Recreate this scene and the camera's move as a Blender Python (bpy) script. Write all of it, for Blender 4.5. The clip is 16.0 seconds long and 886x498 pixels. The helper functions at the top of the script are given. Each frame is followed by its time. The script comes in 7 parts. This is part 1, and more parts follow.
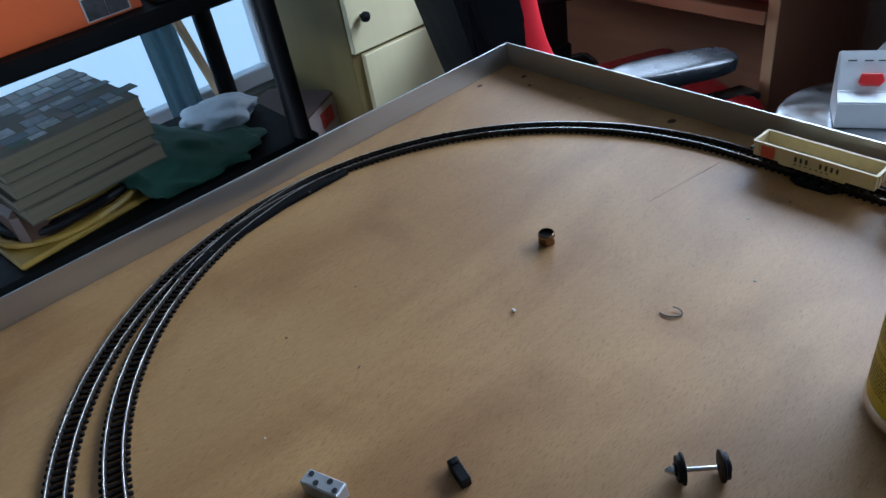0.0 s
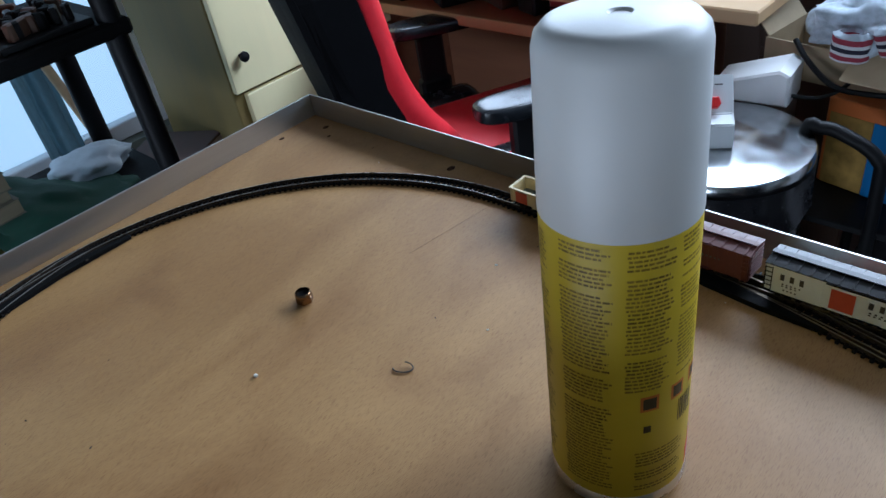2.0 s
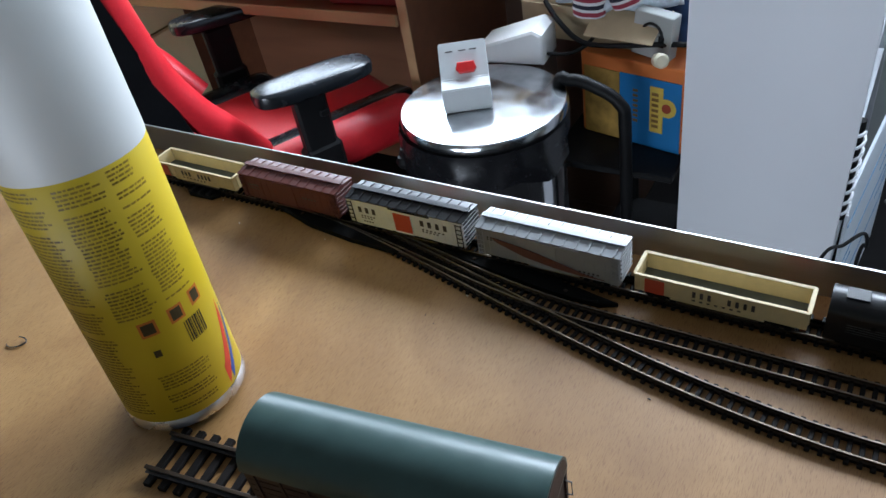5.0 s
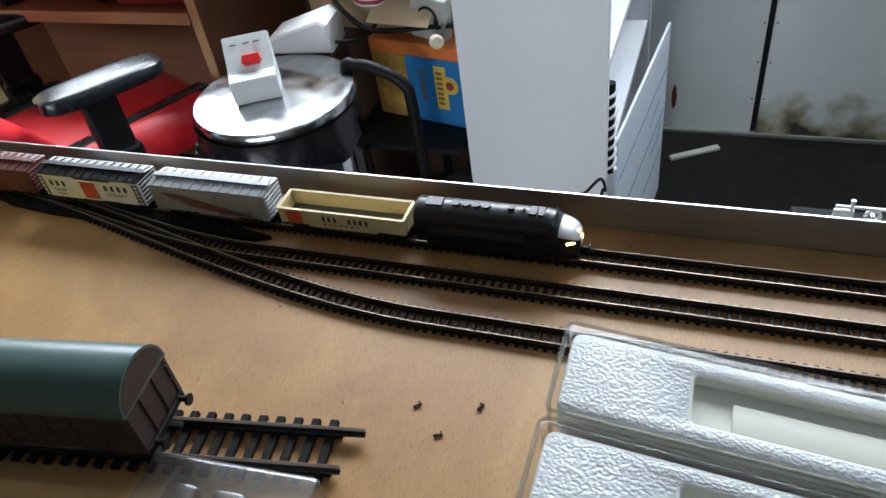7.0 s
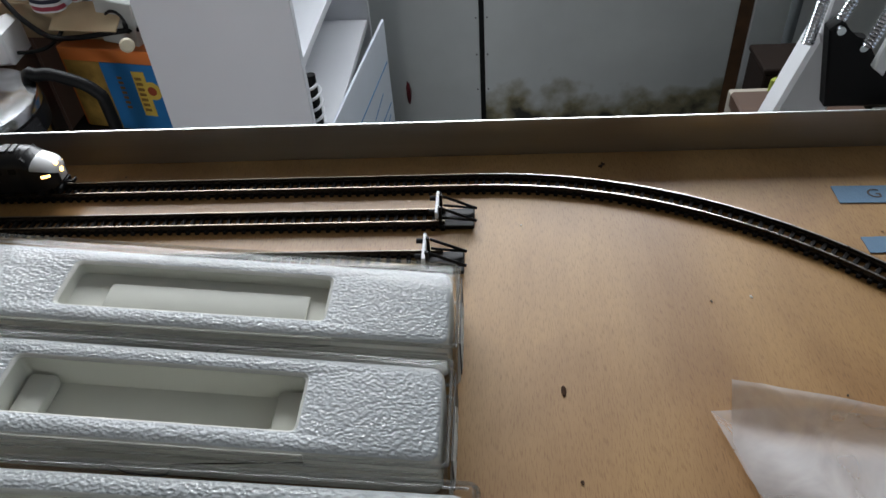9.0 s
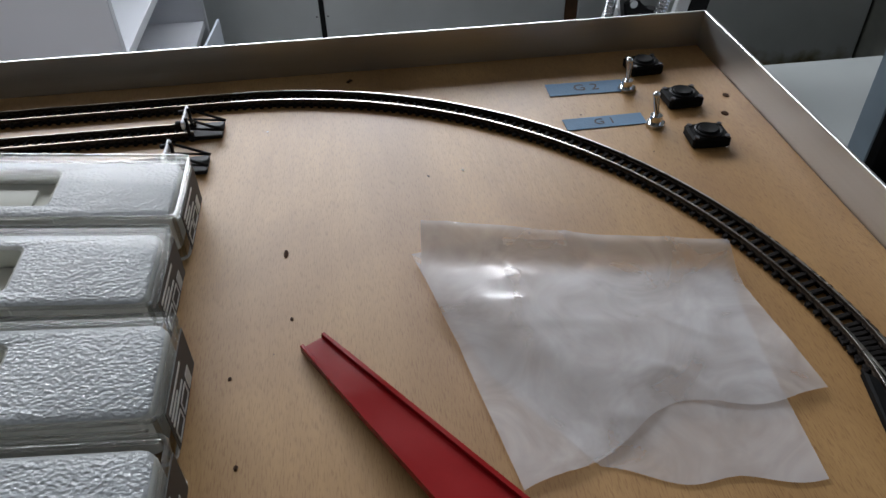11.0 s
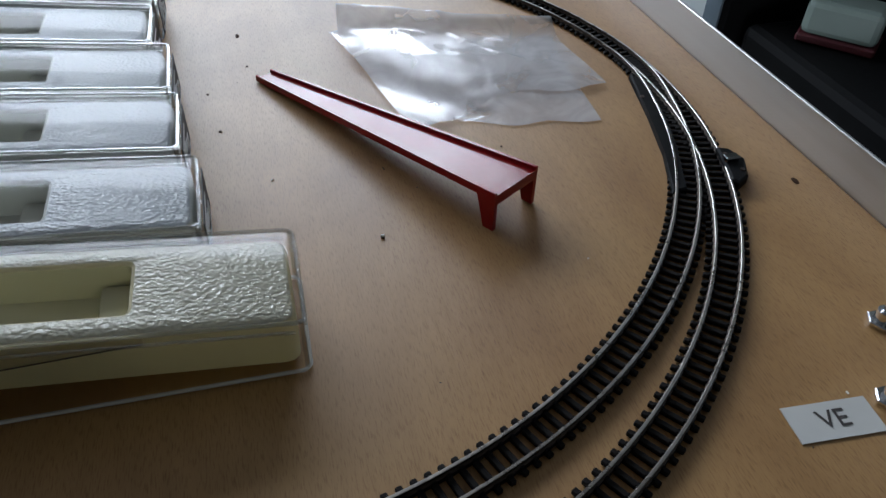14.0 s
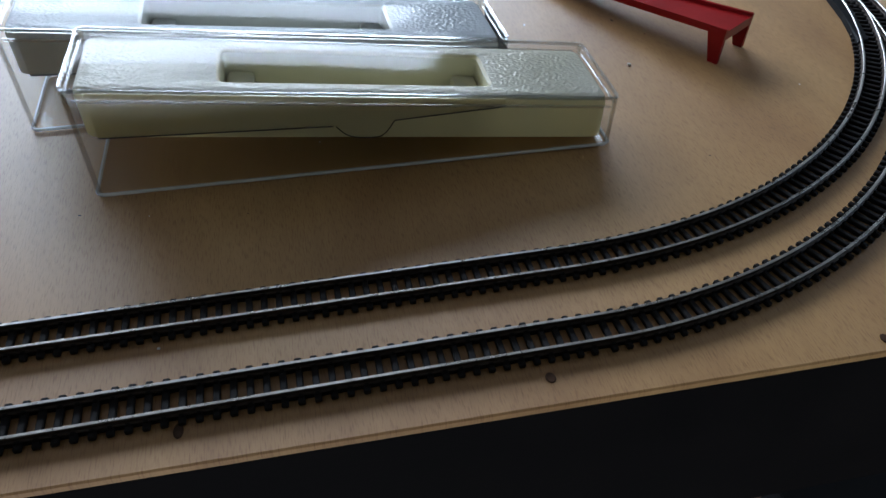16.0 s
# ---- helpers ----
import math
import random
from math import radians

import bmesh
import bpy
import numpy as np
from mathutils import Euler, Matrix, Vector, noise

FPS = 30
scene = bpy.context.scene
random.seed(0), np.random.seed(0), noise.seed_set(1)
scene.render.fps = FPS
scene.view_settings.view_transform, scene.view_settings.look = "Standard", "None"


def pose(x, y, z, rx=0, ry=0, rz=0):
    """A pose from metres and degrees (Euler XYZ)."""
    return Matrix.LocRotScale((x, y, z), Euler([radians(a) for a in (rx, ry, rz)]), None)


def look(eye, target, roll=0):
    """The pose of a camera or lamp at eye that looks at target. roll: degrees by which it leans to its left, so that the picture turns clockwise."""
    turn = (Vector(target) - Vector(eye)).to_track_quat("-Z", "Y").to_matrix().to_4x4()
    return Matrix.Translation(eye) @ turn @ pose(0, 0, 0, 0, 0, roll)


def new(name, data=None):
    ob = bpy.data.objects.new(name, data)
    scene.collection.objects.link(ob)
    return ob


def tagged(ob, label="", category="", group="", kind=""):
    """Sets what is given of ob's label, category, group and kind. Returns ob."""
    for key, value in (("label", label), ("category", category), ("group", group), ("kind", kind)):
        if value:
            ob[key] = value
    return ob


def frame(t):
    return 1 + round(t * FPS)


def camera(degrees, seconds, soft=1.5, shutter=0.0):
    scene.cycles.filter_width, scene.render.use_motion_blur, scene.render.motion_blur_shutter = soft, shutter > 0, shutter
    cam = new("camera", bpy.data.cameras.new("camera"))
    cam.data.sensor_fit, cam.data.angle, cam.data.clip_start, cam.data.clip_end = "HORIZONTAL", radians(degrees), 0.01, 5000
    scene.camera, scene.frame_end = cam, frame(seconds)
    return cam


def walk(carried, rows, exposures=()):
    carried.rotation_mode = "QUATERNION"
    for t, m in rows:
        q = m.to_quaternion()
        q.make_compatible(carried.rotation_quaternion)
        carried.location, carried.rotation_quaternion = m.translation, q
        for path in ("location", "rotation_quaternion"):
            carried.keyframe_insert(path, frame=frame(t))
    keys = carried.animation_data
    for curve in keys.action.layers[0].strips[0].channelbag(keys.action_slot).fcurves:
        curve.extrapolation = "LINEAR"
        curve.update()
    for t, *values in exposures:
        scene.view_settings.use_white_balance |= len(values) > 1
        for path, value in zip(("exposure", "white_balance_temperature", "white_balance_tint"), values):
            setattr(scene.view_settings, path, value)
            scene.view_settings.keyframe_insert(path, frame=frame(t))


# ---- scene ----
cam = camera(62.3, 16.0)
PATH = [
    (0, (0.449, -0.422, 1.245), (-0.865, 0.503, 0.054), -10.4),
    (0.5, (0.462, -0.406, 1.249), (-0.849, 0.546, 0.075), -10.1),
    (1, (0.474, -0.388, 1.250), (-0.818, 0.598, 0.083), -10.3),
    (1.5, (0.495, -0.363, 1.249), (-0.763, 0.669, 0.086), -10.1),
    (2, (0.520, -0.339, 1.249), (-0.697, 0.740, 0.084), -10.3),
    (2.5, (0.554, -0.314, 1.245), (-0.619, 0.805, 0.074), -11.0),
    (3, (0.586, -0.296, 1.238), (-0.539, 0.860, 0.056), -11.1),
    (3.5, (0.607, -0.280, 1.229), (-0.477, 0.895, 0.027), -11.4),
    (6, (0.718, -0.281, 1.228), (-0.105, 1.029, -0.040), -10.7),
    (6.5, (0.754, -0.290, 1.228), (0.018, 1.058, -0.053), -10.2),
    (7, (0.793, -0.294, 1.226), (0.160, 1.092, -0.070), -9.5),
    (7.5, (0.826, -0.296, 1.220), (0.309, 1.128, -0.086), -8.3),
    (8, (0.873, -0.297, 1.209), (0.483, 1.163, -0.101), -6.9),
    (8.5, (0.917, -0.301, 1.198), (0.655, 1.189, -0.110), -5.6),
    (9, (0.952, -0.310, 1.186), (0.810, 1.198, -0.119), -4.4),
    (9.5, (0.978, -0.322, 1.177), (0.939, 1.194, -0.127), -3.6),
    (10, (0.997, -0.335, 1.168), (1.045, 1.173, -0.145), -2.7),
    (12.5, (1.013, -0.434, 1.156), (1.339, 1.092, -0.094), 0.2),
    (13, (1.008, -0.461, 1.151), (1.380, 1.041, -0.116), 1.0),
    (13.5, (1.000, -0.493, 1.152), (1.402, 0.985, -0.134), 1.4),
    (14, (0.983, -0.524, 1.149), (1.397, 0.929, -0.162), 1.7),
    (14.5, (0.950, -0.537, 1.148), (1.371, 0.887, -0.191), 2.2),
    (15, (0.920, -0.557, 1.145), (1.332, 0.847, -0.218), 2.2),
    (15.5, (0.894, -0.580, 1.146), (1.293, 0.816, -0.230), 2.5),
    (16, (0.868, -0.590, 1.143), (1.226, 0.811, -0.238), 2.4),
]
EXPOSURE = [(0, 0.12, 5050, 10), (1.5, 0.14, 5100, 10), (3.5, 0.18, 5750, 11), (6, 0.80, 5700, 9), (7.5, 0.72, 6350, 11), (8.5, 0.20, 6400, 12), (9, 0.12, 6550, 13), (10, -0.08, 6500, 14), (12.5, -0.10, 6450, 15), (13.5, -0.20, 6250, 14), (14.5, -0.10, 5600, 11), (15, 0.22, 5550, 11), (16, 0.32, 5500, 11)]
walk(cam, [(t, look(eye, target, roll)) for t, eye, target, roll in PATH], EXPOSURE)

# ---- light ----
world = bpy.data.worlds.new("world")
scene.world = world
world.use_nodes = True
wn = world.node_tree.nodes
sky = wn.new("ShaderNodeTexSky")
sky.sky_type = "NISHITA"
sky.sun_disc = False
sky.sun_elevation, sky.sun_rotation = radians(35), radians(0)
world.node_tree.links.new(sky.outputs[0], wn["Background"].inputs[0])
wn["Background"].inputs[1].default_value = 0.10
scene.view_settings.exposure = 0.0


def area_lamp(name, m, sx, sy, watts, colour):
    data = bpy.data.lights.new(name, "AREA")
    data.shape, data.size, data.size_y, data.energy, data.color = "RECTANGLE", sx, sy, watts, colour
    ob = new(name, data)
    ob.matrix_world = m
    return ob


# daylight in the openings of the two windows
area_lamp("window_daylight", look((0.55, 1.60, 1.87), (0.50, 0.0, 1.10)), 2.20, 0.58, 58, (0.88, 0.95, 1.0))
area_lamp("corner_window_daylight", look((-1.12, 1.60, 1.58), (-0.6, 0.3, 0.8)), 0.70, 0.80, 13, (0.88, 0.95, 1.0))
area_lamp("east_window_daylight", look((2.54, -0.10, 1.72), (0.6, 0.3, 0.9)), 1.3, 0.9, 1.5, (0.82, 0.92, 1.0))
# added fill from behind, kept below the board to brighten south faces only
area_lamp("south_fill_light", look((0.25, -2.12, 0.34), (0.25, 0.5, 0.34)), 1.5, 0.50, 19, (0.92, 0.96, 1.0))
area_lamp("side_window_daylight", look((-1.56, -0.35, 1.25), (0.3, -0.2, 1.0)), 1.0, 1.2, 1.6, (0.80, 0.92, 1.0))

# ---- materials ----


def mat(name, colour, rough=0.6, metal=0.0, grain=60.0, vary=0.10, bump=0.05, bump_scale=300.0, stretch=(1, 1, 1),
        emit=0.0, coat=0.0, spec=0.5, alpha=1.0, rand=0.0, through_light=0.0):
    """A surface with variation at two scales and a fine relief, in the object's own metres."""
    m = bpy.data.materials.new(name)
    m.use_nodes = True
    nt = m.node_tree
    n, l = nt.nodes, nt.links
    b = n["Principled BSDF"]
    tc = n.new("ShaderNodeTexCoord")
    mp = n.new("ShaderNodeMapping")
    mp.inputs["Scale"].default_value = stretch
    l.new(tc.outputs["Object"], mp.inputs[0])
    t1 = n.new("ShaderNodeTexNoise")
    t1.inputs["Scale"].default_value, t1.inputs["Detail"].default_value = grain, 6
    t2 = n.new("ShaderNodeTexNoise")
    t2.inputs["Scale"].default_value, t2.inputs["Detail"].default_value = grain / 9, 3
    l.new(mp.outputs[0], t1.inputs[0])
    l.new(mp.outputs[0], t2.inputs[0])
    add = n.new("ShaderNodeMath")
    add.operation = "ADD"
    l.new(t1.outputs[0], add.inputs[0])
    l.new(t2.outputs[0], add.inputs[1])
    mr = n.new("ShaderNodeMapRange")
    mr.inputs[1].default_value, mr.inputs[2].default_value = 0.7, 1.3
    mr.inputs[3].default_value, mr.inputs[4].default_value = 1 - vary, 1 + vary
    l.new(add.outputs[0], mr.inputs[0])
    fac = mr.outputs[0]
    if rand:
        oi = n.new("ShaderNodeObjectInfo")
        r2 = n.new("ShaderNodeMapRange")
        r2.inputs[3].default_value, r2.inputs[4].default_value = 1 - rand, 1 + rand
        l.new(oi.outputs["Random"], r2.inputs[0])
        mu = n.new("ShaderNodeMath")
        mu.operation = "MULTIPLY"
        l.new(fac, mu.inputs[0])
        l.new(r2.outputs[0], mu.inputs[1])
        fac = mu.outputs[0]
    mx = n.new("ShaderNodeVectorMath")
    mx.operation = "SCALE"
    mx.inputs[0].default_value = colour[:3]
    l.new(fac, mx.inputs["Scale"])
    l.new(mx.outputs[0], b.inputs["Base Color"])
    rr = n.new("ShaderNodeMapRange")
    rr.inputs[1].default_value, rr.inputs[2].default_value = 0.7, 1.3
    rr.inputs[3].default_value, rr.inputs[4].default_value = max(0.02, rough - 0.07), min(1, rough + 0.07)
    l.new(add.outputs[0], rr.inputs[0])
    l.new(rr.outputs[0], b.inputs["Roughness"])
    b.inputs["Metallic"].default_value = metal
    b.inputs["Specular IOR Level"].default_value = spec
    b.inputs["Coat Weight"].default_value = coat
    if bump:
        t3 = n.new("ShaderNodeTexNoise")
        t3.inputs["Scale"].default_value, t3.inputs["Detail"].default_value = bump_scale, 4
        l.new(mp.outputs[0], t3.inputs[0])
        bu = n.new("ShaderNodeBump")
        bu.inputs["Strength"].default_value, bu.inputs["Distance"].default_value = bump, 0.002
        l.new(t3.outputs[0], bu.inputs["Height"])
        l.new(bu.outputs[0], b.inputs["Normal"])
    if emit:
        b.inputs["Emission Color"].default_value = (*colour[:3], 1)
        b.inputs["Emission Strength"].default_value = emit
    if alpha < 1:
        b.inputs["Alpha"].default_value = alpha
    if through_light:
        tl, ms = n.new("ShaderNodeBsdfTranslucent"), n.new("ShaderNodeMixShader")
        ms.inputs[0].default_value = through_light
        l.new(mx.outputs[0], tl.inputs[0])
        l.new(b.outputs[0], ms.inputs[1])
        l.new(tl.outputs[0], ms.inputs[2])
        l.new(ms.outputs[0], n["Material Output"].inputs[0])
    return m


def glassy(name, colour=(1, 1, 1), rough=0.03, ior=1.45, sheen=1.0):
    """Thin clear plastic or glass: see-through with a gloss that grows at grazing angles."""
    m = bpy.data.materials.new(name)
    m.use_nodes = True
    n, l = m.node_tree.nodes, m.node_tree.links
    n.remove(n["Principled BSDF"])
    tr, gl, mix, lw = n.new("ShaderNodeBsdfTransparent"), n.new("ShaderNodeBsdfGlossy"), n.new("ShaderNodeMixShader"), n.new("ShaderNodeLayerWeight")
    pw, ma = n.new("ShaderNodeMath"), n.new("ShaderNodeMath")
    tr.inputs[0].default_value = (*colour, 1)
    gl.inputs["Roughness"].default_value = rough
    lw.inputs[0].default_value = 0.5
    pw.operation, ma.operation = "POWER", "MULTIPLY_ADD"
    pw.inputs[1].default_value = 5
    f0 = ((ior - 1) / (ior + 1)) ** 2
    ma.inputs[1].default_value, ma.inputs[2].default_value = sheen - f0, f0
    l.new(lw.outputs["Facing"], pw.inputs[0])
    l.new(pw.outputs[0], ma.inputs[0])
    l.new(ma.outputs[0], mix.inputs[0])
    l.new(tr.outputs[0], mix.inputs[1])
    l.new(gl.outputs[0], mix.inputs[2])
    l.new(mix.outputs[0], n["Material Output"].inputs[0])
    return m


def plywood():
    """Pale birch plywood: fine short pores along the grain, broad warm figure, faint marks."""
    m = mat("plywood", (0.395, 0.228, 0.082), 0.55, grain=14, vary=0.10, bump=0.10, bump_scale=420, stretch=(1, 0.16, 1), coat=0.36, spec=0.36)
    m.node_tree.nodes["Principled BSDF"].inputs["Coat Roughness"].default_value = 0.46
    n, l = m.node_tree.nodes, m.node_tree.links
    b = n["Principled BSDF"]
    src = b.inputs["Base Color"].links[0].from_socket
    tc = n.new("ShaderNodeTexCoord")
    mp = n.new("ShaderNodeMapping")
    mp.inputs["Scale"].default_value = (2300, 260, 1)
    mp.inputs["Rotation"].default_value = (0, 0, radians(8))
    l.new(tc.outputs["Object"], mp.inputs[0])
    t = n.new("ShaderNodeTexNoise")
    t.inputs["Scale"].default_value, t.inputs["Detail"].default_value = 1.0, 3
    l.new(mp.outputs[0], t.inputs[0])
    r = n.new("ShaderNodeValToRGB")
    r.color_ramp.elements[0].position, r.color_ramp.elements[0].color = 0.26, (0.64, 0.56, 0.48, 1)
    r.color_ramp.elements[1].position, r.color_ramp.elements[1].color = 0.50, (1, 1, 1, 1)
    l.new(t.outputs[0], r.inputs[0])
    mp2 = n.new("ShaderNodeMapping")
    mp2.inputs["Scale"].default_value = (9, 3.4, 1)
    l.new(tc.outputs["Object"], mp2.inputs[0])
    t2 = n.new("ShaderNodeTexNoise")
    t2.inputs["Scale"].default_value, t2.inputs["Detail"].default_value, t2.inputs["Distortion"].default_value = 1.0, 5, 1.5
    l.new(mp2.outputs[0], t2.inputs[0])
    r2 = n.new("ShaderNodeValToRGB")
    r2.color_ramp.elements[0].position, r2.color_ramp.elements[0].color = 0.36, (0.80, 0.72, 0.62, 1)
    r2.color_ramp.elements[1].position, r2.color_ramp.elements[1].color = 0.62, (1.07, 1.06, 1.05, 1)
    l.new(t2.outputs[0], r2.inputs[0])
    mp3 = n.new("ShaderNodeMapping")
    mp3.inputs["Scale"].default_value = (300, 34, 1)
    mp3.inputs["Rotation"].default_value = (0, 0, radians(8))
    l.new(tc.outputs["Object"], mp3.inputs[0])
    t3 = n.new("ShaderNodeTexNoise")
    t3.inputs["Scale"].default_value, t3.inputs["Detail"].default_value = 1.0, 5
    l.new(mp3.outputs[0], t3.inputs[0])
    r3 = n.new("ShaderNodeValToRGB")
    r3.color_ramp.elements[0].position, r3.color_ramp.elements[0].color = 0.30, (0.94, 0.92, 0.90, 1)
    r3.color_ramp.elements[1].position, r3.color_ramp.elements[1].color = 0.68, (1.03, 1.03, 1.03, 1)
    l.new(t3.outputs[0], r3.inputs[0])
    # a few darker stains of no fixed shape
    t4 = n.new("ShaderNodeTexNoise")
    t4.inputs["Scale"].default_value, t4.inputs["Detail"].default_value, t4.inputs["Distortion"].default_value = 11.0, 4, 0.8
    l.new(tc.outputs["Object"], t4.inputs[0])
    r4 = n.new("ShaderNodeValToRGB")
    r4.color_ramp.elements[0].position, r4.color_ramp.elements[0].color = 0.50, (1, 1, 1, 1)
    r4.color_ramp.elements[1].position, r4.color_ramp.elements[1].color = 0.74, (0.76, 0.70, 0.64, 1)
    l.new(t4.outputs[0], r4.inputs[0])
    last = src
    for ramp in (r, r2, r3, r4):
        mu = n.new("ShaderNodeMix")
        mu.data_type, mu.blend_type = "RGBA", "MULTIPLY"
        mu.inputs[0].default_value = 1
        l.new(last, mu.inputs[6])
        l.new(ramp.outputs[0], mu.inputs[7])
        last = mu.outputs[2]
    l.new(last, b.inputs["Base Color"])
    return m


M_PLY = plywood()
M_ALU = mat("brushed_aluminium", (0.53, 0.53, 0.52), 0.38, 1.0, grain=25, vary=0.05, bump=0.03, bump_scale=150, stretch=(1, 1, 60))
M_WHITE = mat("white_laminate", (0.78, 0.79, 0.82), 0.45, grain=8, vary=0.02, bump=0.02)
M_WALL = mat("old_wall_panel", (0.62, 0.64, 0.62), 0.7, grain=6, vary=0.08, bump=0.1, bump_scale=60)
# side-wall plaster, its tone lowered to cut light bounced round the room
M_PLASTER = mat("dimmed_plaster", (0.17, 0.175, 0.15), 0.9, grain=9, vary=0.35, bump=0.2, bump_scale=80)
M_FLOOR = mat("dark_floor", (0.013, 0.012, 0.012), 0.85, grain=20, vary=0.3, bump=0.2, bump_scale=200, spec=0.05)
# ceiling out of view, darkened so that it bounces less light
M_CEIL = mat("dimmed_ceiling_paint", (0.22, 0.21, 0.20), 0.9, grain=5, vary=0.03)
M_BLACK = mat("black_plastic", (0.007, 0.007, 0.0075), 0.52, grain=200, vary=0.2, bump=0.04, bump_scale=900, spec=0.22)
M_SLEEPER = mat("sleeper_plastic", (0.010, 0.008, 0.007), 0.7, grain=900, vary=0.25, rand=0.2, bump=0.1, bump_scale=2500, spec=0.12)
M_RAILSIDE = mat("rail_side_brown", (0.055, 0.038, 0.026), 0.5, 0.6, grain=300, vary=0.2)
M_RAIL = mat("rail_head_metal", (0.46, 0.43, 0.39), 0.30, 1.0, grain=400, vary=0.1, bump=0.0)
M_RAILDULL = mat("tarnished_rail_head", (0.22, 0.18, 0.135), 0.36, 1.0, grain=400, vary=0.2, bump=0.0)
M_CARD = mat("white_moulded_insert", (0.80, 0.80, 0.76), 0.45, grain=30, vary=0.03, bump=0.0, coat=0.35, through_light=0.30)
M_CLEAR = glassy("clear_plastic", (0.955, 0.955, 0.945), 0.12, 1.35, 0.16)
M_GLASS = glassy("window_glass", (0.97, 0.98, 0.98), 0.01)
M_RED = mat("red_plastic", (0.235, 0.008, 0.008), 0.20, grain=60, vary=0.14, bump=0.03, bump_scale=300, spec=0.20)
M_STEEL = mat("polished_steel", (0.72, 0.73, 0.75), 0.09, 1.0, grain=6, vary=0.04, bump=0.02, bump_scale=14)
M_WOOD = mat("brown_desk_wood", (0.27, 0.115, 0.060), 0.48, grain=30, vary=0.18, stretch=(0.1, 1, 1))
M_WOOD_DARK = mat("dark_brown_panel", (0.085, 0.045, 0.027), 0.5, grain=30, vary=0.18, stretch=(1, 1, 0.1))
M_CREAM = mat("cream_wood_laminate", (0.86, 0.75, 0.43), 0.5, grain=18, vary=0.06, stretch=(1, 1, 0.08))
M_CHAIRBLACK = mat("black_leatherette", (0.006, 0.006, 0.007), 0.75, grain=120, vary=0.2, bump=0.15, bump_scale=500, spec=0.06)
M_PADGLOSS = mat("glossy_black_pad", (0.014, 0.016, 0.019), 0.24, grain=40, vary=0.1, bump=0.0, coat=0.0, spec=0.45)
M_PLATE = mat("matt_black_plastic", (0.006, 0.006, 0.006), 0.6, grain=200, vary=0.2, bump=0.04, bump_scale=900, spec=0.07)
M_LID = mat("smudged_steel_lid", (0.55, 0.57, 0.59), 0.17, 1.0, grain=30, vary=0.26, bump=0.14, bump_scale=22)
M_DESKEDGE = mat("pale_desk_edge", (0.46, 0.30, 0.15), 0.5, grain=30, vary=0.12, stretch=(0.1, 1, 1))
M_CHAIRRED = mat("red_leatherette", (0.66, 0.020, 0.030), 0.38, grain=120, vary=0.08, bump=0.2, bump_scale=500)


# ---- builders ----


def part(name, bm, material, parent=None, label="", smooth=False):
    """Links a bmesh as one mesh object under a thing or a part."""
    me = bpy.data.meshes.new(name)
    bmesh.ops.recalc_face_normals(bm, faces=bm.faces)
    bm.to_mesh(me)
    bm.free()
    for m in material if isinstance(material, (list, tuple)) else [material]:
        me.materials.append(m)
    if smooth:
        for p in me.polygons:
            p.use_smooth = True
        me.set_sharp_from_angle(angle=radians(38))
    ob = new(name, me)
    if parent is not None:
        ob.parent = parent
    if label:
        tagged(ob, label)
    return ob


def thing(name, label, category, m=None, group="", kind=""):
    ob = new(name)
    ob.empty_display_size = 0.02
    if m is not None:
        ob.matrix_basis = m
    return tagged(ob, label, category, group, kind)


def add_box(bm, centre, size, bevel=0.0, turn=None, seg=1, mi=0):
    """A box, bevelled, into bm; turn: a matrix about its centre."""
    got = bmesh.ops.create_cube(bm, size=1.0)
    vs = got["verts"]
    bmesh.ops.scale(bm, vec=size, verts=vs)
    if bevel:
        es = list({e for v in vs for e in v.link_edges})
        out = bmesh.ops.bevel(bm, geom=es, offset=bevel, segments=seg, affect="EDGES", profile=0.5)
        vs = list({v for f in out["faces"] for v in f.verts} | {v for v in vs if v.is_valid})
    if turn is not None:
        bmesh.ops.transform(bm, matrix=turn, verts=vs)
    bmesh.ops.translate(bm, vec=centre, verts=vs)
    for f in {f for v in vs for f in v.link_faces}:
        f.material_index = mi
    return vs


def box_bm(centre, size, bevel=0.0, turn=None, seg=1):
    bm = bmesh.new()
    add_box(bm, centre, size, bevel, turn, seg)
    return bm


def add_cyl(bm, p, q, r1, r2=None, n=20, caps=True, mi=0):
    """A round bar from p to q."""
    p, q = Vector(p), Vector(q)
    m = Matrix.Translation((p + q) / 2) @ (q - p).to_track_quat("Z", "Y").to_matrix().to_4x4()
    got = bmesh.ops.create_cone(bm, cap_ends=caps, segments=n, radius1=r1, radius2=r1 if r2 is None else r2, depth=(q - p).length, matrix=m)
    for f in {f for v in got["verts"] for f in v.link_faces}:
        f.material_index = mi
    return got["verts"]


def cyl_bm(p, q, r1, r2=None, n=20):
    bm = bmesh.new()
    add_cyl(bm, p, q, r1, r2, n)
    return bm


def lathe_bm(profile, n=40, close=True):
    """A turned shape from (radius, height) pairs about the z axis."""
    bm = bmesh.new()
    rings = []
    for r, z in profile:
        rings.append([bm.verts.new((r * math.cos(a), r * math.sin(a), z)) for a in (2 * math.pi * i / n for i in range(n))])
    for a, b in zip(rings, rings[1:]):
        for i in range(n):
            bm.faces.new((a[i], a[(i + 1) % n], b[(i + 1) % n], b[i]))
    if close:
        bm.faces.new(rings[0])
        bm.faces.new(rings[-1])
    return bm


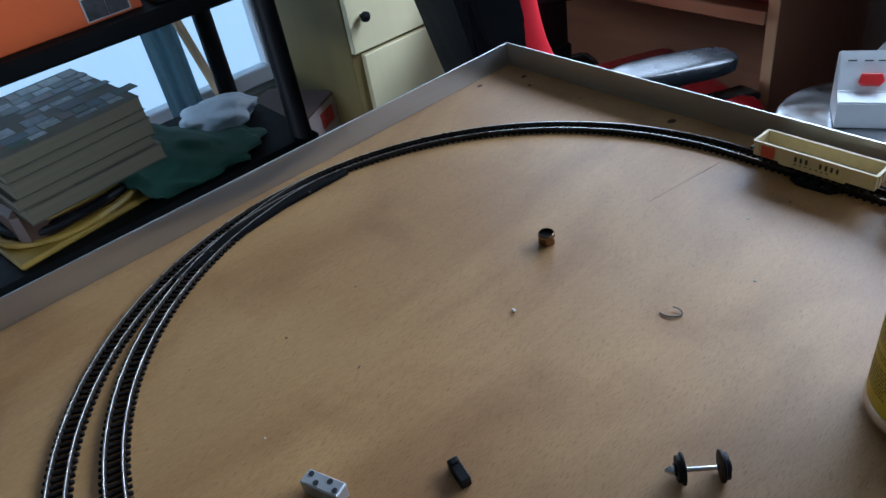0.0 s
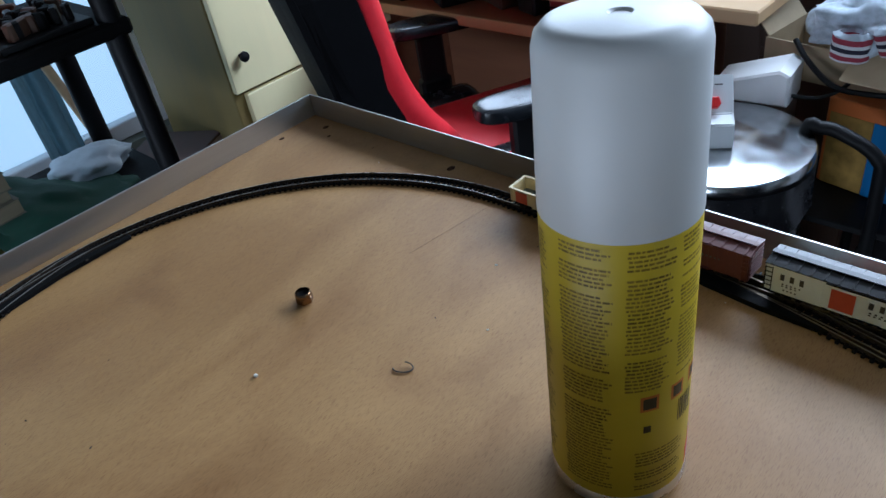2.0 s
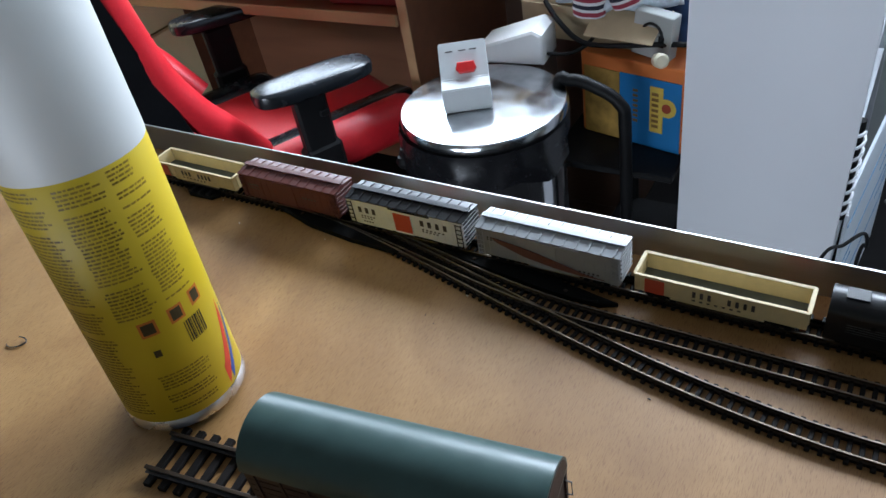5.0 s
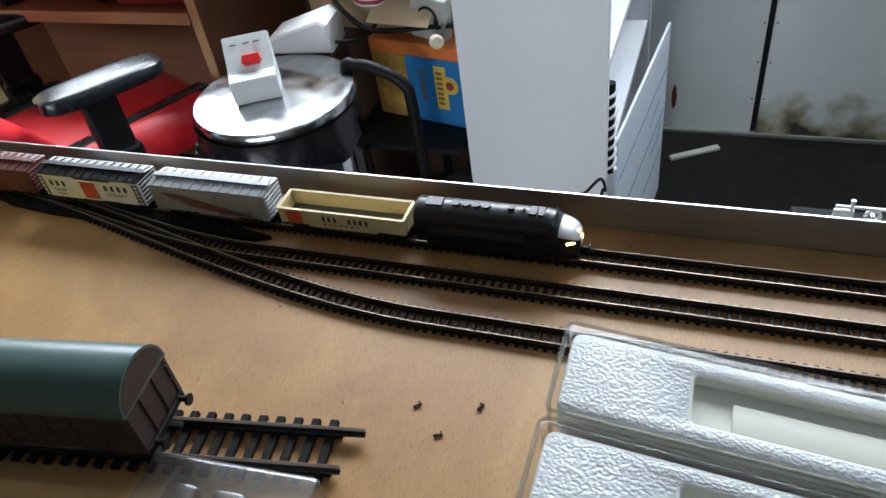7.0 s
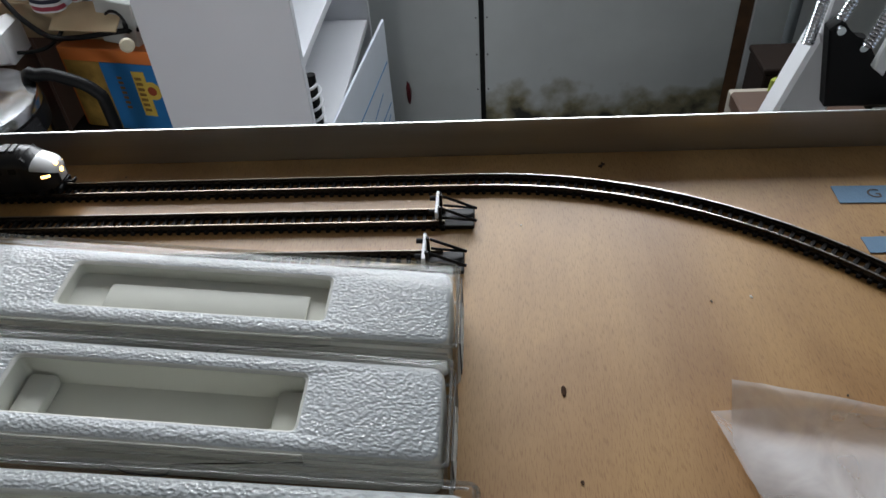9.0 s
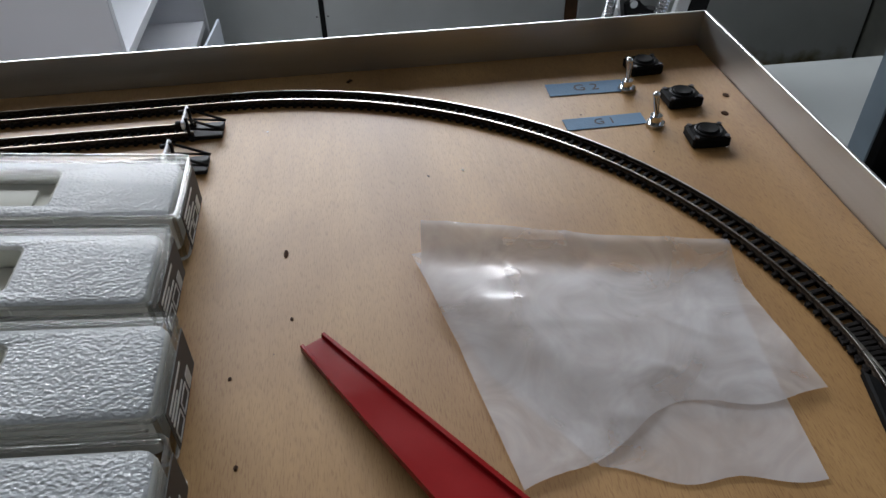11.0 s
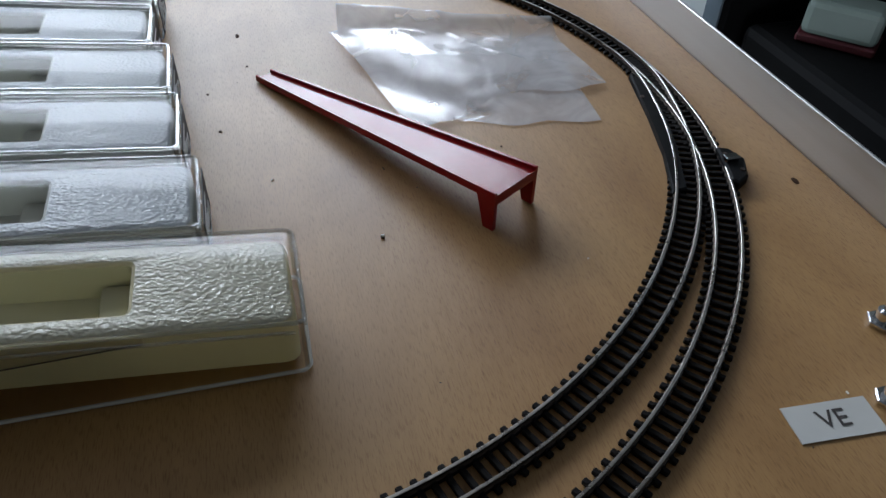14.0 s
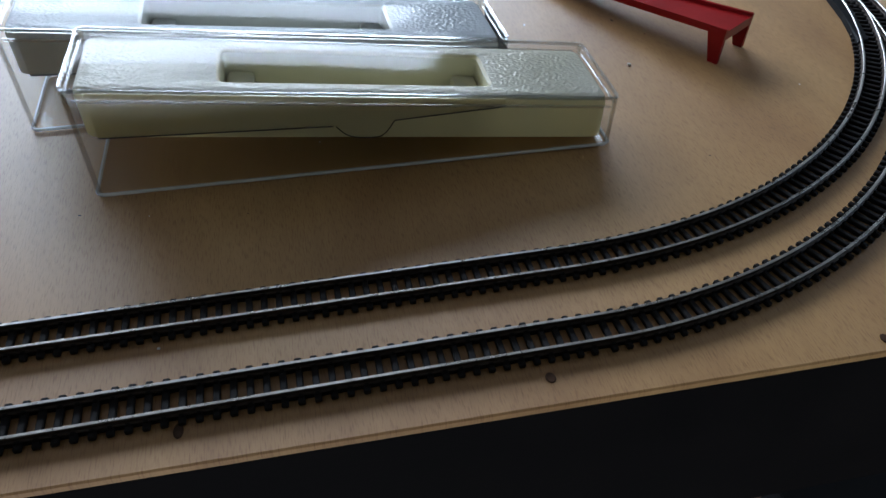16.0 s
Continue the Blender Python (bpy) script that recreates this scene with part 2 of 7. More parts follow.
def tube_bm(points, r, n=8, closed=False, bm=None):
    """A round tube along a smooth line of points."""
    bm = bm or bmesh.new()
    pts = [Vector(p) for p in points]
    rings = []
    up = Vector((0, 0, 1))
    for i, p in enumerate(pts):
        a, b = pts[max(0, i - 1)], pts[min(len(pts) - 1, i + 1)]
        d = (b - a).normalized()
        s = d.cross(up)
        s = s.normalized() if s.length > 1e-4 else Vector((1, 0, 0))
        u = s.cross(d).normalized()
        rings.append([bm.verts.new(p + r * (math.cos(k) * s + math.sin(k) * u)) for k in (2 * math.pi * j / n for j in range(n))])
    for a, b in zip(rings, rings[1:]):
        for j in range(n):
            bm.faces.new((a[j], a[(j + 1) % n], b[(j + 1) % n], b[j]))
    bm.faces.new(rings[0])
    bm.faces.new(rings[-1])
    return bm


def curve_pts(points, n=10):
    """A Catmull-Rom line through the points."""
    p = [Vector(points[0])] + [Vector(q) for q in points] + [Vector(points[-1])]
    out = []
    for i in range(1, len(p) - 2):
        for k in range(n):
            t = k / n
            a, b, c, d = p[i - 1], p[i], p[i + 1], p[i + 2]
            out.append(0.5 * (2 * b + (c - a) * t + (2 * a - 5 * b + 4 * c - d) * t * t + (3 * b - a - 3 * c + d) * t ** 3))
    return out + [p[-2]]


def prism_bm(outline, z0, z1, bevel=0.0):
    """A flat shape of (x, y) points drawn up from z0 to z1."""
    bm = bmesh.new()
    lo = [bm.verts.new((x, y, z0)) for x, y in outline]
    hi = [bm.verts.new((x, y, z1)) for x, y in outline]
    bm.faces.new(lo[::-1])
    top = bm.faces.new(hi)
    for i in range(len(lo)):
        j = (i + 1) % len(lo)
        bm.faces.new((lo[i], lo[j], hi[j], hi[i]))
    if bevel:
        bmesh.ops.bevel(bm, geom=list(top.edges), offset=bevel, segments=1, affect="EDGES")
    return bm


def rounded(cx, cy, w, h, r, n=5):
    """The outline of a rectangle with round corners."""
    out = []
    for k, (sx, sy) in enumerate(((1, 1), (-1, 1), (-1, -1), (1, -1))):
        for i in range(n + 1):
            a = math.pi / 2 * (k + i / n)
            out.append((cx + sx * (w / 2 - r) + r * math.cos(a), cy + sy * (h / 2 - r) + r * math.sin(a)))
    return out


B = 0.98  # height of the board's top
LEN, DEP = 1.2, 0.4905  # the board

# ---- room ----
X0, X1, Y0, Y1, ZC = -1.62, 2.6, -2.2, 1.66, 2.5


def wall(name, boxes, material):
    bm = bmesh.new()
    for c, s in boxes:
        add_box(bm, c, s)
    return tagged(part(name, bm, material), kind="structure")


tagged(part("floor", box_bm(((X0 + X1) / 2, (Y0 + Y1) / 2, -0.05), (X1 - X0 + 0.4, Y1 - Y0 + 0.4, 0.1)), M_FLOOR), "dark worn floor of the workroom", "floor", kind="structure")
tagged(part("ceiling", box_bm(((X0 + X1) / 2, (Y0 + Y1) / 2, ZC + 0.05), (X1 - X0 + 0.4, Y1 - Y0 + 0.4, 0.1)), M_CEIL), "plain painted ceiling, dimmed to cut bounced light", "ceiling", kind="structure")
WX0, WX1, WZ0, WZ1 = -0.60, 1.70, 1.54, 2.20  # high window in the far wall
CX0, CX1, CZ0, CZ1 = -1.52, -0.72, 1.14, 2.02  # its neighbour over the desk
wall("wall_north", [(((a + b) / 2, Y1 + 0.06, (c + d) / 2), (b - a, 0.12, d - c)) for a, b, c, d in (
    (X0, CX0, 0, ZC), (CX1, WX0, 0, ZC), (WX1, X1, 0, ZC), (CX0, CX1, 0, CZ0), (CX0, CX1, CZ1, ZC), (WX0, WX1, 0, WZ0), (WX0, WX1, WZ1, ZC))], M_WALL)
SY0, SY1, SZ0, SZ1 = -1.05, 0.575, 0.35, 1.95  # window in the side wall
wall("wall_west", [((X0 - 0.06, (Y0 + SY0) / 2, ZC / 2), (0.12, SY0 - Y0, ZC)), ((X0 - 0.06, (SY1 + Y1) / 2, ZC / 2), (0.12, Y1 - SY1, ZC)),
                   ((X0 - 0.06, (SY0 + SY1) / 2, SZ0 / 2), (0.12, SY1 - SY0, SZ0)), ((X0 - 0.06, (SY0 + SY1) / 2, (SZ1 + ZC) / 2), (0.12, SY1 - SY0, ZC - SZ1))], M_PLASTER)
GX0, GX1, GZ0, GZ1 = -0.55, 1.05, 0.06, 0.62  # unseen low opening in the wall behind, added for the fill lamp
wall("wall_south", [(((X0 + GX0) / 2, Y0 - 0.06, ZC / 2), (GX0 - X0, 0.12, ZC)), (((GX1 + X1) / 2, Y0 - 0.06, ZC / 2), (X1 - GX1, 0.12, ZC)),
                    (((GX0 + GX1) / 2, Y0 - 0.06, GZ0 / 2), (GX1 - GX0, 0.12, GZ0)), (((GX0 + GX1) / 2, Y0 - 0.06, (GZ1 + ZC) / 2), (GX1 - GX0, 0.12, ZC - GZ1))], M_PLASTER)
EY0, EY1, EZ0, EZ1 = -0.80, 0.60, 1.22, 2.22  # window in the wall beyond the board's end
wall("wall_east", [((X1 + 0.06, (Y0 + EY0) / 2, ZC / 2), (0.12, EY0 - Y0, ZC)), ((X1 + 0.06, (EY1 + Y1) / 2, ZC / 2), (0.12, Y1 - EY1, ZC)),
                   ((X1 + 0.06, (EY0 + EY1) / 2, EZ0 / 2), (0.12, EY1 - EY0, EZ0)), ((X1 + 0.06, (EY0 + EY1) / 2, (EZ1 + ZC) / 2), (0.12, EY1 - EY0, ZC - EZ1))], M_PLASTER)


def window(name, centre, w, h, along):
    """A window with a frame and two panes; along: 'x' or 'y', the wall's direction."""
    ob = thing(name, "white framed window with two clear panes", "window", Matrix.Translation(centre), kind="structure")
    turn = Matrix.Rotation(radians(90), 4, "Z") if along == "y" else Matrix.Identity(4)
    bm = bmesh.new()
    for x, z, sx, sz in ((0, h / 2 - 0.025, w, 0.05), (0, -h / 2 + 0.025, w, 0.05), (-w / 2 + 0.025, 0, 0.05, h - 0.1), (w / 2 - 0.025, 0, 0.05, h - 0.1), (0, 0, 0.05, h - 0.1)):
        add_box(bm, (x, 0, z), (sx, 0.05, sz), 0.004)
    bmesh.ops.transform(bm, matrix=turn, verts=bm.verts)
    part("window_frame", bm, M_WHITE, ob)
    for s in (-1, 1):
        bm = box_bm((s * w / 4, 0, 0), (w / 2 - 0.075, 0.004, h - 0.1))
        bmesh.ops.transform(bm, matrix=turn, verts=bm.verts)
        p = part("pane", bm, M_GLASS, ob)
        p.visible_shadow = False
    return ob


window("window_1", ((WX0 + WX1) / 2, Y1 + 0.07, (WZ0 + WZ1) / 2), WX1 - WX0, WZ1 - WZ0, "x")
window("window_5", ((CX0 + CX1) / 2, Y1 + 0.07, (CZ0 + CZ1) / 2), CX1 - CX0, CZ1 - CZ0, "x")
window("window_3", (X1 + 0.07, (EY0 + EY1) / 2, (EZ0 + EZ1) / 2), EY1 - EY0, EZ1 - EZ0, "y")
# unseen window made up round the south fill lamp
window("fill_window", ((GX0 + GX1) / 2, Y0 - 0.07, (GZ0 + GZ1) / 2), GX1 - GX0, GZ1 - GZ0, "x")
window("window_2", (X0 - 0.07, (SY0 + SY1) / 2, (SZ0 + SZ1) / 2), SY1 - SY0, SZ1 - SZ0, "y")
tagged(part("trim", box_bm((X0 + 0.006, SY1 + 0.065, 1.15), (0.010, 0.130, 1.70), 0.003), M_WHITE), "pale painted board beside the window", "trim", kind="structure")
M_OUT = mat("bright_daylight_haze", (0.62, 0.80, 0.92), 1.0, emit=0.75, grain=3, vary=0.05, bump=0)
tagged(part("backdrop", box_bm((X0 - 0.9, -0.3, 1.2), (0.02, 4.0, 3.2)), M_OUT), "pale bright daylight outside the window", "backdrop", kind="structure")

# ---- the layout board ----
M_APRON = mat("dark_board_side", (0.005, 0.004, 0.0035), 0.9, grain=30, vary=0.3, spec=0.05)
board = thing("layout_board", "pale birch plywood layout board with dark screw marks", "board")


def skew(bm):
    """The board's front edge is not quite parallel to its rim."""
    for v in bm.verts:
        v.co.y *= 0.966 + 0.0395 * v.co.x / LEN
    return bm


part("board_top", skew(box_bm((LEN / 2, -DEP / 2, B - 0.0015), (LEN, DEP, 0.003), 0.0005)), M_PLY, board)
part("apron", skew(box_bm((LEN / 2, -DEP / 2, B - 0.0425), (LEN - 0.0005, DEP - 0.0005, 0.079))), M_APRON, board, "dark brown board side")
T = 0.0015
FH = 0.0195
for name, c, s in (("rim_far", (LEN / 2, T / 2, B - 0.02), (LEN + 2 * T, T, 0.079)), ("rim_left", (-T / 2, -DEP / 2, B - 0.02), (T, DEP, 0.079)),
                   ("rim_right", (LEN + T / 2, -DEP / 2, B - 0.02), (T, DEP, 0.079))):
    c = (c[0], c[1], B + FH - 0.0395)
    part("rim", box_bm(c, s, 0.0003), M_ALU, board, "thin aluminium edge strip")
M_KNOT = mat("dark_screw_hole", (0.060, 0.034, 0.022), 0.9, grain=500, vary=0.3, spec=0.05)
for x, y, r, e in ((0.030, -0.012, 0.0022, 1.4), (0.010, -0.045, 0.0018, 1.5), (0.176, -0.012, 0.0028, 1.3), (0.975, -0.1485, 0.0009, 2.8), (1.1845, -0.329, 0.0012, 1.9), (0.978, -0.184, 0.0006, 1.4), (0.959, -0.208, 0.0006, 1.2), (0.9635, -0.2415, 0.0007, 1.3), (1.077, -0.279, 0.0005, 1.3), (1.191, -0.058, 0.0016, 1.2), (1.171, -0.273, 0.0007, 1.2), (1.017, -0.326, 0.0006, 1.2),
                   (1.029, -0.4862, 0.0015, 1.3), (0.928, -0.480, 0.0015, 1.2), (0.830, -0.477, 0.0013, 1.8), (1.183, -0.075, 0.0018, 1.2), (0.046, -0.022, 0.0013, 1.3)):
    bm = lathe_bm([(r, 0), (r * 0.85, 0.0003), (r * 0.3, 0.00042)], 14)
    bmesh.ops.scale(bm, vec=(1, e, 1), verts=bm.verts)
    k = part("knot", bm, M_KNOT, board)
    k.location = (x, y, B + 0.0001)
M_PENCIL = mat("pencil_grey", (0.21, 0.125, 0.055), 0.6, grain=900, vary=0.5, bump=0)
for (ax, ay), (bx, by) in (((0.2235, -0.105), (0.2355, -0.024)), ((0.412, -0.236), (0.436, -0.213))):
    bm = box_bm((0, 0, 0), (math.dist((ax, ay), (bx, by)), 0.00028, 0.0001))
    k = part("pencil_line", bm, M_PENCIL, board, "faint pencil line")
    k.matrix_basis = Matrix.Translation(((ax + bx) / 2, (ay + by) / 2, B + 0.00012)) @ Matrix.Rotation(math.atan2(by - ay, bx - ax), 4, "Z")
table = thing("support_table", "plain dark table that carries the layout board", "table")
part("tabletop", box_bm((LEN / 2, -DEP / 2 + 0.05, B - 0.097), (LEN - 0.06, DEP - 0.04, 0.030), 0.003), M_WOOD_DARK, table)
for x in (0.08, LEN - 0.08):
    for y in (-0.07, -DEP + 0.11):
        part("leg", box_bm((x, y, (B - 0.112) / 2), (0.05, 0.05, B - 0.112), 0.003), M_WOOD_DARK, table)

# ---- track ----
YT, YB = -0.0262, -0.4680  # the far and the near straight
R, CR = (YT - YB) / 2, 0.945  # radius and centre of one end curve
RL, CL = 0.2220, 0.2405  # the other end curve
CY, CYL = YT - R, YT - RL
YBL = CYL - RL


def arc(cx, cy, a0, a1, r=R, step=0.004):
    n = max(2, int(abs(radians(a1 - a0)) * r / step))
    return [(cx + r * math.cos(radians(a0 + (a1 - a0) * i / n)), cy + r * math.sin(radians(a0 + (a1 - a0) * i / n))) for i in range(n + 1)]


def line(p, q, step=0.02):
    n = max(1, int(math.dist(p, q) / step))
    return [(p[0] + (q[0] - p[0]) * i / n, p[1] + (q[1] - p[1]) * i / n) for i in range(n + 1)]


def smooth01(u):
    u = min(1, max(0, u))
    return u * u * (3 - 2 * u)


def stations(pts, gap, start=0.0):
    """Evenly spaced places (x, y, heading) along a line."""
    out, left = [], start
    for (ax, ay), (bx, by) in zip(pts, pts[1:]):
        d = math.hypot(bx - ax, by - ay)
        while left <= d:
            u = left / d
            out.append((ax + (bx - ax) * u, ay + (by - ay) * u, math.atan2(by - ay, bx - ax)))
            left += gap
        left -= d
    return out


def rail_bm(pts, off, z0, w=0.00095, h=0.0022):
    """One rail beside a line: a foot, a web and a bright head (second material)."""
    bm = bmesh.new()
    prof = [(-w * 0.9, 0), (-w * 0.9, 0.0004), (-w * 0.25, 0.0006), (-w * 0.25, h - 0.0008), (-w / 2, h - 0.0006), (-w / 2, h - 0.00012), (-w * 0.36, h),
            (w * 0.36, h), (w / 2, h - 0.00012), (w / 2, h - 0.0006), (w * 0.25, h - 0.0008), (w * 0.25, 0.0006), (w * 0.9, 0.0004), (w * 0.9, 0)]
    rings = []
    for i, (x, y) in enumerate(pts):
        a, b = pts[max(0, i - 1)], pts[min(len(pts) - 1, i + 1)]
        d = Vector((b[0] - a[0], b[1] - a[1])).normalized()
        nx, ny = -d.y, d.x
        rings.append([bm.verts.new((x + nx * (off + u), y + ny * (off + u), z0 + v)) for u, v in prof])
    k = len(prof)
    for a, b in zip(rings, rings[1:]):
        for j in range(k):
            f = bm.faces.new((a[j], a[(j + 1) % k], b[(j + 1) % k], b[j]))
            f.material_index = 1 if 5 <= j <= 7 else 0
    bm.faces.new(rings[0])
    bm.faces.new(rings[-1])
    return bm


GAUGE, ZS, ZRT = 0.0089, 0.0016, 0.0038  # between rail centres; top of the sleepers; top of the rails
_sl = bmesh.new()
add_box(_sl, (0, 0, ZS / 2), (0.0019, 0.0150, ZS), 0.0003)
for s_ in (-1, 1):
    for t_ in (-1, 1):
        add_box(_sl, (0, s_ * (GAUGE / 2 + t_ * 0.0011), ZS + 0.0002), (0.0012, 0.0007, 0.0006))
SLEEPER_MESH = bpy.data.meshes.new("sleeper")
_sl.to_mesh(SLEEPER_MESH)
SLEEPER_MESH.materials.append(M_SLEEPER)
_sl.free()
SLEEPER_V = [v.co.copy() for v in SLEEPER_MESH.vertices]
SLEEPER_F = [tuple(p.vertices) for p in SLEEPER_MESH.polygons]
SINGLE = []  # sleepers that become parts of their own, made last


def track(label, pts, pick=None, gap=0.0043, head=None):
    """A length of track: two rails, a web of sleepers. pick: which sleepers stand singly."""
    ob = thing("model_track", label, "track", group="model track")
    for s in (-1, 1):
        part("rail", rail_bm(pts, s * GAUGE / 2, B + ZS), [M_RAILSIDE, head or M_RAIL], ob)
    vs, fs = [], []
    for x, y, h in stations(pts, gap, gap / 2):
        if pick and pick(x, y):
            SINGLE.append((ob, x, y, h))
            continue
        c, s, k = math.cos(h), math.sin(h), len(vs)
        vs += [(x + v.x * c - v.y * s, y + v.x * s + v.y * c, B + 0.0002 + v.z) for v in SLEEPER_V]
        fs += [tuple(i + k for i in f) for f in SLEEPER_F]
    if vs:
        me = bpy.data.meshes.new("sleeper_strip")
        me.from_pydata(vs, [], fs)
        me.materials.append(M_SLEEPER)
        o = new("sleeper_strip", me)
        o.parent = ob
        tagged(o, kind="stuff")
    # the moulded strips that join the sleepers under the rails
    for s in (-1, 1):
        bm = bmesh.new()
        rings = []
        for i, (x, y) in enumerate(pts):
            a, b = pts[max(0, i - 1)], pts[min(len(pts) - 1, i + 1)]
            d = Vector((b[0] - a[0], b[1] - a[1])).normalized()
            rings.append([bm.verts.new((x - d.y * (s * GAUGE / 2 + u), y + d.x * (s * GAUGE / 2 + u), B + v)) for u, v in ((-0.0009, 0.0001), (-0.0009, ZS - 0.0004), (0.0009, ZS - 0.0004), (0.0009, 0.0001))])
        for a, b in zip(rings, rings[1:]):
            for j in range(4):
                bm.faces.new((a[j], a[(j + 1) % 4], b[(j + 1) % 4], b[j]))
        part("web", bm, M_SLEEPER, ob)
    return ob


near_pick = lambda x, y: (y < -0.37 and x > 0.80)
front = line((CR, YB), (CL, YBL))
track("dark plastic model track with worn rails, tight end curve", arc(CL, CYL, 90, 270, RL))
track("dark plastic model track with worn rails along the board's rim", line((CL, YT), (CR, YT)), None, 0.0043, M_RAILDULL)
track("dark plastic model track with bright rails, curve with turnout", arc(CR, CY, 90, -90), near_pick)
track("dark plastic model track with bright rails, outer straight", front, near_pick)


def diverge(deg):
    """How far the inner line has left the outer curve, deg degrees past its turnout's toe."""
    u = min(1, max(0, deg / 95))
    return 0.0290 * (1 - (1 - u) ** 1.5) * smooth01((deg + 6) / 20)


def inner_line():
    """The inner line, from the turnout on one end curve along the front to the one on the other."""
    out = []
    for i in range(81):
        th = 8 - 98 * i / 80
        r = R - diverge(8 - th)
        out.append((CR + r * math.cos(radians(th)), CY + r * math.sin(radians(th))))
    ends = []
    for i in range(81):
        th = 172 + 98 * i / 80
        r = RL - diverge(th - 172)
        ends.append((CL + r * math.cos(radians(th)), CYL + r * math.sin(radians(th))))
    return out + line(out[-1], ends[-1])[1:-1] + ends[::-1]


track("dark plastic model track with bright rails, inner line", inner_line(), near_pick)
S1 = [(0.37 + 0.01 * i, YT - 0.0265 * smooth01((0.01 * i) / 0.20)) for i in range(57)]
S2 = []
for i in range(55):
    u = min(1, 0.01 * i / 0.29)
    S2.append((0.390 + 0.01 * i, YT - 0.0550 * (1 - (1 - u) ** 1.6 + smooth01(u)) / 2))
track("dark plastic siding track with rust-brown rails to a buffer stop", S1, None, 0.0043, M_RAILDULL)
track("second dark siding track with rust-brown rails to a buffer stop", S2, None, 0.0043, M_RAILDULL)


def outline_plate(name, label, pts, h, bevel=0.0008):
    ob = thing(name, label, "point motor", Matrix.Translation((0, 0, B)), group="turnout bodies")
    part("cover", prism_bm(pts, 0.0002, h, bevel), M_PLATE, ob)
    for u in (0, len(pts) // 2):
        c = Vector(pts[u]).lerp(sum((Vector(p) for p in pts), Vector((0, 0))) / len(pts), 0.45)
        part("screw", cyl_bm((c.x, c.y, h), (c.x, c.y, h + 0.0004), 0.0010, n=10), M_RAILSIDE, ob, "small brown screw head")
    return ob


outline_plate("turnout_motor", "flat black plastic point motor beside the track", [(0.350, -0.0300), (0.372, -0.0290), (0.420, -0.0340), (0.460, -0.0395), (0.452, -0.0440), (0.420, -0.0435), (0.387, -0.0400)], 0.0035)
outline_plate("turnout_motor", "flat black plastic point motor between two tracks", [(0.470, -0.0320), (0.53, -0.0325), (0.576, -0.0400), (0.568, -0.0435), (0.545, -0.0440), (0.52, -0.0410), (0.49, -0.0375)], 0.0035)
outline_plate("turnout_motor", "long black plastic turnout body on the curve", [(1.1560, -0.236), (1.1590, -0.240), (1.1545, -0.275), (1.1470, -0.300), (1.1370, -0.327), (1.1300, -0.328), (1.1400, -0.302), (1.1480, -0.272)], 0.0032)
m4 = outline_plate("turnout_motor", "small black plastic lever housing outside the curve", [(1.1620, -0.305), (1.1665, -0.307), (1.1690, -0.315), (1.1640, -0.326), (1.1575, -0.330), (1.1560, -0.327)], 0.0045)
outline_plate("turnout_motor", "long black plastic turnout body inside the end curve", [(0.0330, -0.200), (0.0290, -0.200), (0.0230, -0.250), (0.0300, -0.303), (0.0440, -0.347), (0.0490, -0.344), (0.0400, -0.303), (0.0330, -0.253)], 0.0032)
part("lever", box_bm((1.1625, -0.315, 0.0053), (0.006, 0.004, 0.0025), 0.0005), M_STEEL, m4, "small metal lever")
m5 = outline_plate("rerailing_clip", "small black plastic clip under the track", [(0.276, -0.031), (0.303, -0.029), (0.306, -0.034), (0.302, -0.0385), (0.283, -0.0395), (0.277, -0.036)], 0.0030)
for k_ in range(3):
    part("rib", box_bm((0.284 + 0.0075 * k_, -0.0355, 0.0034), (0.0035, 0.0058, 0.0016), 0.0003), M_BLACK, m5)


def buffer_stop(x, y):
    ob = thing("buffer_stop", "black lattice buffer stop with a white beam at the siding's end", "buffer stop", Matrix.Translation((x, y, B)), group="buffer stops")
    part("base", box_bm((0.006, 0, 0.0012), (0.016, 0.0130, 0.0020), 0.0004), M_BLACK, ob)
    for s in (-1, 1):
        bm = bmesh.new()
        add_box(bm, (-0.001, s * GAUGE / 2, 0.0065), (0.0014, 0.0014, 0.010))
        add_cyl(bm, (0, s * GAUGE / 2, 0.0105), (0.015, s * GAUGE / 2, 0.0035), 0.0007, n=6)
        add_cyl(bm, (0, s * GAUGE / 2, 0.0055), (0.015, s * GAUGE / 2, 0.0035), 0.0006, n=6)
        part("strut", bm, M_BLACK, ob)
    part("beam", box_bm((-0.0022, 0, 0.0092), (0.0014, 0.0165, 0.0036), 0.0003), M_WHITE, ob, "white painted beam")
    for s in (-1, 1):
        part("buffer", cyl_bm((-0.0028, s * 0.005, 0.0092), (-0.0058, s * 0.005, 0.0092), 0.0011, n=10), M_BLACK, ob)
    return ob


buffer_stop(0.929, YT - 0.0265)
buffer_stop(0.925, YT - 0.056)

# ---- train ----
M_GONDOLA = mat("cream_plastic", (0.62, 0.50, 0.27), 0.5, grain=300, vary=0.06, bump=0.03, bump_scale=1500)
M_GONFLOOR = mat("dark_green_grey_floor", (0.10, 0.11, 0.09), 0.7, grain=300, vary=0.15)
M_PATCH = mat("orange_red_paint", (0.52, 0.07, 0.03), 0.5, grain=300, vary=0.05)
M_LETTER = mat("dark_lettering", (0.05, 0.04, 0.035), 0.6, grain=300, vary=0.05, bump=0)
M_CARWHITE = mat("white_car_paint", (0.74, 0.75, 0.74), 0.45, grain=300, vary=0.04)
M_CARSILVER = mat("silver_grey_car_paint", (0.34, 0.34, 0.34), 0.42, 0.25, grain=300, vary=0.06)
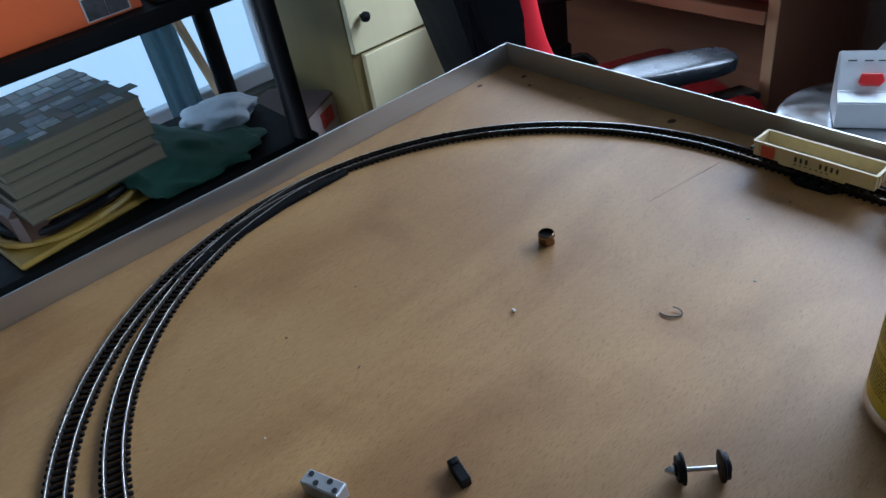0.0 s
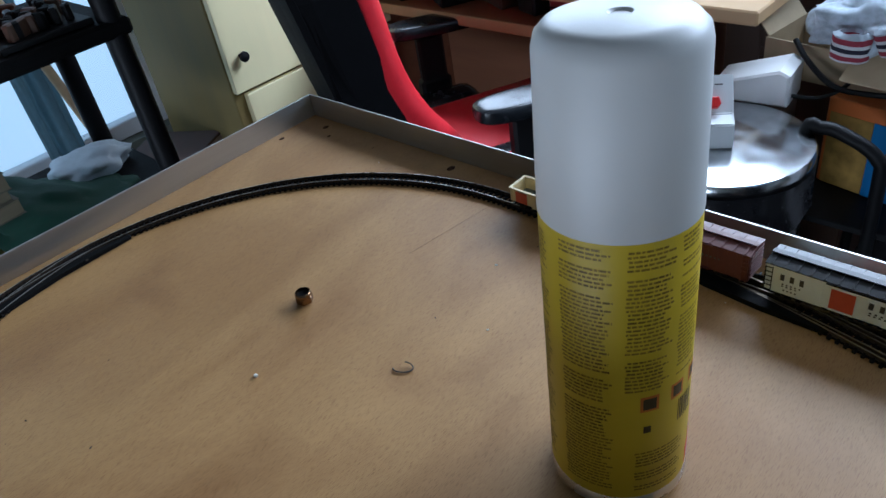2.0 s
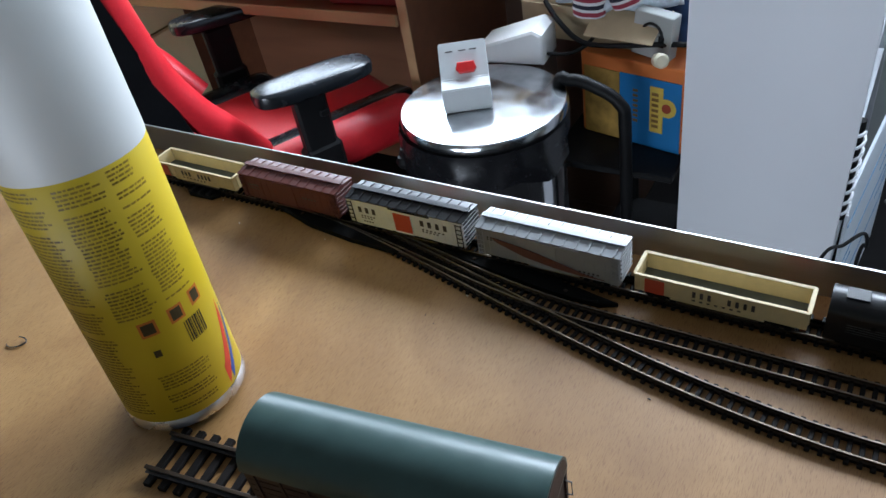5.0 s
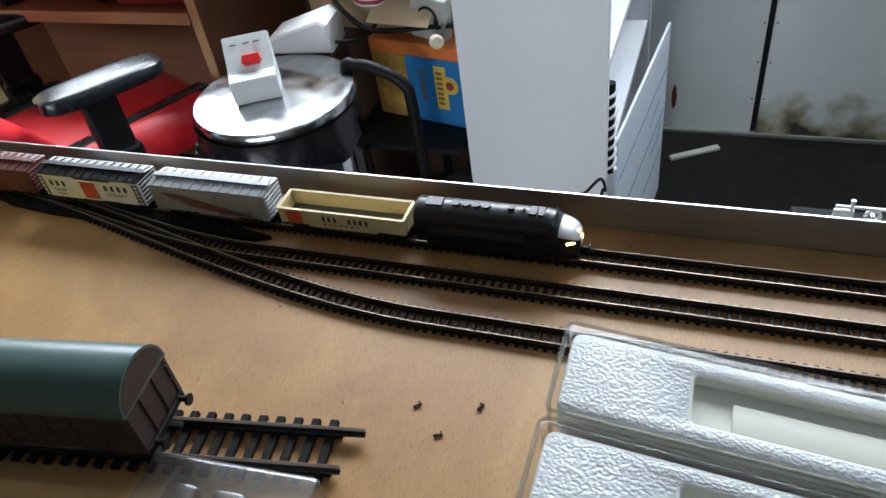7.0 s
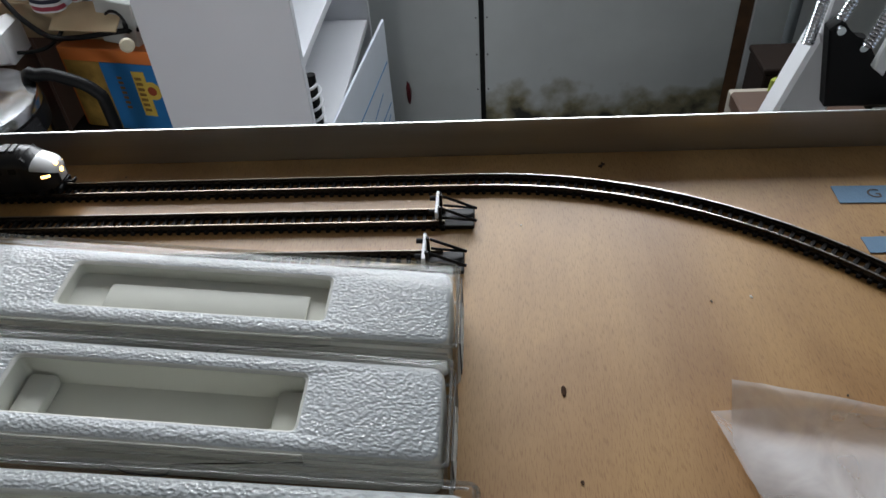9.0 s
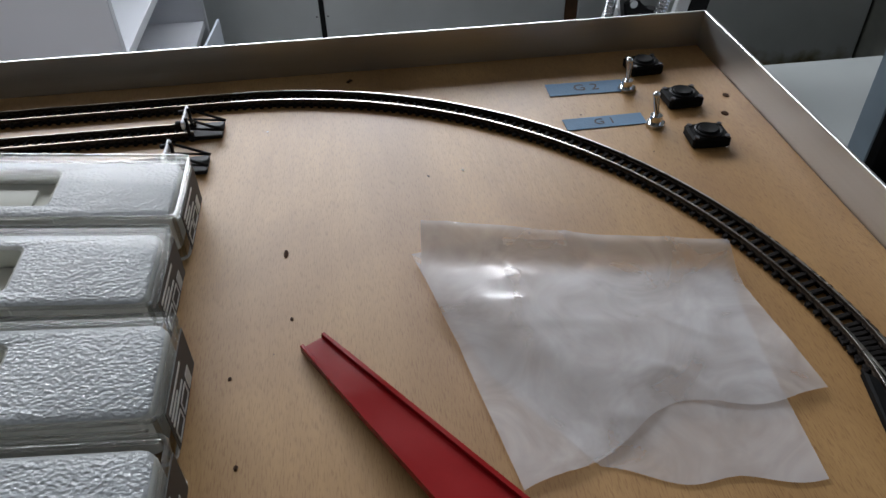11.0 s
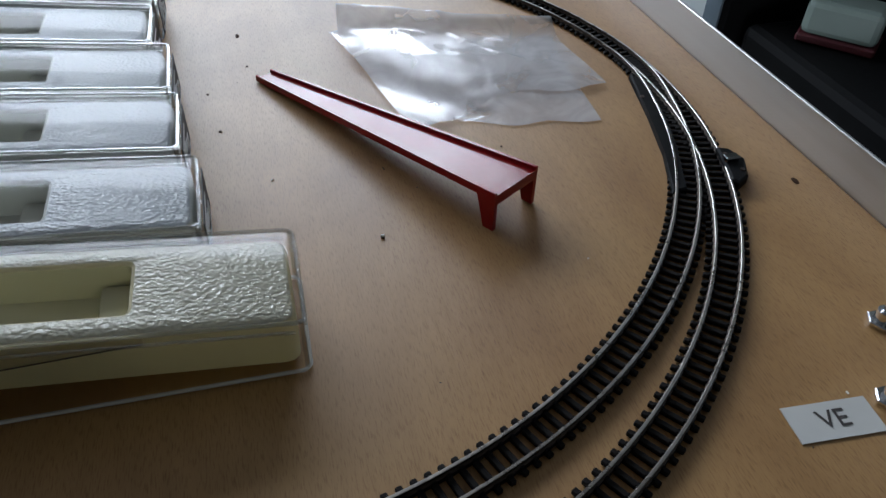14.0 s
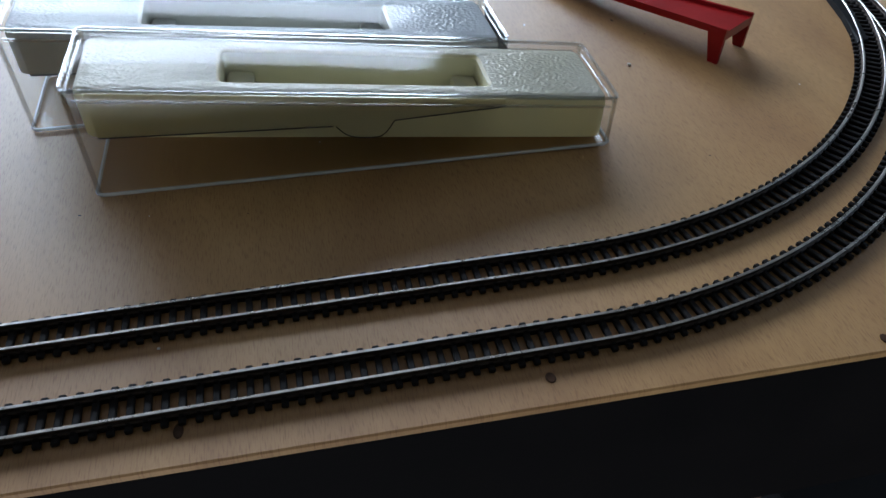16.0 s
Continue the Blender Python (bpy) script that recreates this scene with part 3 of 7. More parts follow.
M_CARBROWN = mat("brown_car_paint", (0.115, 0.032, 0.026), 0.45, grain=300, vary=0.08)
M_MAROON = mat("faded_maroon_paint", (0.14, 0.05, 0.035), 0.5, grain=300, vary=0.15)
M_LOCO = mat("black_loco_paint", (0.008, 0.008, 0.009), 0.34, grain=300, vary=0.1, bump=0.02, bump_scale=1500, spec=0.4)
M_LOCOLINE = mat("grey_pinstripe", (0.09, 0.09, 0.09), 0.5, grain=300)
M_SILVER = mat("silver_nose_paint", (0.60, 0.60, 0.60), 0.36, 0.4, grain=300, vary=0.04, bump=0)
M_GOLD = mat("orange_gold_paint", (0.36, 0.19, 0.07), 0.4, 0.3, grain=300, vary=0.08)
M_LAMP = mat("lit_headlamp", (1.0, 0.55, 0.16), 0.4, emit=5.0, bump=0)
M_AXLE = mat("blackened_wheel_steel", (0.10, 0.10, 0.105), 0.35, 0.9, grain=300, vary=0.1)
M_SILVERSHEET = mat("silver_roof_paint", (0.30, 0.31, 0.32), 0.40, 0.3, grain=300, vary=0.05)


SCALE = Matrix.Diagonal((0.94, 0.94, 0.90, 1))


def wheelset(parent, x, z=0.0028, r=0.0028):
    bm = bmesh.new()
    add_cyl(bm, (x, -0.0068, z), (x, 0.0068, z), 0.0007, n=8)
    for s in (-1, 1):
        add_cyl(bm, (x, s * 0.0042, z), (x, s * 0.0053, z), r, n=16)
        add_cyl(bm, (x, s * 0.0038, z), (x, s * 0.0043, z), r + 0.0005, n=16)
    return part("wheelset", bm, M_AXLE, parent, smooth=True)


def bogie(parent, x):
    bm = bmesh.new()
    for s in (-1, 1):
        add_box(bm, (x, s * 0.0064, 0.0034), (0.016, 0.0011, 0.0016), 0.0002)
        for dx in (-0.0055, 0.0055):
            add_box(bm, (x + dx, s * 0.0066, 0.0028), (0.003, 0.0014, 0.0032), 0.0003)
        add_box(bm, (x, s * 0.0066, 0.0026), (0.004, 0.0012, 0.0026), 0.0002)
    add_box(bm, (x, 0, 0.0042), (0.004, 0.012, 0.0014))
    part("bogie", bm, M_BLACK, parent)
    for dx in (-0.0055, 0.0055):
        wheelset(parent, x + dx)


def coupler(parent, x, s):
    bm = bmesh.new()
    add_box(bm, (x + s * 0.003, 0, 0.0048), (0.006, 0.0016, 0.0012), 0.0002)
    add_box(bm, (x + s * 0.0058, 0.0008, 0.0050), (0.0012, 0.0038, 0.0022), 0.0003)
    part("coupler", bm, M_BLACK, parent)


def lettering(parent, groups, y, material, side):
    """Rows of small upright bars for writing: (x, z, w, h, count) each."""
    bm = bmesh.new()
    for x, z, w, h, n in groups:
        for i in range(n):
            cx = x + (i + 0.5) * w / n
            add_box(bm, (cx * -side, side * y, z), (w / n * 0.42, 0.0003, h))
    return tagged(part("lettering", bm, material, parent), kind="stuff")


def gondola(m):
    ob = thing("gondola_wagon", "open cream plastic gondola wagon with a red block and dark lettering", "model wagon", m @ SCALE, group="model train")
    L, W, z0, z1 = 0.078, 0.0175, 0.0058, 0.0169
    for s in (-1, 1):
        bm = box_bm((0, s * (W / 2 - 0.0006), (z0 + z1) / 2), (L, 0.0012, z1 - z0), 0.0002)
        for i in range(13):
            add_box(bm, (-L / 2 + 0.003 + i * (L - 0.006) / 12, s * (W / 2 + 0.0001), (z0 + z1) / 2 - 0.0004), (0.0007, 0.0005, z1 - z0 - 0.002))
        add_box(bm, (0, s * (W / 2 + 0.0002), z1 - 0.0005), (L + 0.0004, 0.0012, 0.0012), 0.0002)
        add_box(bm, (0, s * (W / 2 - 0.001), z0 - 0.0009), (L * 0.55, 0.0008, 0.0022), 0.0002)
        part("side_wall", bm, M_GONDOLA, ob)
        part("patch", box_bm((-s * -0.029, s * (W / 2 + 0.0004), (z0 + z1) / 2 - 0.0005), (0.0095, 0.0004, z1 - z0 - 0.0024)), M_PATCH, ob, "orange-red painted block")
        lettering(ob, [(-0.012, 0.0118, 0.0105, 0.0036, 3), (0.004, 0.0118, 0.0140, 0.0036, 4), (-0.033, 0.0135, 0.006, 0.0010, 3), (-0.033, 0.0115, 0.005, 0.0008, 3), (-0.012, 0.0080, 0.024, 0.0007, 7)], W / 2 + 0.0004, M_LETTER, -s)
    for s in (-1, 1):
        bm = box_bm((s * (L / 2 - 0.0006), 0, (z0 + z1) / 2), (0.0012, W - 0.0024, z1 - z0), 0.0002)
        for y in (-0.005, 0, 0.005):
            add_box(bm, (s * (L / 2 + 0.0002), y, (z0 + z1) / 2), (0.0006, 0.0008, z1 - z0 - 0.001))
        add_box(bm, (s * (L / 2), 0, z1 - 0.0005), (0.0016, W, 0.0012), 0.0002)
        part("end_wall", bm, M_GONDOLA, ob)
        bogie(ob, s * 0.026)
        coupler(ob, s * L / 2, s)
    part("wagon_floor", box_bm((0, 0, z0 + 0.0008), (L - 0.0026, W - 0.0026, 0.0016)), M_GONFLOOR, ob, "dark grey-green floor")
    return ob


def boxcar(m, label, body_mat, roof_mat, end_mat, deco):
    ob = thing("boxcar", label, "model wagon", m @ SCALE, group="model train")
    L, W, z0, z1 = 0.080, 0.0182, 0.0052, 0.0234
    part("body", box_bm((0, 0, (z0 + z1) / 2), (L, W, z1 - z0), 0.0003), body_mat, ob)
    bm = bmesh.new()
    for s in (-1, 1):
        for i in range(15):
            x = -L / 2 + 0.002 + i * (L - 0.004) / 14
            if abs(x) > 0.0075:
                add_box(bm, (x, s * (W / 2 + 0.00005), (z0 + z1) / 2), (0.0004, 0.0003, z1 - z0 - 0.001))
    tagged(part("side_ribbing", bm, body_mat, ob), kind="stuff")
    # peaked roof with ribs and a walkway
    bm = bmesh.new()
    sec = [(-W / 2 - 0.0004, z1), (-W / 2 - 0.0004, z1 + 0.0006), (0, z1 + 0.0021), (W / 2 + 0.0004, z1 + 0.0006), (W / 2 + 0.0004, z1)]
    ends = [[bm.verts.new((x, y, z)) for y, z in sec] for x in (-L / 2 - 0.0003, L / 2 + 0.0003)]
    for j in range(5):
        bm.faces.new((ends[0][j], ends[0][(j + 1) % 5], ends[1][(j + 1) % 5], ends[1][j]))
    bm.faces.new(ends[0])
    bm.faces.new(ends[1])
    for i in range(12):
        x = -L / 2 + 0.003 + i * (L - 0.006) / 11
        for s in (-1, 1):
            add_box(bm, (x, s * W / 4, z1 + 0.0016), (0.0009, W / 2, 0.0007), 0, Matrix.Rotation(-s * math.atan2(0.0015, W / 2), 4, "X"))
    part("roof", bm, roof_mat, ob)
    part("roof_walk", box_bm((0, 0, z1 + 0.0030), (L, 0.0036, 0.0006)), roof_mat, ob)
    for s in (-1, 1):
        bm = bmesh.new()
        for k in range(6):
            add_box(bm, (s * (L / 2 + 0.0003), 0, z0 + 0.0022 + 0.0029 * k), (0.0010, W - 0.002, 0.0012), 0.0003)
        tagged(part("end_ribbing", bm, end_mat, ob), kind="stuff")
        bm = box_bm((-s * -0.0, s * (W / 2 + 0.0004), (z0 + z1) / 2 - 0.0002), (0.0125, 0.0006, z1 - z0 - 0.0016), 0.0001)
        part("sliding_door", bm, body_mat, ob)
        bm = bmesh.new()
        for z in (z0 + 0.0006, z1 - 0.0006):
            add_box(bm, (0.005, s * (W / 2 + 0.0006), z), (0.028, 0.0006, 0.0006))
        part("door_track", bm, end_mat, ob)
        bm = bmesh.new()
        for e in (-1, 1):
            for k in range(6):
                add_box(bm, (e * (L / 2 - 0.0024), s * (W / 2 + 0.0007), z0 + 0.001 + 0.0031 * k), (0.0040, 0.0004, 0.0004))
            for dx in (-0.0018, 0.0018):
                add_box(bm, (e * (L / 2 - 0.0024) + dx, s * (W / 2 + 0.0006), (z0 + z1) / 2 - 0.0006), (0.0004, 0.0004, z1 - z0 - 0.001))
        tagged(part("ladder", bm, end_mat, ob), kind="stuff")
        bogie(ob, s * 0.027)
        coupler(ob, s * L / 2, s)
        deco(ob, s, W / 2)
    part("underframe", box_bm((0, 0, 0.0046), (L - 0.004, 0.010, 0.0016)), M_BLACK, ob)
    return ob


def deco_white(ob, s, y):
    part("patch", box_bm((-s * 0.0, s * (y + 0.0008), 0.0142), (0.0118, 0.0003, 0.0130)), M_PATCH, ob, "square orange-red block")
    lettering(ob, [(-0.033, 0.0170, 0.0150, 0.0040, 3), (0.0105, 0.0170, 0.0205, 0.0040, 4), (-0.031, 0.0125, 0.011, 0.0007, 5), (-0.031, 0.0110, 0.009, 0.0007, 4), (-0.030, 0.0085, 0.008, 0.0007, 4),
                   (0.012, 0.0125, 0.016, 0.0007, 6), (0.012, 0.0110, 0.012, 0.0007, 5)], y + 0.0003, M_LETTER, -s)


def deco_silver(ob, s, y):
    pts = [(-0.033, 0.0075), (-0.022, 0.0085), (-0.012, 0.0115), (0.002, 0.0150), (0.018, 0.0180), (0.031, 0.0195), (0.027, 0.0165), (0.012, 0.0110), (-0.006, 0.0080), (-0.02, 0.0070)]
    bm = prism_bm([(-x * s * -1, z) for x, z in pts], 0, 0.0003)
    bmesh.ops.transform(bm, matrix=Matrix.Rotation(radians(90), 4, "X"), verts=bm.verts)
    bmesh.ops.translate(bm, vec=(0, s * (y + (0.0011 if s > 0 else 0.0008)), 0), verts=bm.verts)
    part("painted_streak", bm, M_MAROON, ob, "faded maroon leaf-shaped streak")
    lettering(ob, [(-0.034, 0.0185, 0.008, 0.0008, 4), (-0.034, 0.0170, 0.006, 0.0007, 3), (0.018, 0.0095, 0.012, 0.0008, 5), (0.018, 0.0080, 0.009, 0.0007, 4)], y + 0.0003, M_LETTER, -s)


def deco_brown(ob, s, y):
    lettering(ob, [(-0.034, 0.0165, 0.010, 0.0016, 5), (-0.034, 0.0140, 0.010, 0.0007, 5), (0.012, 0.0150, 0.012, 0.0010, 5)], y + 0.0003, M_GONFLOOR, -s)


def loco(m):
    ob = thing("diesel_locomotive", "black streamlined diesel locomotive model with a silver nose and lit lamps", "model locomotive", m @ SCALE, group="model train")
    L, W, z0, zt = 0.088, 0.0188, 0.0050, 0.0262
    # carbody section: flat sides and a rounded roof
    sec = [(-W / 2, z0), (-W / 2, 0.0195)] + [(-W / 2 * math.cos(a), 0.0195 + (zt - 0.0195) * math.sin(a)) for a in (radians(d) for d in range(12, 169, 12))] + [(W / 2, 0.0195), (W / 2, z0)]
    bm = bmesh.new()
    xs = [-L / 2, -L / 2 + 0.0006, L / 2 - 0.0165, L / 2 - 0.0160]
    rings = []
    for i, x in enumerate(xs):
        f = 0.985 if i in (0, 3) else 1.0
        rings.append([bm.verts.new((x, y * f, z0 + (z - z0) * f)) for y, z in sec])
    k = len(sec)
    for a, b in zip(rings, rings[1:]):
        for j in range(k):
            bm.faces.new((a[j], a[(j + 1) % k], b[(j + 1) % k], b[j]))
    bm.faces.new(rings[0])
    bm.faces.new(rings[-1])
    part("carbody", bm, M_LOCO, ob, smooth=True)
    # nose: windscreen slope and the bulldog snout
    bm = bmesh.new()
    rings = []
    for x, w, top, mid in ((L / 2 - 0.0160, 1.0, 0.0258, 0.0192), (L / 2 - 0.0135, 1.0, 0.0252, 0.0190), (L / 2 - 0.0105, 0.99, 0.0212, 0.0180), (L / 2 - 0.0065, 0.93, 0.0196, 0.0170),
                           (L / 2 - 0.003, 0.80, 0.0180, 0.0158), (L / 2 - 0.0008, 0.58, 0.0156, 0.0140), (L / 2, 0.34, 0.0134, 0.0126)):
        ring = [(-W / 2 * w, z0 + (1 - w) * 0.004)] + [(-W / 2 * w * math.cos(a) * 1, mid + (top - mid) * math.sin(a)) for a in (radians(d) for d in range(0, 181, 12))] + [(W / 2 * w, z0 + (1 - w) * 0.004)]
        rings.append([bm.verts.new((x, y, z)) for y, z in ring])
    k = len(rings[0])
    for a, b in zip(rings, rings[1:]):
        for j in range(k):
            f = bm.faces.new((a[j], a[(j + 1) % k], b[(j + 1) % k], b[j]))
            z = sum(v.co.z for v in f.verts) / 4
            x = sum(v.co.x for v in f.verts) / 4
            f.material_index = 2 if z < 0.0102 else (1 if x > L / 2 - 0.0118 and z > 0.0130 else 0)
    bm.faces.new(rings[0])
    f = bm.faces.new(rings[-1])
    f.material_index = 1
    part("nose", bm, [M_LOCO, M_SILVER, M_GOLD], ob, "silver nose with a gold-orange lower band", smooth=True)
    for s in (-1, 1):
        bm = box_bm((L / 2 - 0.0133, s * 0.0042, 0.0231), (0.0007, 0.0066, 0.0030), 0.0002, Matrix.Rotation(radians(-38), 4, "Y"))
        part("windscreen", bm, M_BLACK, ob)
        part("cab_window", box_bm((L / 2 - 0.0195, s * W / 2, 0.0178), (0.0046, 0.0005, 0.0034), 0.0002), M_BLACK, ob)
        part("number_lamp", box_bm((L / 2 - 0.0044, s * 0.0079, 0.0135), (0.0046, 0.0007, 0.0017), 0.0002, Matrix.Rotation(radians(-s * 24), 4, "Z")), M_LAMP, ob, "small lit amber lamp")
        bm = bmesh.new()
        for z in (0.0118, 0.0132, 0.0146, 0.0160):
            add_box(bm, (-0.010, s * (W / 2 + 0.00005), z), (0.052, 0.00016, 0.00022))
        part("pinstripe", bm, M_LOCOLINE, ob)
        bm = bmesh.new()
        for i in range(5):
            add_cyl(bm, (-0.026 + 0.011 * i, s * W / 2, 0.0172), (-0.026 + 0.011 * i, s * (W / 2 + 0.0003), 0.0172), 0.0012, n=12)
        part("porthole", bm, M_BLACK, ob)
        part("fuel_tank_skirt", box_bm((-0.002, s * 0.0072, 0.0036), (0.024, 0.0030, 0.0042), 0.0006), M_BLACK, ob)
        for x in (-0.027, 0.025):
            bm = box_bm((x, s * 0.0074, 0.0038), (0.024, 0.0016, 0.0026), 0.0004)
            for dx in (-0.008, 0, 0.008):
                add_box(bm, (x + dx, s * 0.0079, 0.0030), (0.0034, 0.0016, 0.0034), 0.0004)
            part("bogie_frame", bm, M_BLACK, ob)
    for x in (-0.035, -0.027, -0.019, 0.017, 0.025, 0.033):
        wheelset(ob, x)
    for z in (0.0160, 0.0128):
        part("headlamp", cyl_bm((L / 2 - 0.0036 if z > 0.014 else L / 2 - 0.0012, 0, z), (L / 2 - 0.0009 if z > 0.014 else L / 2 + 0.0006, 0, z), 0.0013, n=14), M_LAMP, ob, "lit amber headlamp")
    for x, r, h in ((-0.022, 0.0024, 0.0010), (-0.0165, 0.0024, 0.0010), (-0.011, 0.0024, 0.0010), (-0.0055, 0.0024, 0.0010), (0.008, 0.0018, 0.0014), (0.0145, 0.0008, 0.0012)):
        part("roof_fan", cyl_bm((x, 0, zt - 0.0004), (x, 0, zt + h), r, n=16), M_LOCO, ob)
    for x, w in ((-0.034, 0.009), (0.0195, 0.004), (0.024, 0.003)):
        part("roof_hatch", box_bm((x, 0.0, zt + 0.0002), (w, 0.007, 0.0009), 0.0002), M_LOCO, ob)
    bm = box_bm((L / 2 - 0.003, 0, 0.0036), (0.004, 0.013, 0.0028), 0.0005)
    part("pilot", bm, M_BLACK, ob)
    coupler(ob, L / 2 - 0.002, 1)
    coupler(ob, -L / 2, -1)
    return ob


def on_main(s):
    """The pose on the outer loop, s metres behind the far straight's right end."""
    x = CR - s
    if x >= CL:
        return pose(x, YT, B + ZRT, 0, 0, 0)
    a = radians(90) + (CL - x) / RL
    return pose(CL + RL * math.cos(a), CYL + RL * math.sin(a), B + ZRT, 0, 0, math.degrees(a) - 90)


NOSE = 0.7440  # where the locomotive's nose stands on the far straight
s0 = CR - NOSE
loco(on_main(s0 + 0.0414))
gondola(on_main(s0 + 0.0827 + 0.0062 + 0.0367))
pitch = 0.0832
c0 = s0 + 0.0827 + 0.0062 + 0.0733 + 0.0070 + 0.0376
boxcar(on_main(c0), "silver-grey boxcar model with a faded maroon streak and ribbed ends", M_CARSILVER, M_SILVERSHEET, M_CARSILVER, deco_silver)
boxcar(on_main(c0 + pitch), "white boxcar model with a black roof and a square red block", M_CARWHITE, M_LOCO, M_BLACK, deco_white)
boxcar(on_main(c0 + 2 * pitch), "dark reddish-brown boxcar model with pale lettering", M_CARBROWN, M_CARBROWN, M_CARBROWN, deco_brown)
gondola(on_main(c0 + 3 * pitch))

# ---- clear cases ----


def case_texture(name="embossed_white_card", colour=(0.66, 0.69, 0.72)):
    """White card with a leathery embossed sheen under the clear lid."""
    m = mat(name, colour, 0.23, grain=40, vary=0.03, bump=0.0, spec=0.5, through_light=0.25)
    n, l = m.node_tree.nodes, m.node_tree.links
    tc = n.new("ShaderNodeTexCoord")
    mp = n.new("ShaderNodeMapping")
    mp.inputs["Scale"].default_value = (0.80, 1.0, 1.0)
    mp.inputs["Rotation"].default_value = (0, 0, radians(25))
    l.new(tc.outputs["Object"], mp.inputs[0])
    v = n.new("ShaderNodeTexVoronoi")
    v.feature = "SMOOTH_F1"
    v.inputs["Scale"].default_value = 950
    ns = n.new("ShaderNodeTexNoise")
    ns.inputs["Scale"].default_value, ns.inputs["Detail"].default_value, ns.inputs["Distortion"].default_value = 780, 2, 0.6
    l.new(mp.outputs[0], v.inputs["Vector"])
    l.new(mp.outputs[0], ns.inputs[0])
    add = n.new("ShaderNodeMath")
    add.operation = "MULTIPLY_ADD"
    add.inputs[1].default_value = 0.8
    l.new(ns.outputs[0], add.inputs[0])
    l.new(v.outputs[0], add.inputs[2])
    bu = n.new("ShaderNodeBump")
    bu.inputs["Strength"].default_value, bu.inputs["Distance"].default_value = 0.52, 0.0010
    l.new(add.outputs[0], bu.inputs["Height"])
    l.new(bu.outputs[0], n["Principled BSDF"].inputs["Normal"])
    return m


M_EMBOSS = case_texture()
M_RIM = glassy("thick_clear_plastic_edge", (0.84, 0.84, 0.82), 0.15, 2.4, 0.6)
# gleam along the clear foot edge, painted as a pale half-opaque colour
M_FOOT = mat("gleaming_plastic_edge", (0.80, 0.80, 0.76), 0.18, grain=200, vary=0.05, bump=0, alpha=0.55)
# darker copy of the card: the pocket's shade is put into its colour
M_POCKET = mat("shaded_card_pocket", (0.64, 0.64, 0.58), 0.7, grain=40, vary=0.04, bump=0, through_light=0.05)
M_LABELDARK = mat("dark_printed_label", (0.05, 0.045, 0.04), 0.6, grain=800, vary=0.3, bump=0)


def wedge_bm(L, W, zl, zr, inset=0.0, bottom=0.0, bl=None, br=None, bevel=0.0):
    """A box whose top slopes from zl at its left end to zr at its right end."""
    bm = bmesh.new()
    w = W / 2 - inset
    l = L / 2 - inset
    vs = [bm.verts.new(p) for p in ((-l, -w, bottom if bl is None else bl), (l, -w, bottom if br is None else br), (l, w, bottom if br is None else br), (-l, w, bottom if bl is None else bl),
                                    (-l, -w, zl), (l, -w, zr), (l, w, zr), (-l, w, zl))]
    for f in ((3, 2, 1, 0), (4, 5, 6, 7), (0, 1, 5, 4), (1, 2, 6, 5), (2, 3, 7, 6), (3, 0, 4, 7)):
        bm.faces.new([vs[i] for i in f])
    if bevel:
        bmesh.ops.bevel(bm, geom=list(bm.edges), offset=bevel, segments=3, affect="EDGES", profile=0.5)
    return bm


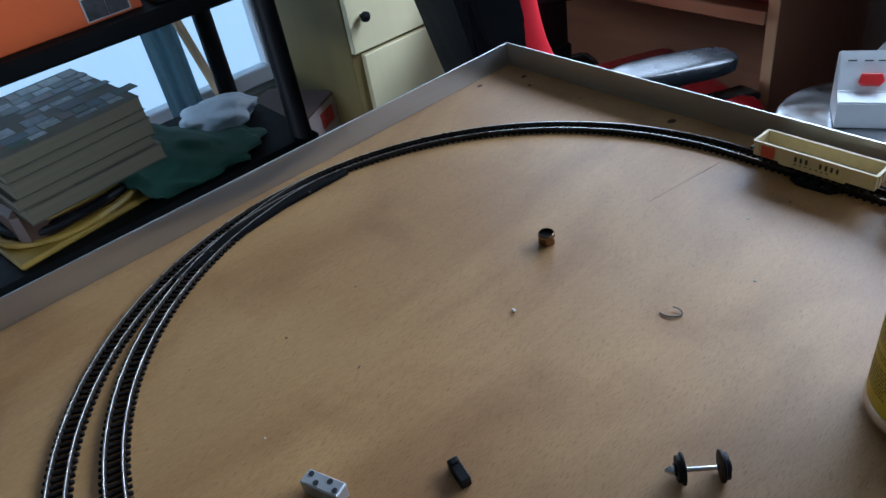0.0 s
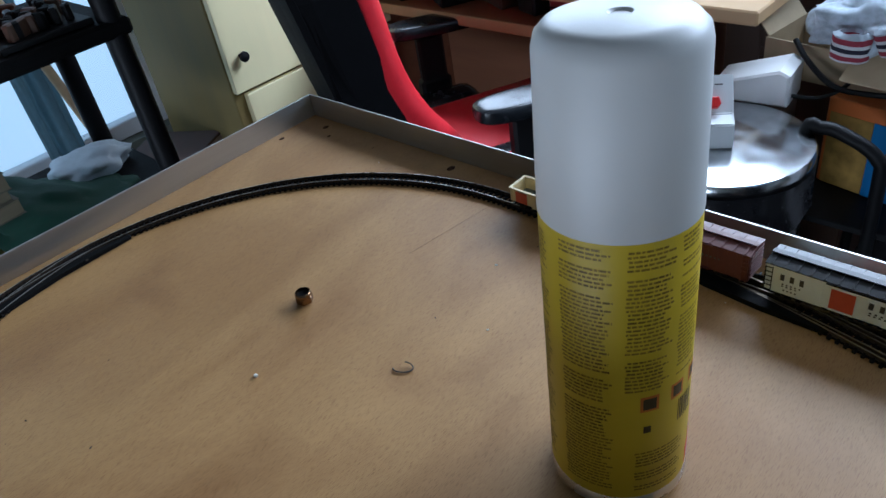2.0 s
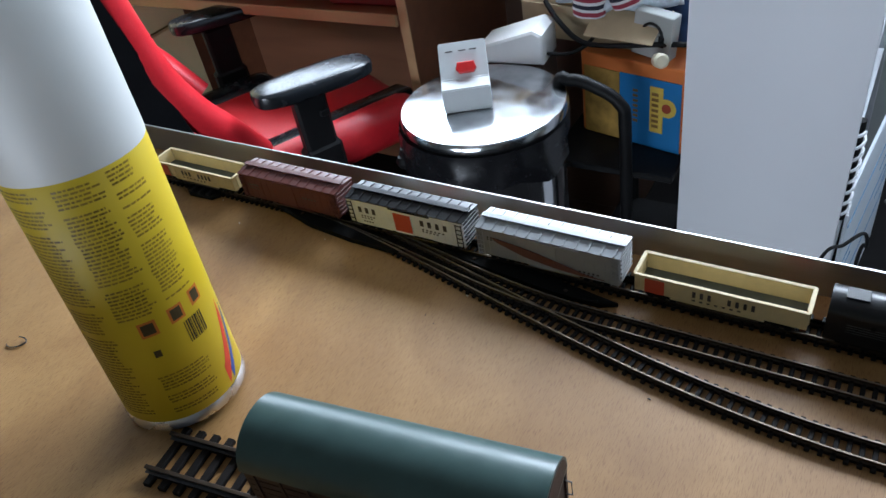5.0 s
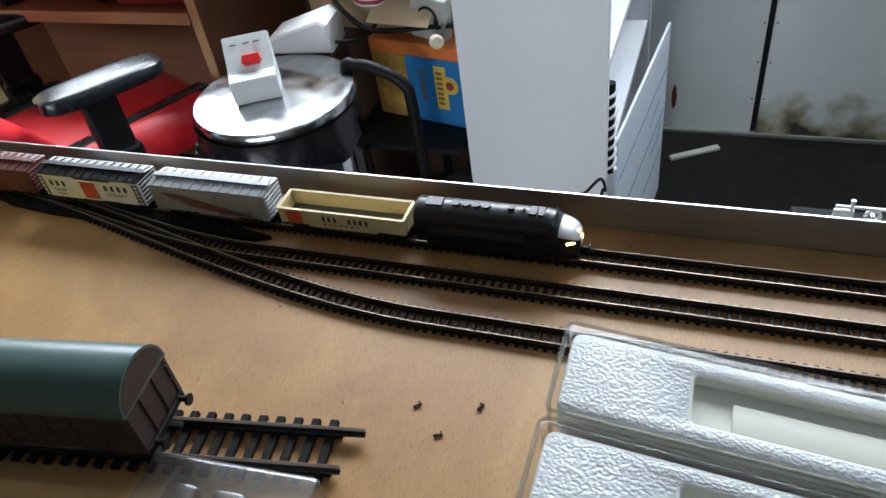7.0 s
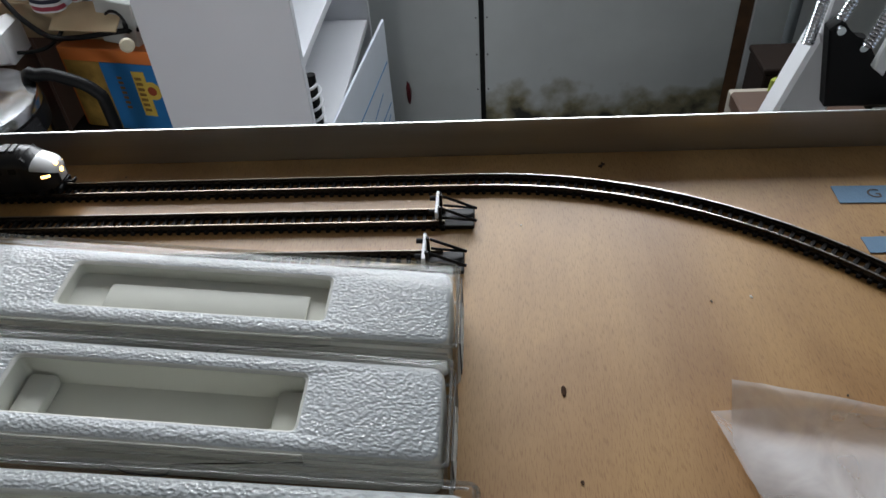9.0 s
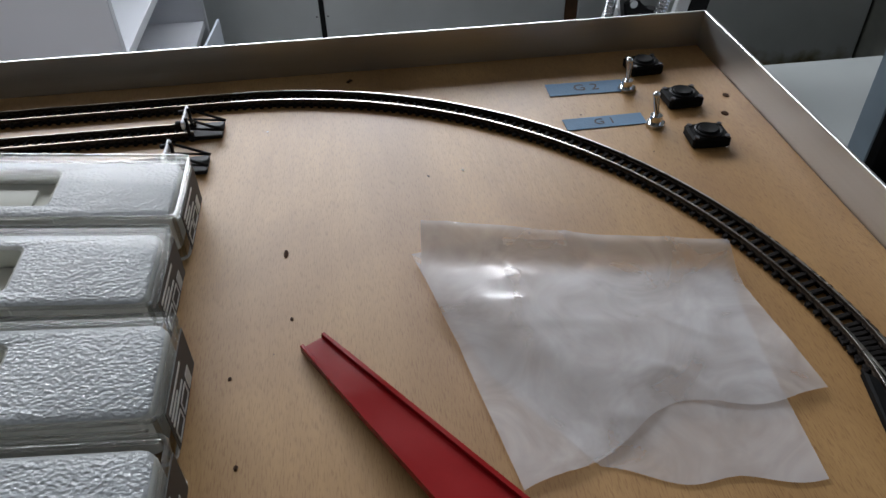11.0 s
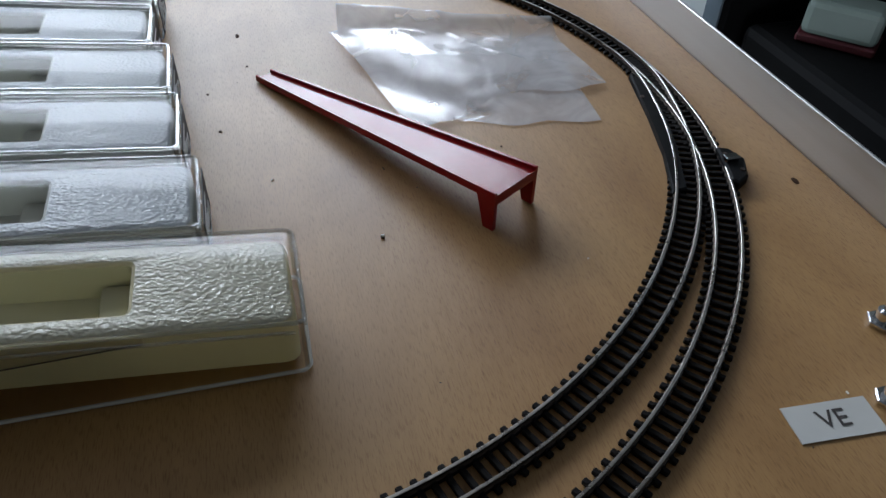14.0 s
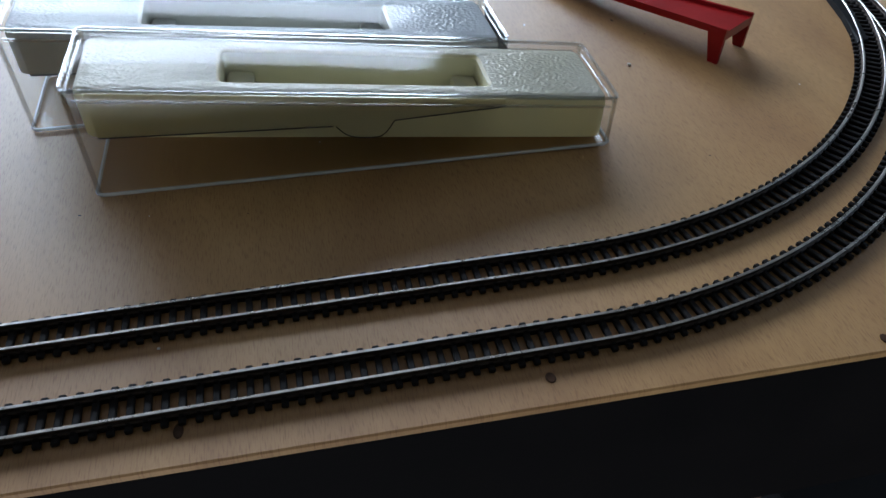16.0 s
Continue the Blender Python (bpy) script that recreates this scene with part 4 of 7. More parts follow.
def plastic_case(xr, y, turn, cx0=-0.046, cx1=0.046, cw=0.0205, L=0.186, W=0.042, cards=None, deep=0.0150):
    c_plain, c_emboss, c_pocket = cards or (M_CARD, M_EMBOSS, M_POCKET)
    ob = thing("clear_plastic_case", "clear plastic model case holding an empty cream card insert" if cards else "clear plastic model case holding an empty white card insert", "plastic case", pose(xr - L / 2 * math.cos(radians(turn)), y, B, 0, 0, turn), group="row of clear plastic cases")
    zl, zr = 0.0425, 0.0215
    tilt = math.atan2(zl - zr, L)
    top = lambda x, d: zl + (zr - zl) * (x + L / 2) / L - d
    part("clear_shell", wedge_bm(L, W, zl, zr, 0, 0.0004, bevel=0.0028), M_CLEAR, ob, "clear polystyrene shell", smooth=True)
    # rim where the lid meets the tray
    bm = bmesh.new()
    for sx, sy, lx, ly in ((0, -1, L, 0.0009), (0, 1, L, 0.0009), (-1, 0, 0.0009, W - 0.006), (1, 0, 0.0009, W - 0.006)):
        add_box(bm, (sx * (L / 2 - 0.0002), sy * (W / 2 - 0.0002), 0), (lx - (0.006 if sy else 0), ly, 0.0009), 0.0002)
    bmesh.ops.transform(bm, matrix=Matrix.Translation((0, 0, (zl + zr) / 2 - 0.0042)) @ Matrix.Rotation(tilt, 4, "Y"), verts=bm.verts)
    part("lid_rim", bm, M_RIM, ob)
    for name, zz in (("top_edge", lambda x: top(x, 0.0008)), ("foot_edge", lambda x: 0.0010)):
        loop = rounded(0, 0, L - 0.0012, W - 0.0012, 0.0028, 4)
        part(name, tube_bm([(x, yy, zz(x)) for x, yy in loop + loop[:1]], 0.00065 if name == "foot_edge" else 0.00075, 6), M_FOOT if name == "foot_edge" else M_RIM, ob, smooth=True)
    for sx in (-1, 1):
        for sy in (-1, 1):
            x, yy = sx * (L / 2 - 0.0016), sy * (W / 2 - 0.0016)
            part("corner_edge", cyl_bm((x, yy, 0.001), (x, yy, top(x, 0.001)), 0.0008, n=6), M_RIM, ob)
    # card insert with a long pocket
    l, w = L / 2 - 0.0030, W / 2 - 0.0028
    bm = bmesh.new()

    def ring(pts, d):
        return [bm.verts.new((x, yy, top(x, d))) for x, yy in pts]
    crown = rounded(0, 0, 2 * l - 0.0036, 2 * w - 0.0036, 0.0026, 3)
    brow = rounded(0, 0, 2 * l - 0.0014, 2 * w - 0.0014, 0.0035, 3)
    outer = rounded(0, 0, 2 * l, 2 * w, 0.0042, 3)
    hole = rounded((cx0 + cx1) / 2, 0, cx1 - cx0, cw, 0.0018, 3)
    lip = rounded((cx0 + cx1) / 2, 0, cx1 - cx0 + 0.0022, cw + 0.0022, 0.0026, 3)
    o1, h0, h1 = ring(crown, 0.0020), ring(lip, 0.0021), ring(hole, 0.0030)
    oa, ob_ = ring(brow, 0.0027), ring(outer, 0.0048)
    o2, h2 = ring(outer, 0.0190), ring(hole, deep)
    n = len(o1)
    for i in range(n):
        j = (i + 1) % n
        bm.faces.new((o1[i], o1[j], h0[j], h0[i])).material_index = 1
        bm.faces.new((h0[i], h0[j], h1[j], h1[i]))
        bm.faces.new((oa[i], oa[j], o1[j], o1[i])).material_index = 1
        bm.faces.new((ob_[i], ob_[j], oa[j], oa[i]))
        bm.faces.new((o2[i], o2[j], ob_[j], ob_[i]))
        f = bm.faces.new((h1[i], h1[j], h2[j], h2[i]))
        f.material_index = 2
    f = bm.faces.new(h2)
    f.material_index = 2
    bm.faces.new(o2)
    ins = part("card_insert", bm, [c_plain, c_emboss, c_pocket], ob, "embossed card insert with a long pocket", smooth=True)
    if deep > 0.01:
        for x in (cx0 + 0.0055, cx1 - 0.0055):
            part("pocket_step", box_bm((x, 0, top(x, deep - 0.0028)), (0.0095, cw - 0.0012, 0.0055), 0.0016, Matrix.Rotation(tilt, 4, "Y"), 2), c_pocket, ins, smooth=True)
    else:
        c = (cx0 + cx1) / 2 + 0.003
        part("pocket_liner", box_bm((c, -0.002, top(c, deep - 0.0008)), (cx1 - cx0 - 0.020, cw - 0.008, 0.0016), 0.0007, Matrix.Rotation(tilt, 4, "Y"), 2), c_pocket, ins, "grey-white pocket liner", smooth=True)
    # folded tongue of the card on the front
    bm = bmesh.new()
    yv = -w - 0.0006
    prof = [(-l + 0.004, 0.0190), (-0.010, 0.0140), (-0.006, 0.0178), (0.0, 0.0186), (0.006, 0.0175), (0.010, 0.0115), (l - 0.04, 0.0055), (l - 0.04, 0.0025), (-l + 0.004, 0.0025)]
    bm.faces.new([bm.verts.new((x, yv, top(x, d))) for x, d in prof])
    got = bmesh.ops.extrude_face_region(bm, geom=list(bm.faces))
    bmesh.ops.translate(bm, vec=(0, 0.0004, 0), verts=[v for v in got["geom"] if isinstance(v, bmesh.types.BMVert)])
    part("card_tongue", bm, c_plain, ins)
    bm = bmesh.new()
    edge = curve_pts([(-l + 0.004, yv - 0.0003, top(-l + 0.004, 0.0190)), (-0.011, yv - 0.0003, top(-0.011, 0.0141))], 2)
    tube_bm(edge, 0.00022, 5, bm=bm)
    tube_bm(curve_pts([(-0.010, yv - 0.0003, top(-0.01, 0.0142)), (-0.006, yv - 0.0003, top(-0.006, 0.0178)), (0, yv - 0.0003, top(0, 0.0186)), (0.006, yv - 0.0003, top(0.006, 0.0175)), (0.010, yv - 0.0003, top(0.01, 0.0118))], 5), 0.00022, 5, bm=bm)
    tube_bm([(0.010, yv - 0.0003, top(0.01, 0.0115)), (l - 0.04, yv - 0.0003, top(l - 0.04, 0.0055))], 0.00022, 5, bm=bm)
    part("fold_edge", bm, M_LETTER, ins, "thin dark fold edge")
    # printed label on the end
    if cards:
        return ob
    xe = L / 2 + 0.0004
    lab = part("end_label", box_bm((xe, 0.0, 0.0102), (0.0004, W - 0.0090, 0.0165)), M_LABELDARK, ob, "dark printed end label with pale boxes")
    bm = bmesh.new()
    w0 = -W / 2 + 0.0060
    for y0, y1, z0, z1 in ((w0, w0 + 0.0085, 0.0032, 0.0085), (w0 + 0.0100, w0 + 0.0185, 0.0032, 0.0085)):
        for a, b, c, d in ((y0, y1, z0, z0 + 0.0006), (y0, y1, z1 - 0.0006, z1), (y0, y0 + 0.0006, z0, z1), (y1 - 0.0006, y1, z0, z1)):
            add_box(bm, (xe + 0.0003, (a + b) / 2, (c + d) / 2), (0.0003, b - a, d - c))
    for k, (a, b) in enumerate(((0.0, 0.017), (0.0, 0.011), (0.0, 0.020))):
        add_box(bm, (xe + 0.0003, w0 + (a + b) / 2, 0.0108 + 0.0024 * k), (0.0003, b - a, 0.0010))
    add_box(bm, (xe + 0.0003, w0 + 0.0225, 0.0060), (0.0003, 0.0045, 0.0060))
    tagged(part("pale_print", bm, M_CARD, lab), kind="stuff")
    return ob


CREAM = (mat("cream_moulded_insert", (0.78, 0.71, 0.46), 0.5, grain=30, vary=0.03, bump=0.0, coat=0.2, through_light=0.5), case_texture("embossed_cream_card", (0.70, 0.67, 0.54)),
         # the cream card again, darkened for the shade inside the pocket
         mat("shaded_cream_pocket", (0.64, 0.60, 0.40), 0.7, grain=40, vary=0.05, bump=0, through_light=0.05))
for xr, y, turn in ((0.939, -0.1265, 0.3), (0.938, -0.1715, -0.2), (0.947, -0.2185, 0.5), (0.951, -0.2640, 0.3), (0.958, -0.3125, 0.8), (0.986, -0.3590, -0.8)):
    plastic_case(xr, y, turn, cards=CREAM if y < -0.35 else None, deep=0.0075 if y > -0.13 else 0.0150)

# ---- loose things on the board ----


def spray_can(m):
    ob = thing("spray_can", "yellow printed spray can with a tall white cap", "spray can", m)
    r = 0.0277
    M_YEL = mat("yellow_printed_tin", (0.60, 0.43, 0.009), 0.45, grain=60, vary=0.05, bump=0)
    M_CAP = mat("white_cap_plastic", (0.62, 0.62, 0.60), 0.46, grain=60, vary=0.02, bump=0.02)
    M_TIN = mat("bare_tin", (0.65, 0.66, 0.68), 0.25, 1.0, grain=60, vary=0.05, bump=0)
    part("can_body", lathe_bm([(r - 0.0006, 0.0060), (r, 0.0070), (r, 0.129), (r - 0.0006, 0.1302)], 64), M_YEL, ob, smooth=True)
    part("tin_base", lathe_bm([(r - 0.004, 0.0003), (r - 0.001, 0.0003), (r + 0.0004, 0.0016), (r + 0.0004, 0.0045), (r - 0.0004, 0.0062)], 64), M_TIN, ob, "bright tin base rim", smooth=True)
    part("cap", lathe_bm([(r + 0.0001, 0.1270), (r + 0.0002, 0.1285), (r - 0.0008, 0.1825), (r - 0.0018, 0.1868), (r - 0.0045, 0.1896), (r - 0.008, 0.1906), (0.004, 0.1911), (0.003, 0.1903), (0.0005, 0.1903)], 64), M_CAP, ob, "white plastic cap", smooth=True)
    M_INK = mat("brown_black_ink", (0.05, 0.035, 0.01), 0.5, grain=300, vary=0.2, bump=0)
    M_PRINT = mat("faint_brown_print", (0.25, 0.165, 0.010), 0.5, grain=900, vary=0.5, bump=0)
    M_ORANGE = mat("orange_warning_ink", (0.55, 0.16, 0.02), 0.5, grain=300, bump=0)
    M_BLUE = mat("blue_ink", (0.03, 0.07, 0.30), 0.5, grain=300, bump=0)
    M_REDINK = mat("red_ink", (0.60, 0.05, 0.02), 0.5, grain=300, bump=0)

    def patch(bm, a0, a1, z0, z1, rr=r + 0.00012, slant=0.0):
        n = max(1, math.ceil((a1 - a0) / 4))
        cols = []
        for i in range(n + 1):
            u = i / n
            a = radians(a0 + (a1 - a0) * u)
            cols.append([bm.verts.new((rr * math.cos(a), rr * math.sin(a), z + slant * u)) for z in (z0, z1)])
        for p, q in zip(cols, cols[1:]):
            bm.faces.new((p[0], q[0], q[1], p[1]))

    rnd = random.Random(4)
    # columns of small print, as thin bars
    for a0, a1, z0, z1 in ((-104, -62, 0.012, 0.124), (-54, -18, 0.064, 0.125), (-46, 2, 0.011, 0.032), (-160, -116, 0.014, 0.122), (-13, 16, 0.066, 0.125)):
        bm = bmesh.new()
        z = z0
        while z < z1:
            a, end = a0 + rnd.uniform(0, 2), a1 - rnd.uniform(0, 9)
            while a < end:
                w = rnd.uniform(1.6, 6.5)
                patch(bm, a, min(end, a + w), z, z + 0.00085)
                a += w + 0.9
            z += 0.0017 if rnd.random() > 0.13 else 0.0042
        part("small_print", bm, M_PRINT, ob)
    for a0, a1, z0, z1 in ((-42, -27, 0.0535, 0.0610), (-16, -2, 0.0545, 0.0620), (7, 20, 0.0560, 0.0635)):
        bm = bmesh.new()
        patch(bm, a0, a1, z0, z1)
        part("warning_square", bm, M_ORANGE, ob, "orange warning square")
        bm = bmesh.new()
        patch(bm, a0 + 2.2, a1 - 2.2, z0 + 0.0011, z1 - 0.0011, r + 0.0002)
        part("warning_mark", bm, M_INK, ob)
    bm = bmesh.new()
    for k in range(9):
        patch(bm, -7 + 2.2 * k, -6.2 + 2.2 * k + (k % 3) * 0.4, 0.0415, 0.0525)
    part("barcode", bm, M_INK, ob)
    bm = bmesh.new()
    patch(bm, -39, -33, 0.0425, 0.0460)
    part("small_mark", bm, M_INK, ob)
    for mm, dz in ((M_REDINK, 0), (M_BLUE, 0.0)):
        bm = bmesh.new()
        k = 0 if mm is M_REDINK else 1
        n = 10
        cols = []
        for i in range(n + 1):
            u = i / n
            a = radians(12 + 26 * u + 7 * k)
            cols.append([bm.verts.new(((r + 0.0001 + 0.00006 * k) * math.cos(a), (r + 0.0001 + 0.00006 * k) * math.sin(a), 0.008 + 0.030 * u ** 1.3 + d)) for d in ((-0.0, 0.010) if not k else (0.0, 0.006))])
        for p, q in zip(cols, cols[1:]):
            bm.faces.new((p[0], q[0], q[1], p[1]))
        part("colour_band", bm, mm, ob)
    return ob


# it leans a little, away from the loose track at its foot
spray_can(pose(0.4095, -0.1630, B + 0.0016) @ Matrix.Rotation(radians(3.2), 4, Vector((-0.94, -0.34, 0))))


def ho_wagon(m):
    ob = thing("covered_goods_wagon", "brown goods wagon model with a rounded grey-green roof", "model wagon", m)
    M_BODY = mat("weathered_brown_wagon", (0.030, 0.015, 0.012), 0.6, grain=200, vary=0.15, bump=0.08, bump_scale=900)
    M_ROOF = mat("grey_green_roof", (0.040, 0.078, 0.072), 0.36, grain=120, vary=0.15, bump=0.02)
    L, W, z0, ze = 0.108, 0.0310, 0.0105, 0.0340
    bm = box_bm((0, 0, (z0 + ze) / 2), (L, W, ze - z0), 0.0003)
    for s in (-1, 1):
        for i in range(10):
            add_box(bm, (-L / 2 + 0.004 + i * (L - 0.008) / 9, s * (W / 2 + 0.0002), (z0 + ze) / 2), (0.0010, 0.0008, ze - z0 - 0.001))
        for k in range(6):
            add_box(bm, (0, s * (W / 2 + 0.0001), z0 + 0.0035 + 0.0036 * k), (L - 0.001, 0.0002, 0.0003))
        for y in (-0.0145, -0.005, 0.005, 0.0145):
            add_box(bm, (s * (L / 2 + 0.0003), y, (z0 + ze) / 2 + 0.001), (0.0009, 0.0016, ze - z0 + 0.001))
    part("body", bm, M_BODY, ob)
    bm = bmesh.new()
    rings = []
    for x in (-L / 2 - 0.0008, L / 2 + 0.0008):
        rings.append([bm.verts.new((x, W / 2 * 1.06 * math.cos(a), ze - 0.001 + 0.0150 * math.sin(a))) for a in (radians(d) for d in range(-4, 185, 8))])
    k = len(rings[0])
    for j in range(k - 1):
        bm.faces.new((rings[0][j], rings[0][j + 1], rings[1][j + 1], rings[1][j]))
    bm.faces.new((rings[0][0], rings[0][k - 1], rings[1][k - 1], rings[1][0]))
    for rg in rings:
        bm.faces.new(rg)
    part("roof", bm, M_ROOF, ob, "smooth rounded grey-green roof", smooth=True)
    for s in (-1, 1):
        bm = bmesh.new()
        sec = [(W / 2 * 0.98 * math.cos(a), ze + 0.0128 * math.sin(a)) for a in (radians(d) for d in range(0, 181, 12))]
        f = bm.faces.new([bm.verts.new((s * (L / 2 - 0.0004), y, z)) for y, z in sec])
        got = bmesh.ops.extrude_face_region(bm, geom=[f])
        bmesh.ops.translate(bm, vec=(s * 0.0014, 0, 0), verts=[v for v in got["geom"] if isinstance(v, bmesh.types.BMVert)])
        part("end_board", bm, M_BODY, ob)
        part("headstock", box_bm((s * (L / 2 + 0.0006), 0, 0.0105), (0.0022, W - 0.002, 0.0034), 0.0003), M_BLACK, ob)
        for y in (-0.0105, 0.0105):
            bm = cyl_bm((s * (L / 2 + 0.001), y, 0.0112), (s * (L / 2 + 0.0055), y, 0.0112), 0.0013, n=12)
            add_cyl(bm, (s * (L / 2 + 0.0055), y, 0.0112), (s * (L / 2 + 0.0066), y, 0.0112), 0.0026, n=16)
            part("buffer", bm, M_BLACK, ob, smooth=True)
        part("handrail", tube_bm([(s * (L / 2 + 0.0006), 0.0125, 0.022), (s * (L / 2 + 0.003), 0.0125, 0.0224), (s * (L / 2 + 0.003), 0.0125, 0.0295), (s * (L / 2 + 0.0006), 0.0125, 0.030)], 0.0003, 6), M_AXLE, ob)
        part("hook", box_bm((s * (L / 2 + 0.004), 0, 0.0080), (0.006, 0.003, 0.0022), 0.0004), M_BLACK, ob)
        bm = bmesh.new()
        add_cyl(bm, (s * 0.032, -0.0125, 0.0056), (s * 0.032, 0.0125, 0.0056), 0.0010, n=8)
        for y in (-0.0076, 0.0076):
            add_cyl(bm, (s * 0.032, y - 0.0012, 0.0056), (s * 0.032, y + 0.0012, 0.0056), 0.0056, n=24)
        part("wheelset", bm, M_AXLE, ob, smooth=True)
        for y in (-0.0115, 0.0115):
            bm = box_bm((s * 0.032, y, 0.0072), (0.010, 0.0010, 0.0068), 0.0003)
            add_box(bm, (s * 0.032, y, 0.0056), (0.0036, 0.0022, 0.0036), 0.0004)
            part("axle_guard", bm, M_BLACK, ob)
    part("underframe", box_bm((0, 0, 0.0100), (L - 0.002, 0.020, 0.0024)), M_BLACK, ob)
    return ob


HO = pose(0.5480, -0.1772, B, 0, 0, 9)


def ho_track(m):
    ob = thing("large_track_piece", "loose length of larger black model track lying on the board", "track", m)
    L = 0.250
    bm = bmesh.new()
    for s in (-1, 1):
        p = part("rail", rail_bm([(-L / 2, 0), (0, 0), (L / 2 + (0.006 if s > 0 else 0.0), 0)], s * 0.0087, 0.0024, 0.0018, 0.0030), [M_AXLE, M_RAILSIDE], ob)
        part("web", box_bm((0, s * 0.0087, 0.0013), (L - 0.008, 0.0030, 0.0018)), M_SLEEPER, ob)
    bm.free()
    for i in range(31):
        part("sleeper", box_bm((-L / 2 + 0.004 + i * 0.0079, 0, 0.0014), (0.0036, 0.0300, 0.0024), 0.0003), M_SLEEPER, ob)
    return ob


ho_track(HO @ pose(0.003, 0, 0))
ho_wagon(HO @ pose(0, 0, 0.0054))


def blister(m):
    ob = thing("clear_blister_tray", "small clear plastic blister tray lying on the board", "plastic tray", m)
    bm = wedge_bm(0.070, 0.044, 0.019, 0.019, 0, 0.0004, bevel=0.003)
    M_BLISTER = glassy("scuffed_blister_film", (0.80, 0.81, 0.82), 0.28, 2.2, 0.8)
    part("tray", bm, M_BLISTER, ob, smooth=True)
    bm = bmesh.new()
    for i in range(3):
        add_box(bm, (-0.020 + 0.020 * i, 0, 0.008), (0.014, 0.028, 0.010), 0.003, seg=2)
    part("pocket", bm, M_BLISTER, ob, smooth=True)
    return ob


blister(pose(0.644, -0.2020, B, 0, 0, 4))


def red_ramp():
    ob = thing("rerailing_ramp", "red plastic rerailing ramp standing on two short legs", "plastic ramp")
    a0, a1 = Vector((0.9855, -0.1975)), Vector((1.0665, -0.3250))
    d = (a1 - a0).normalized()
    n = Vector((-d.y, d.x))
    z = lambda t: B + 0.0018 + 0.0135 * t
    w = lambda t: 0.0048 + 0.0076 * t
    bm = bmesh.new()
    rows = []
    for i in range(13):
        t = i / 12
        c = a0 + (a1 - a0) * t
        prof = [(-w(t), -0.0016), (-w(t), 0.0016), (-w(t) + 0.0014, 0.0016), (-w(t) + 0.0014, 0.0), (w(t) - 0.0014, 0.0), (w(t) - 0.0014, 0.0016), (w(t), 0.0016), (w(t), -0.0016)]
        rows.append([bm.verts.new((c.x + n.x * u, c.y + n.y * u, z(t) + v)) for u, v in prof])
    k = 8
    for p, q in zip(rows, rows[1:]):
        for j in range(k):
            bm.faces.new((p[j], p[(j + 1) % k], q[(j + 1) % k], q[j]))
    bm.faces.new(rows[0])
    bm.faces.new(rows[-1])
    bmesh.ops.bevel(bm, geom=[e for e in bm.edges if e.calc_length() > 0.008], offset=0.0003, segments=1, affect="EDGES")
    part("deck", bm, M_RED, ob, "glossy red deck with raised edges")
    for s in (-1, 1):
        c = a1 - d * 0.0012 + n * (s * (w(1) - 0.0010))
        bm = bmesh.new()
        lo = [(0.0012, 0.0009), (-0.0034, 0.0009), (-0.0034, -0.0009), (0.0012, -0.0009)]
        hi = [(0.0012, 0.0009), (-0.0075, 0.0009), (-0.0075, -0.0009), (0.0012, -0.0009)]
        vl = [bm.verts.new((c.x + d.x * u + n.x * v, c.y + d.y * u + n.y * v, B + 0.0002)) for u, v in lo]
        vh = [bm.verts.new((c.x + d.x * u + n.x * v, c.y + d.y * u + n.y * v, z(0.97))) for u, v in hi]
        bm.faces.new(vl)
        bm.faces.new(vh)
        for j in range(4):
            bm.faces.new((vl[j], vl[(j + 1) % 4], vh[(j + 1) % 4], vh[j]))
        part("leg", bm, M_RED, ob)
    c = a1 - d * 0.0006
    bm = box_bm((c.x, c.y, z(1) - 0.0022), (0.0012, 2 * w(1), 0.004), 0.0002, Matrix.Rotation(math.atan2(d.y, d.x), 4, "Z"))
    part("end_lip", bm, M_RED, ob)
    return ob


red_ramp()


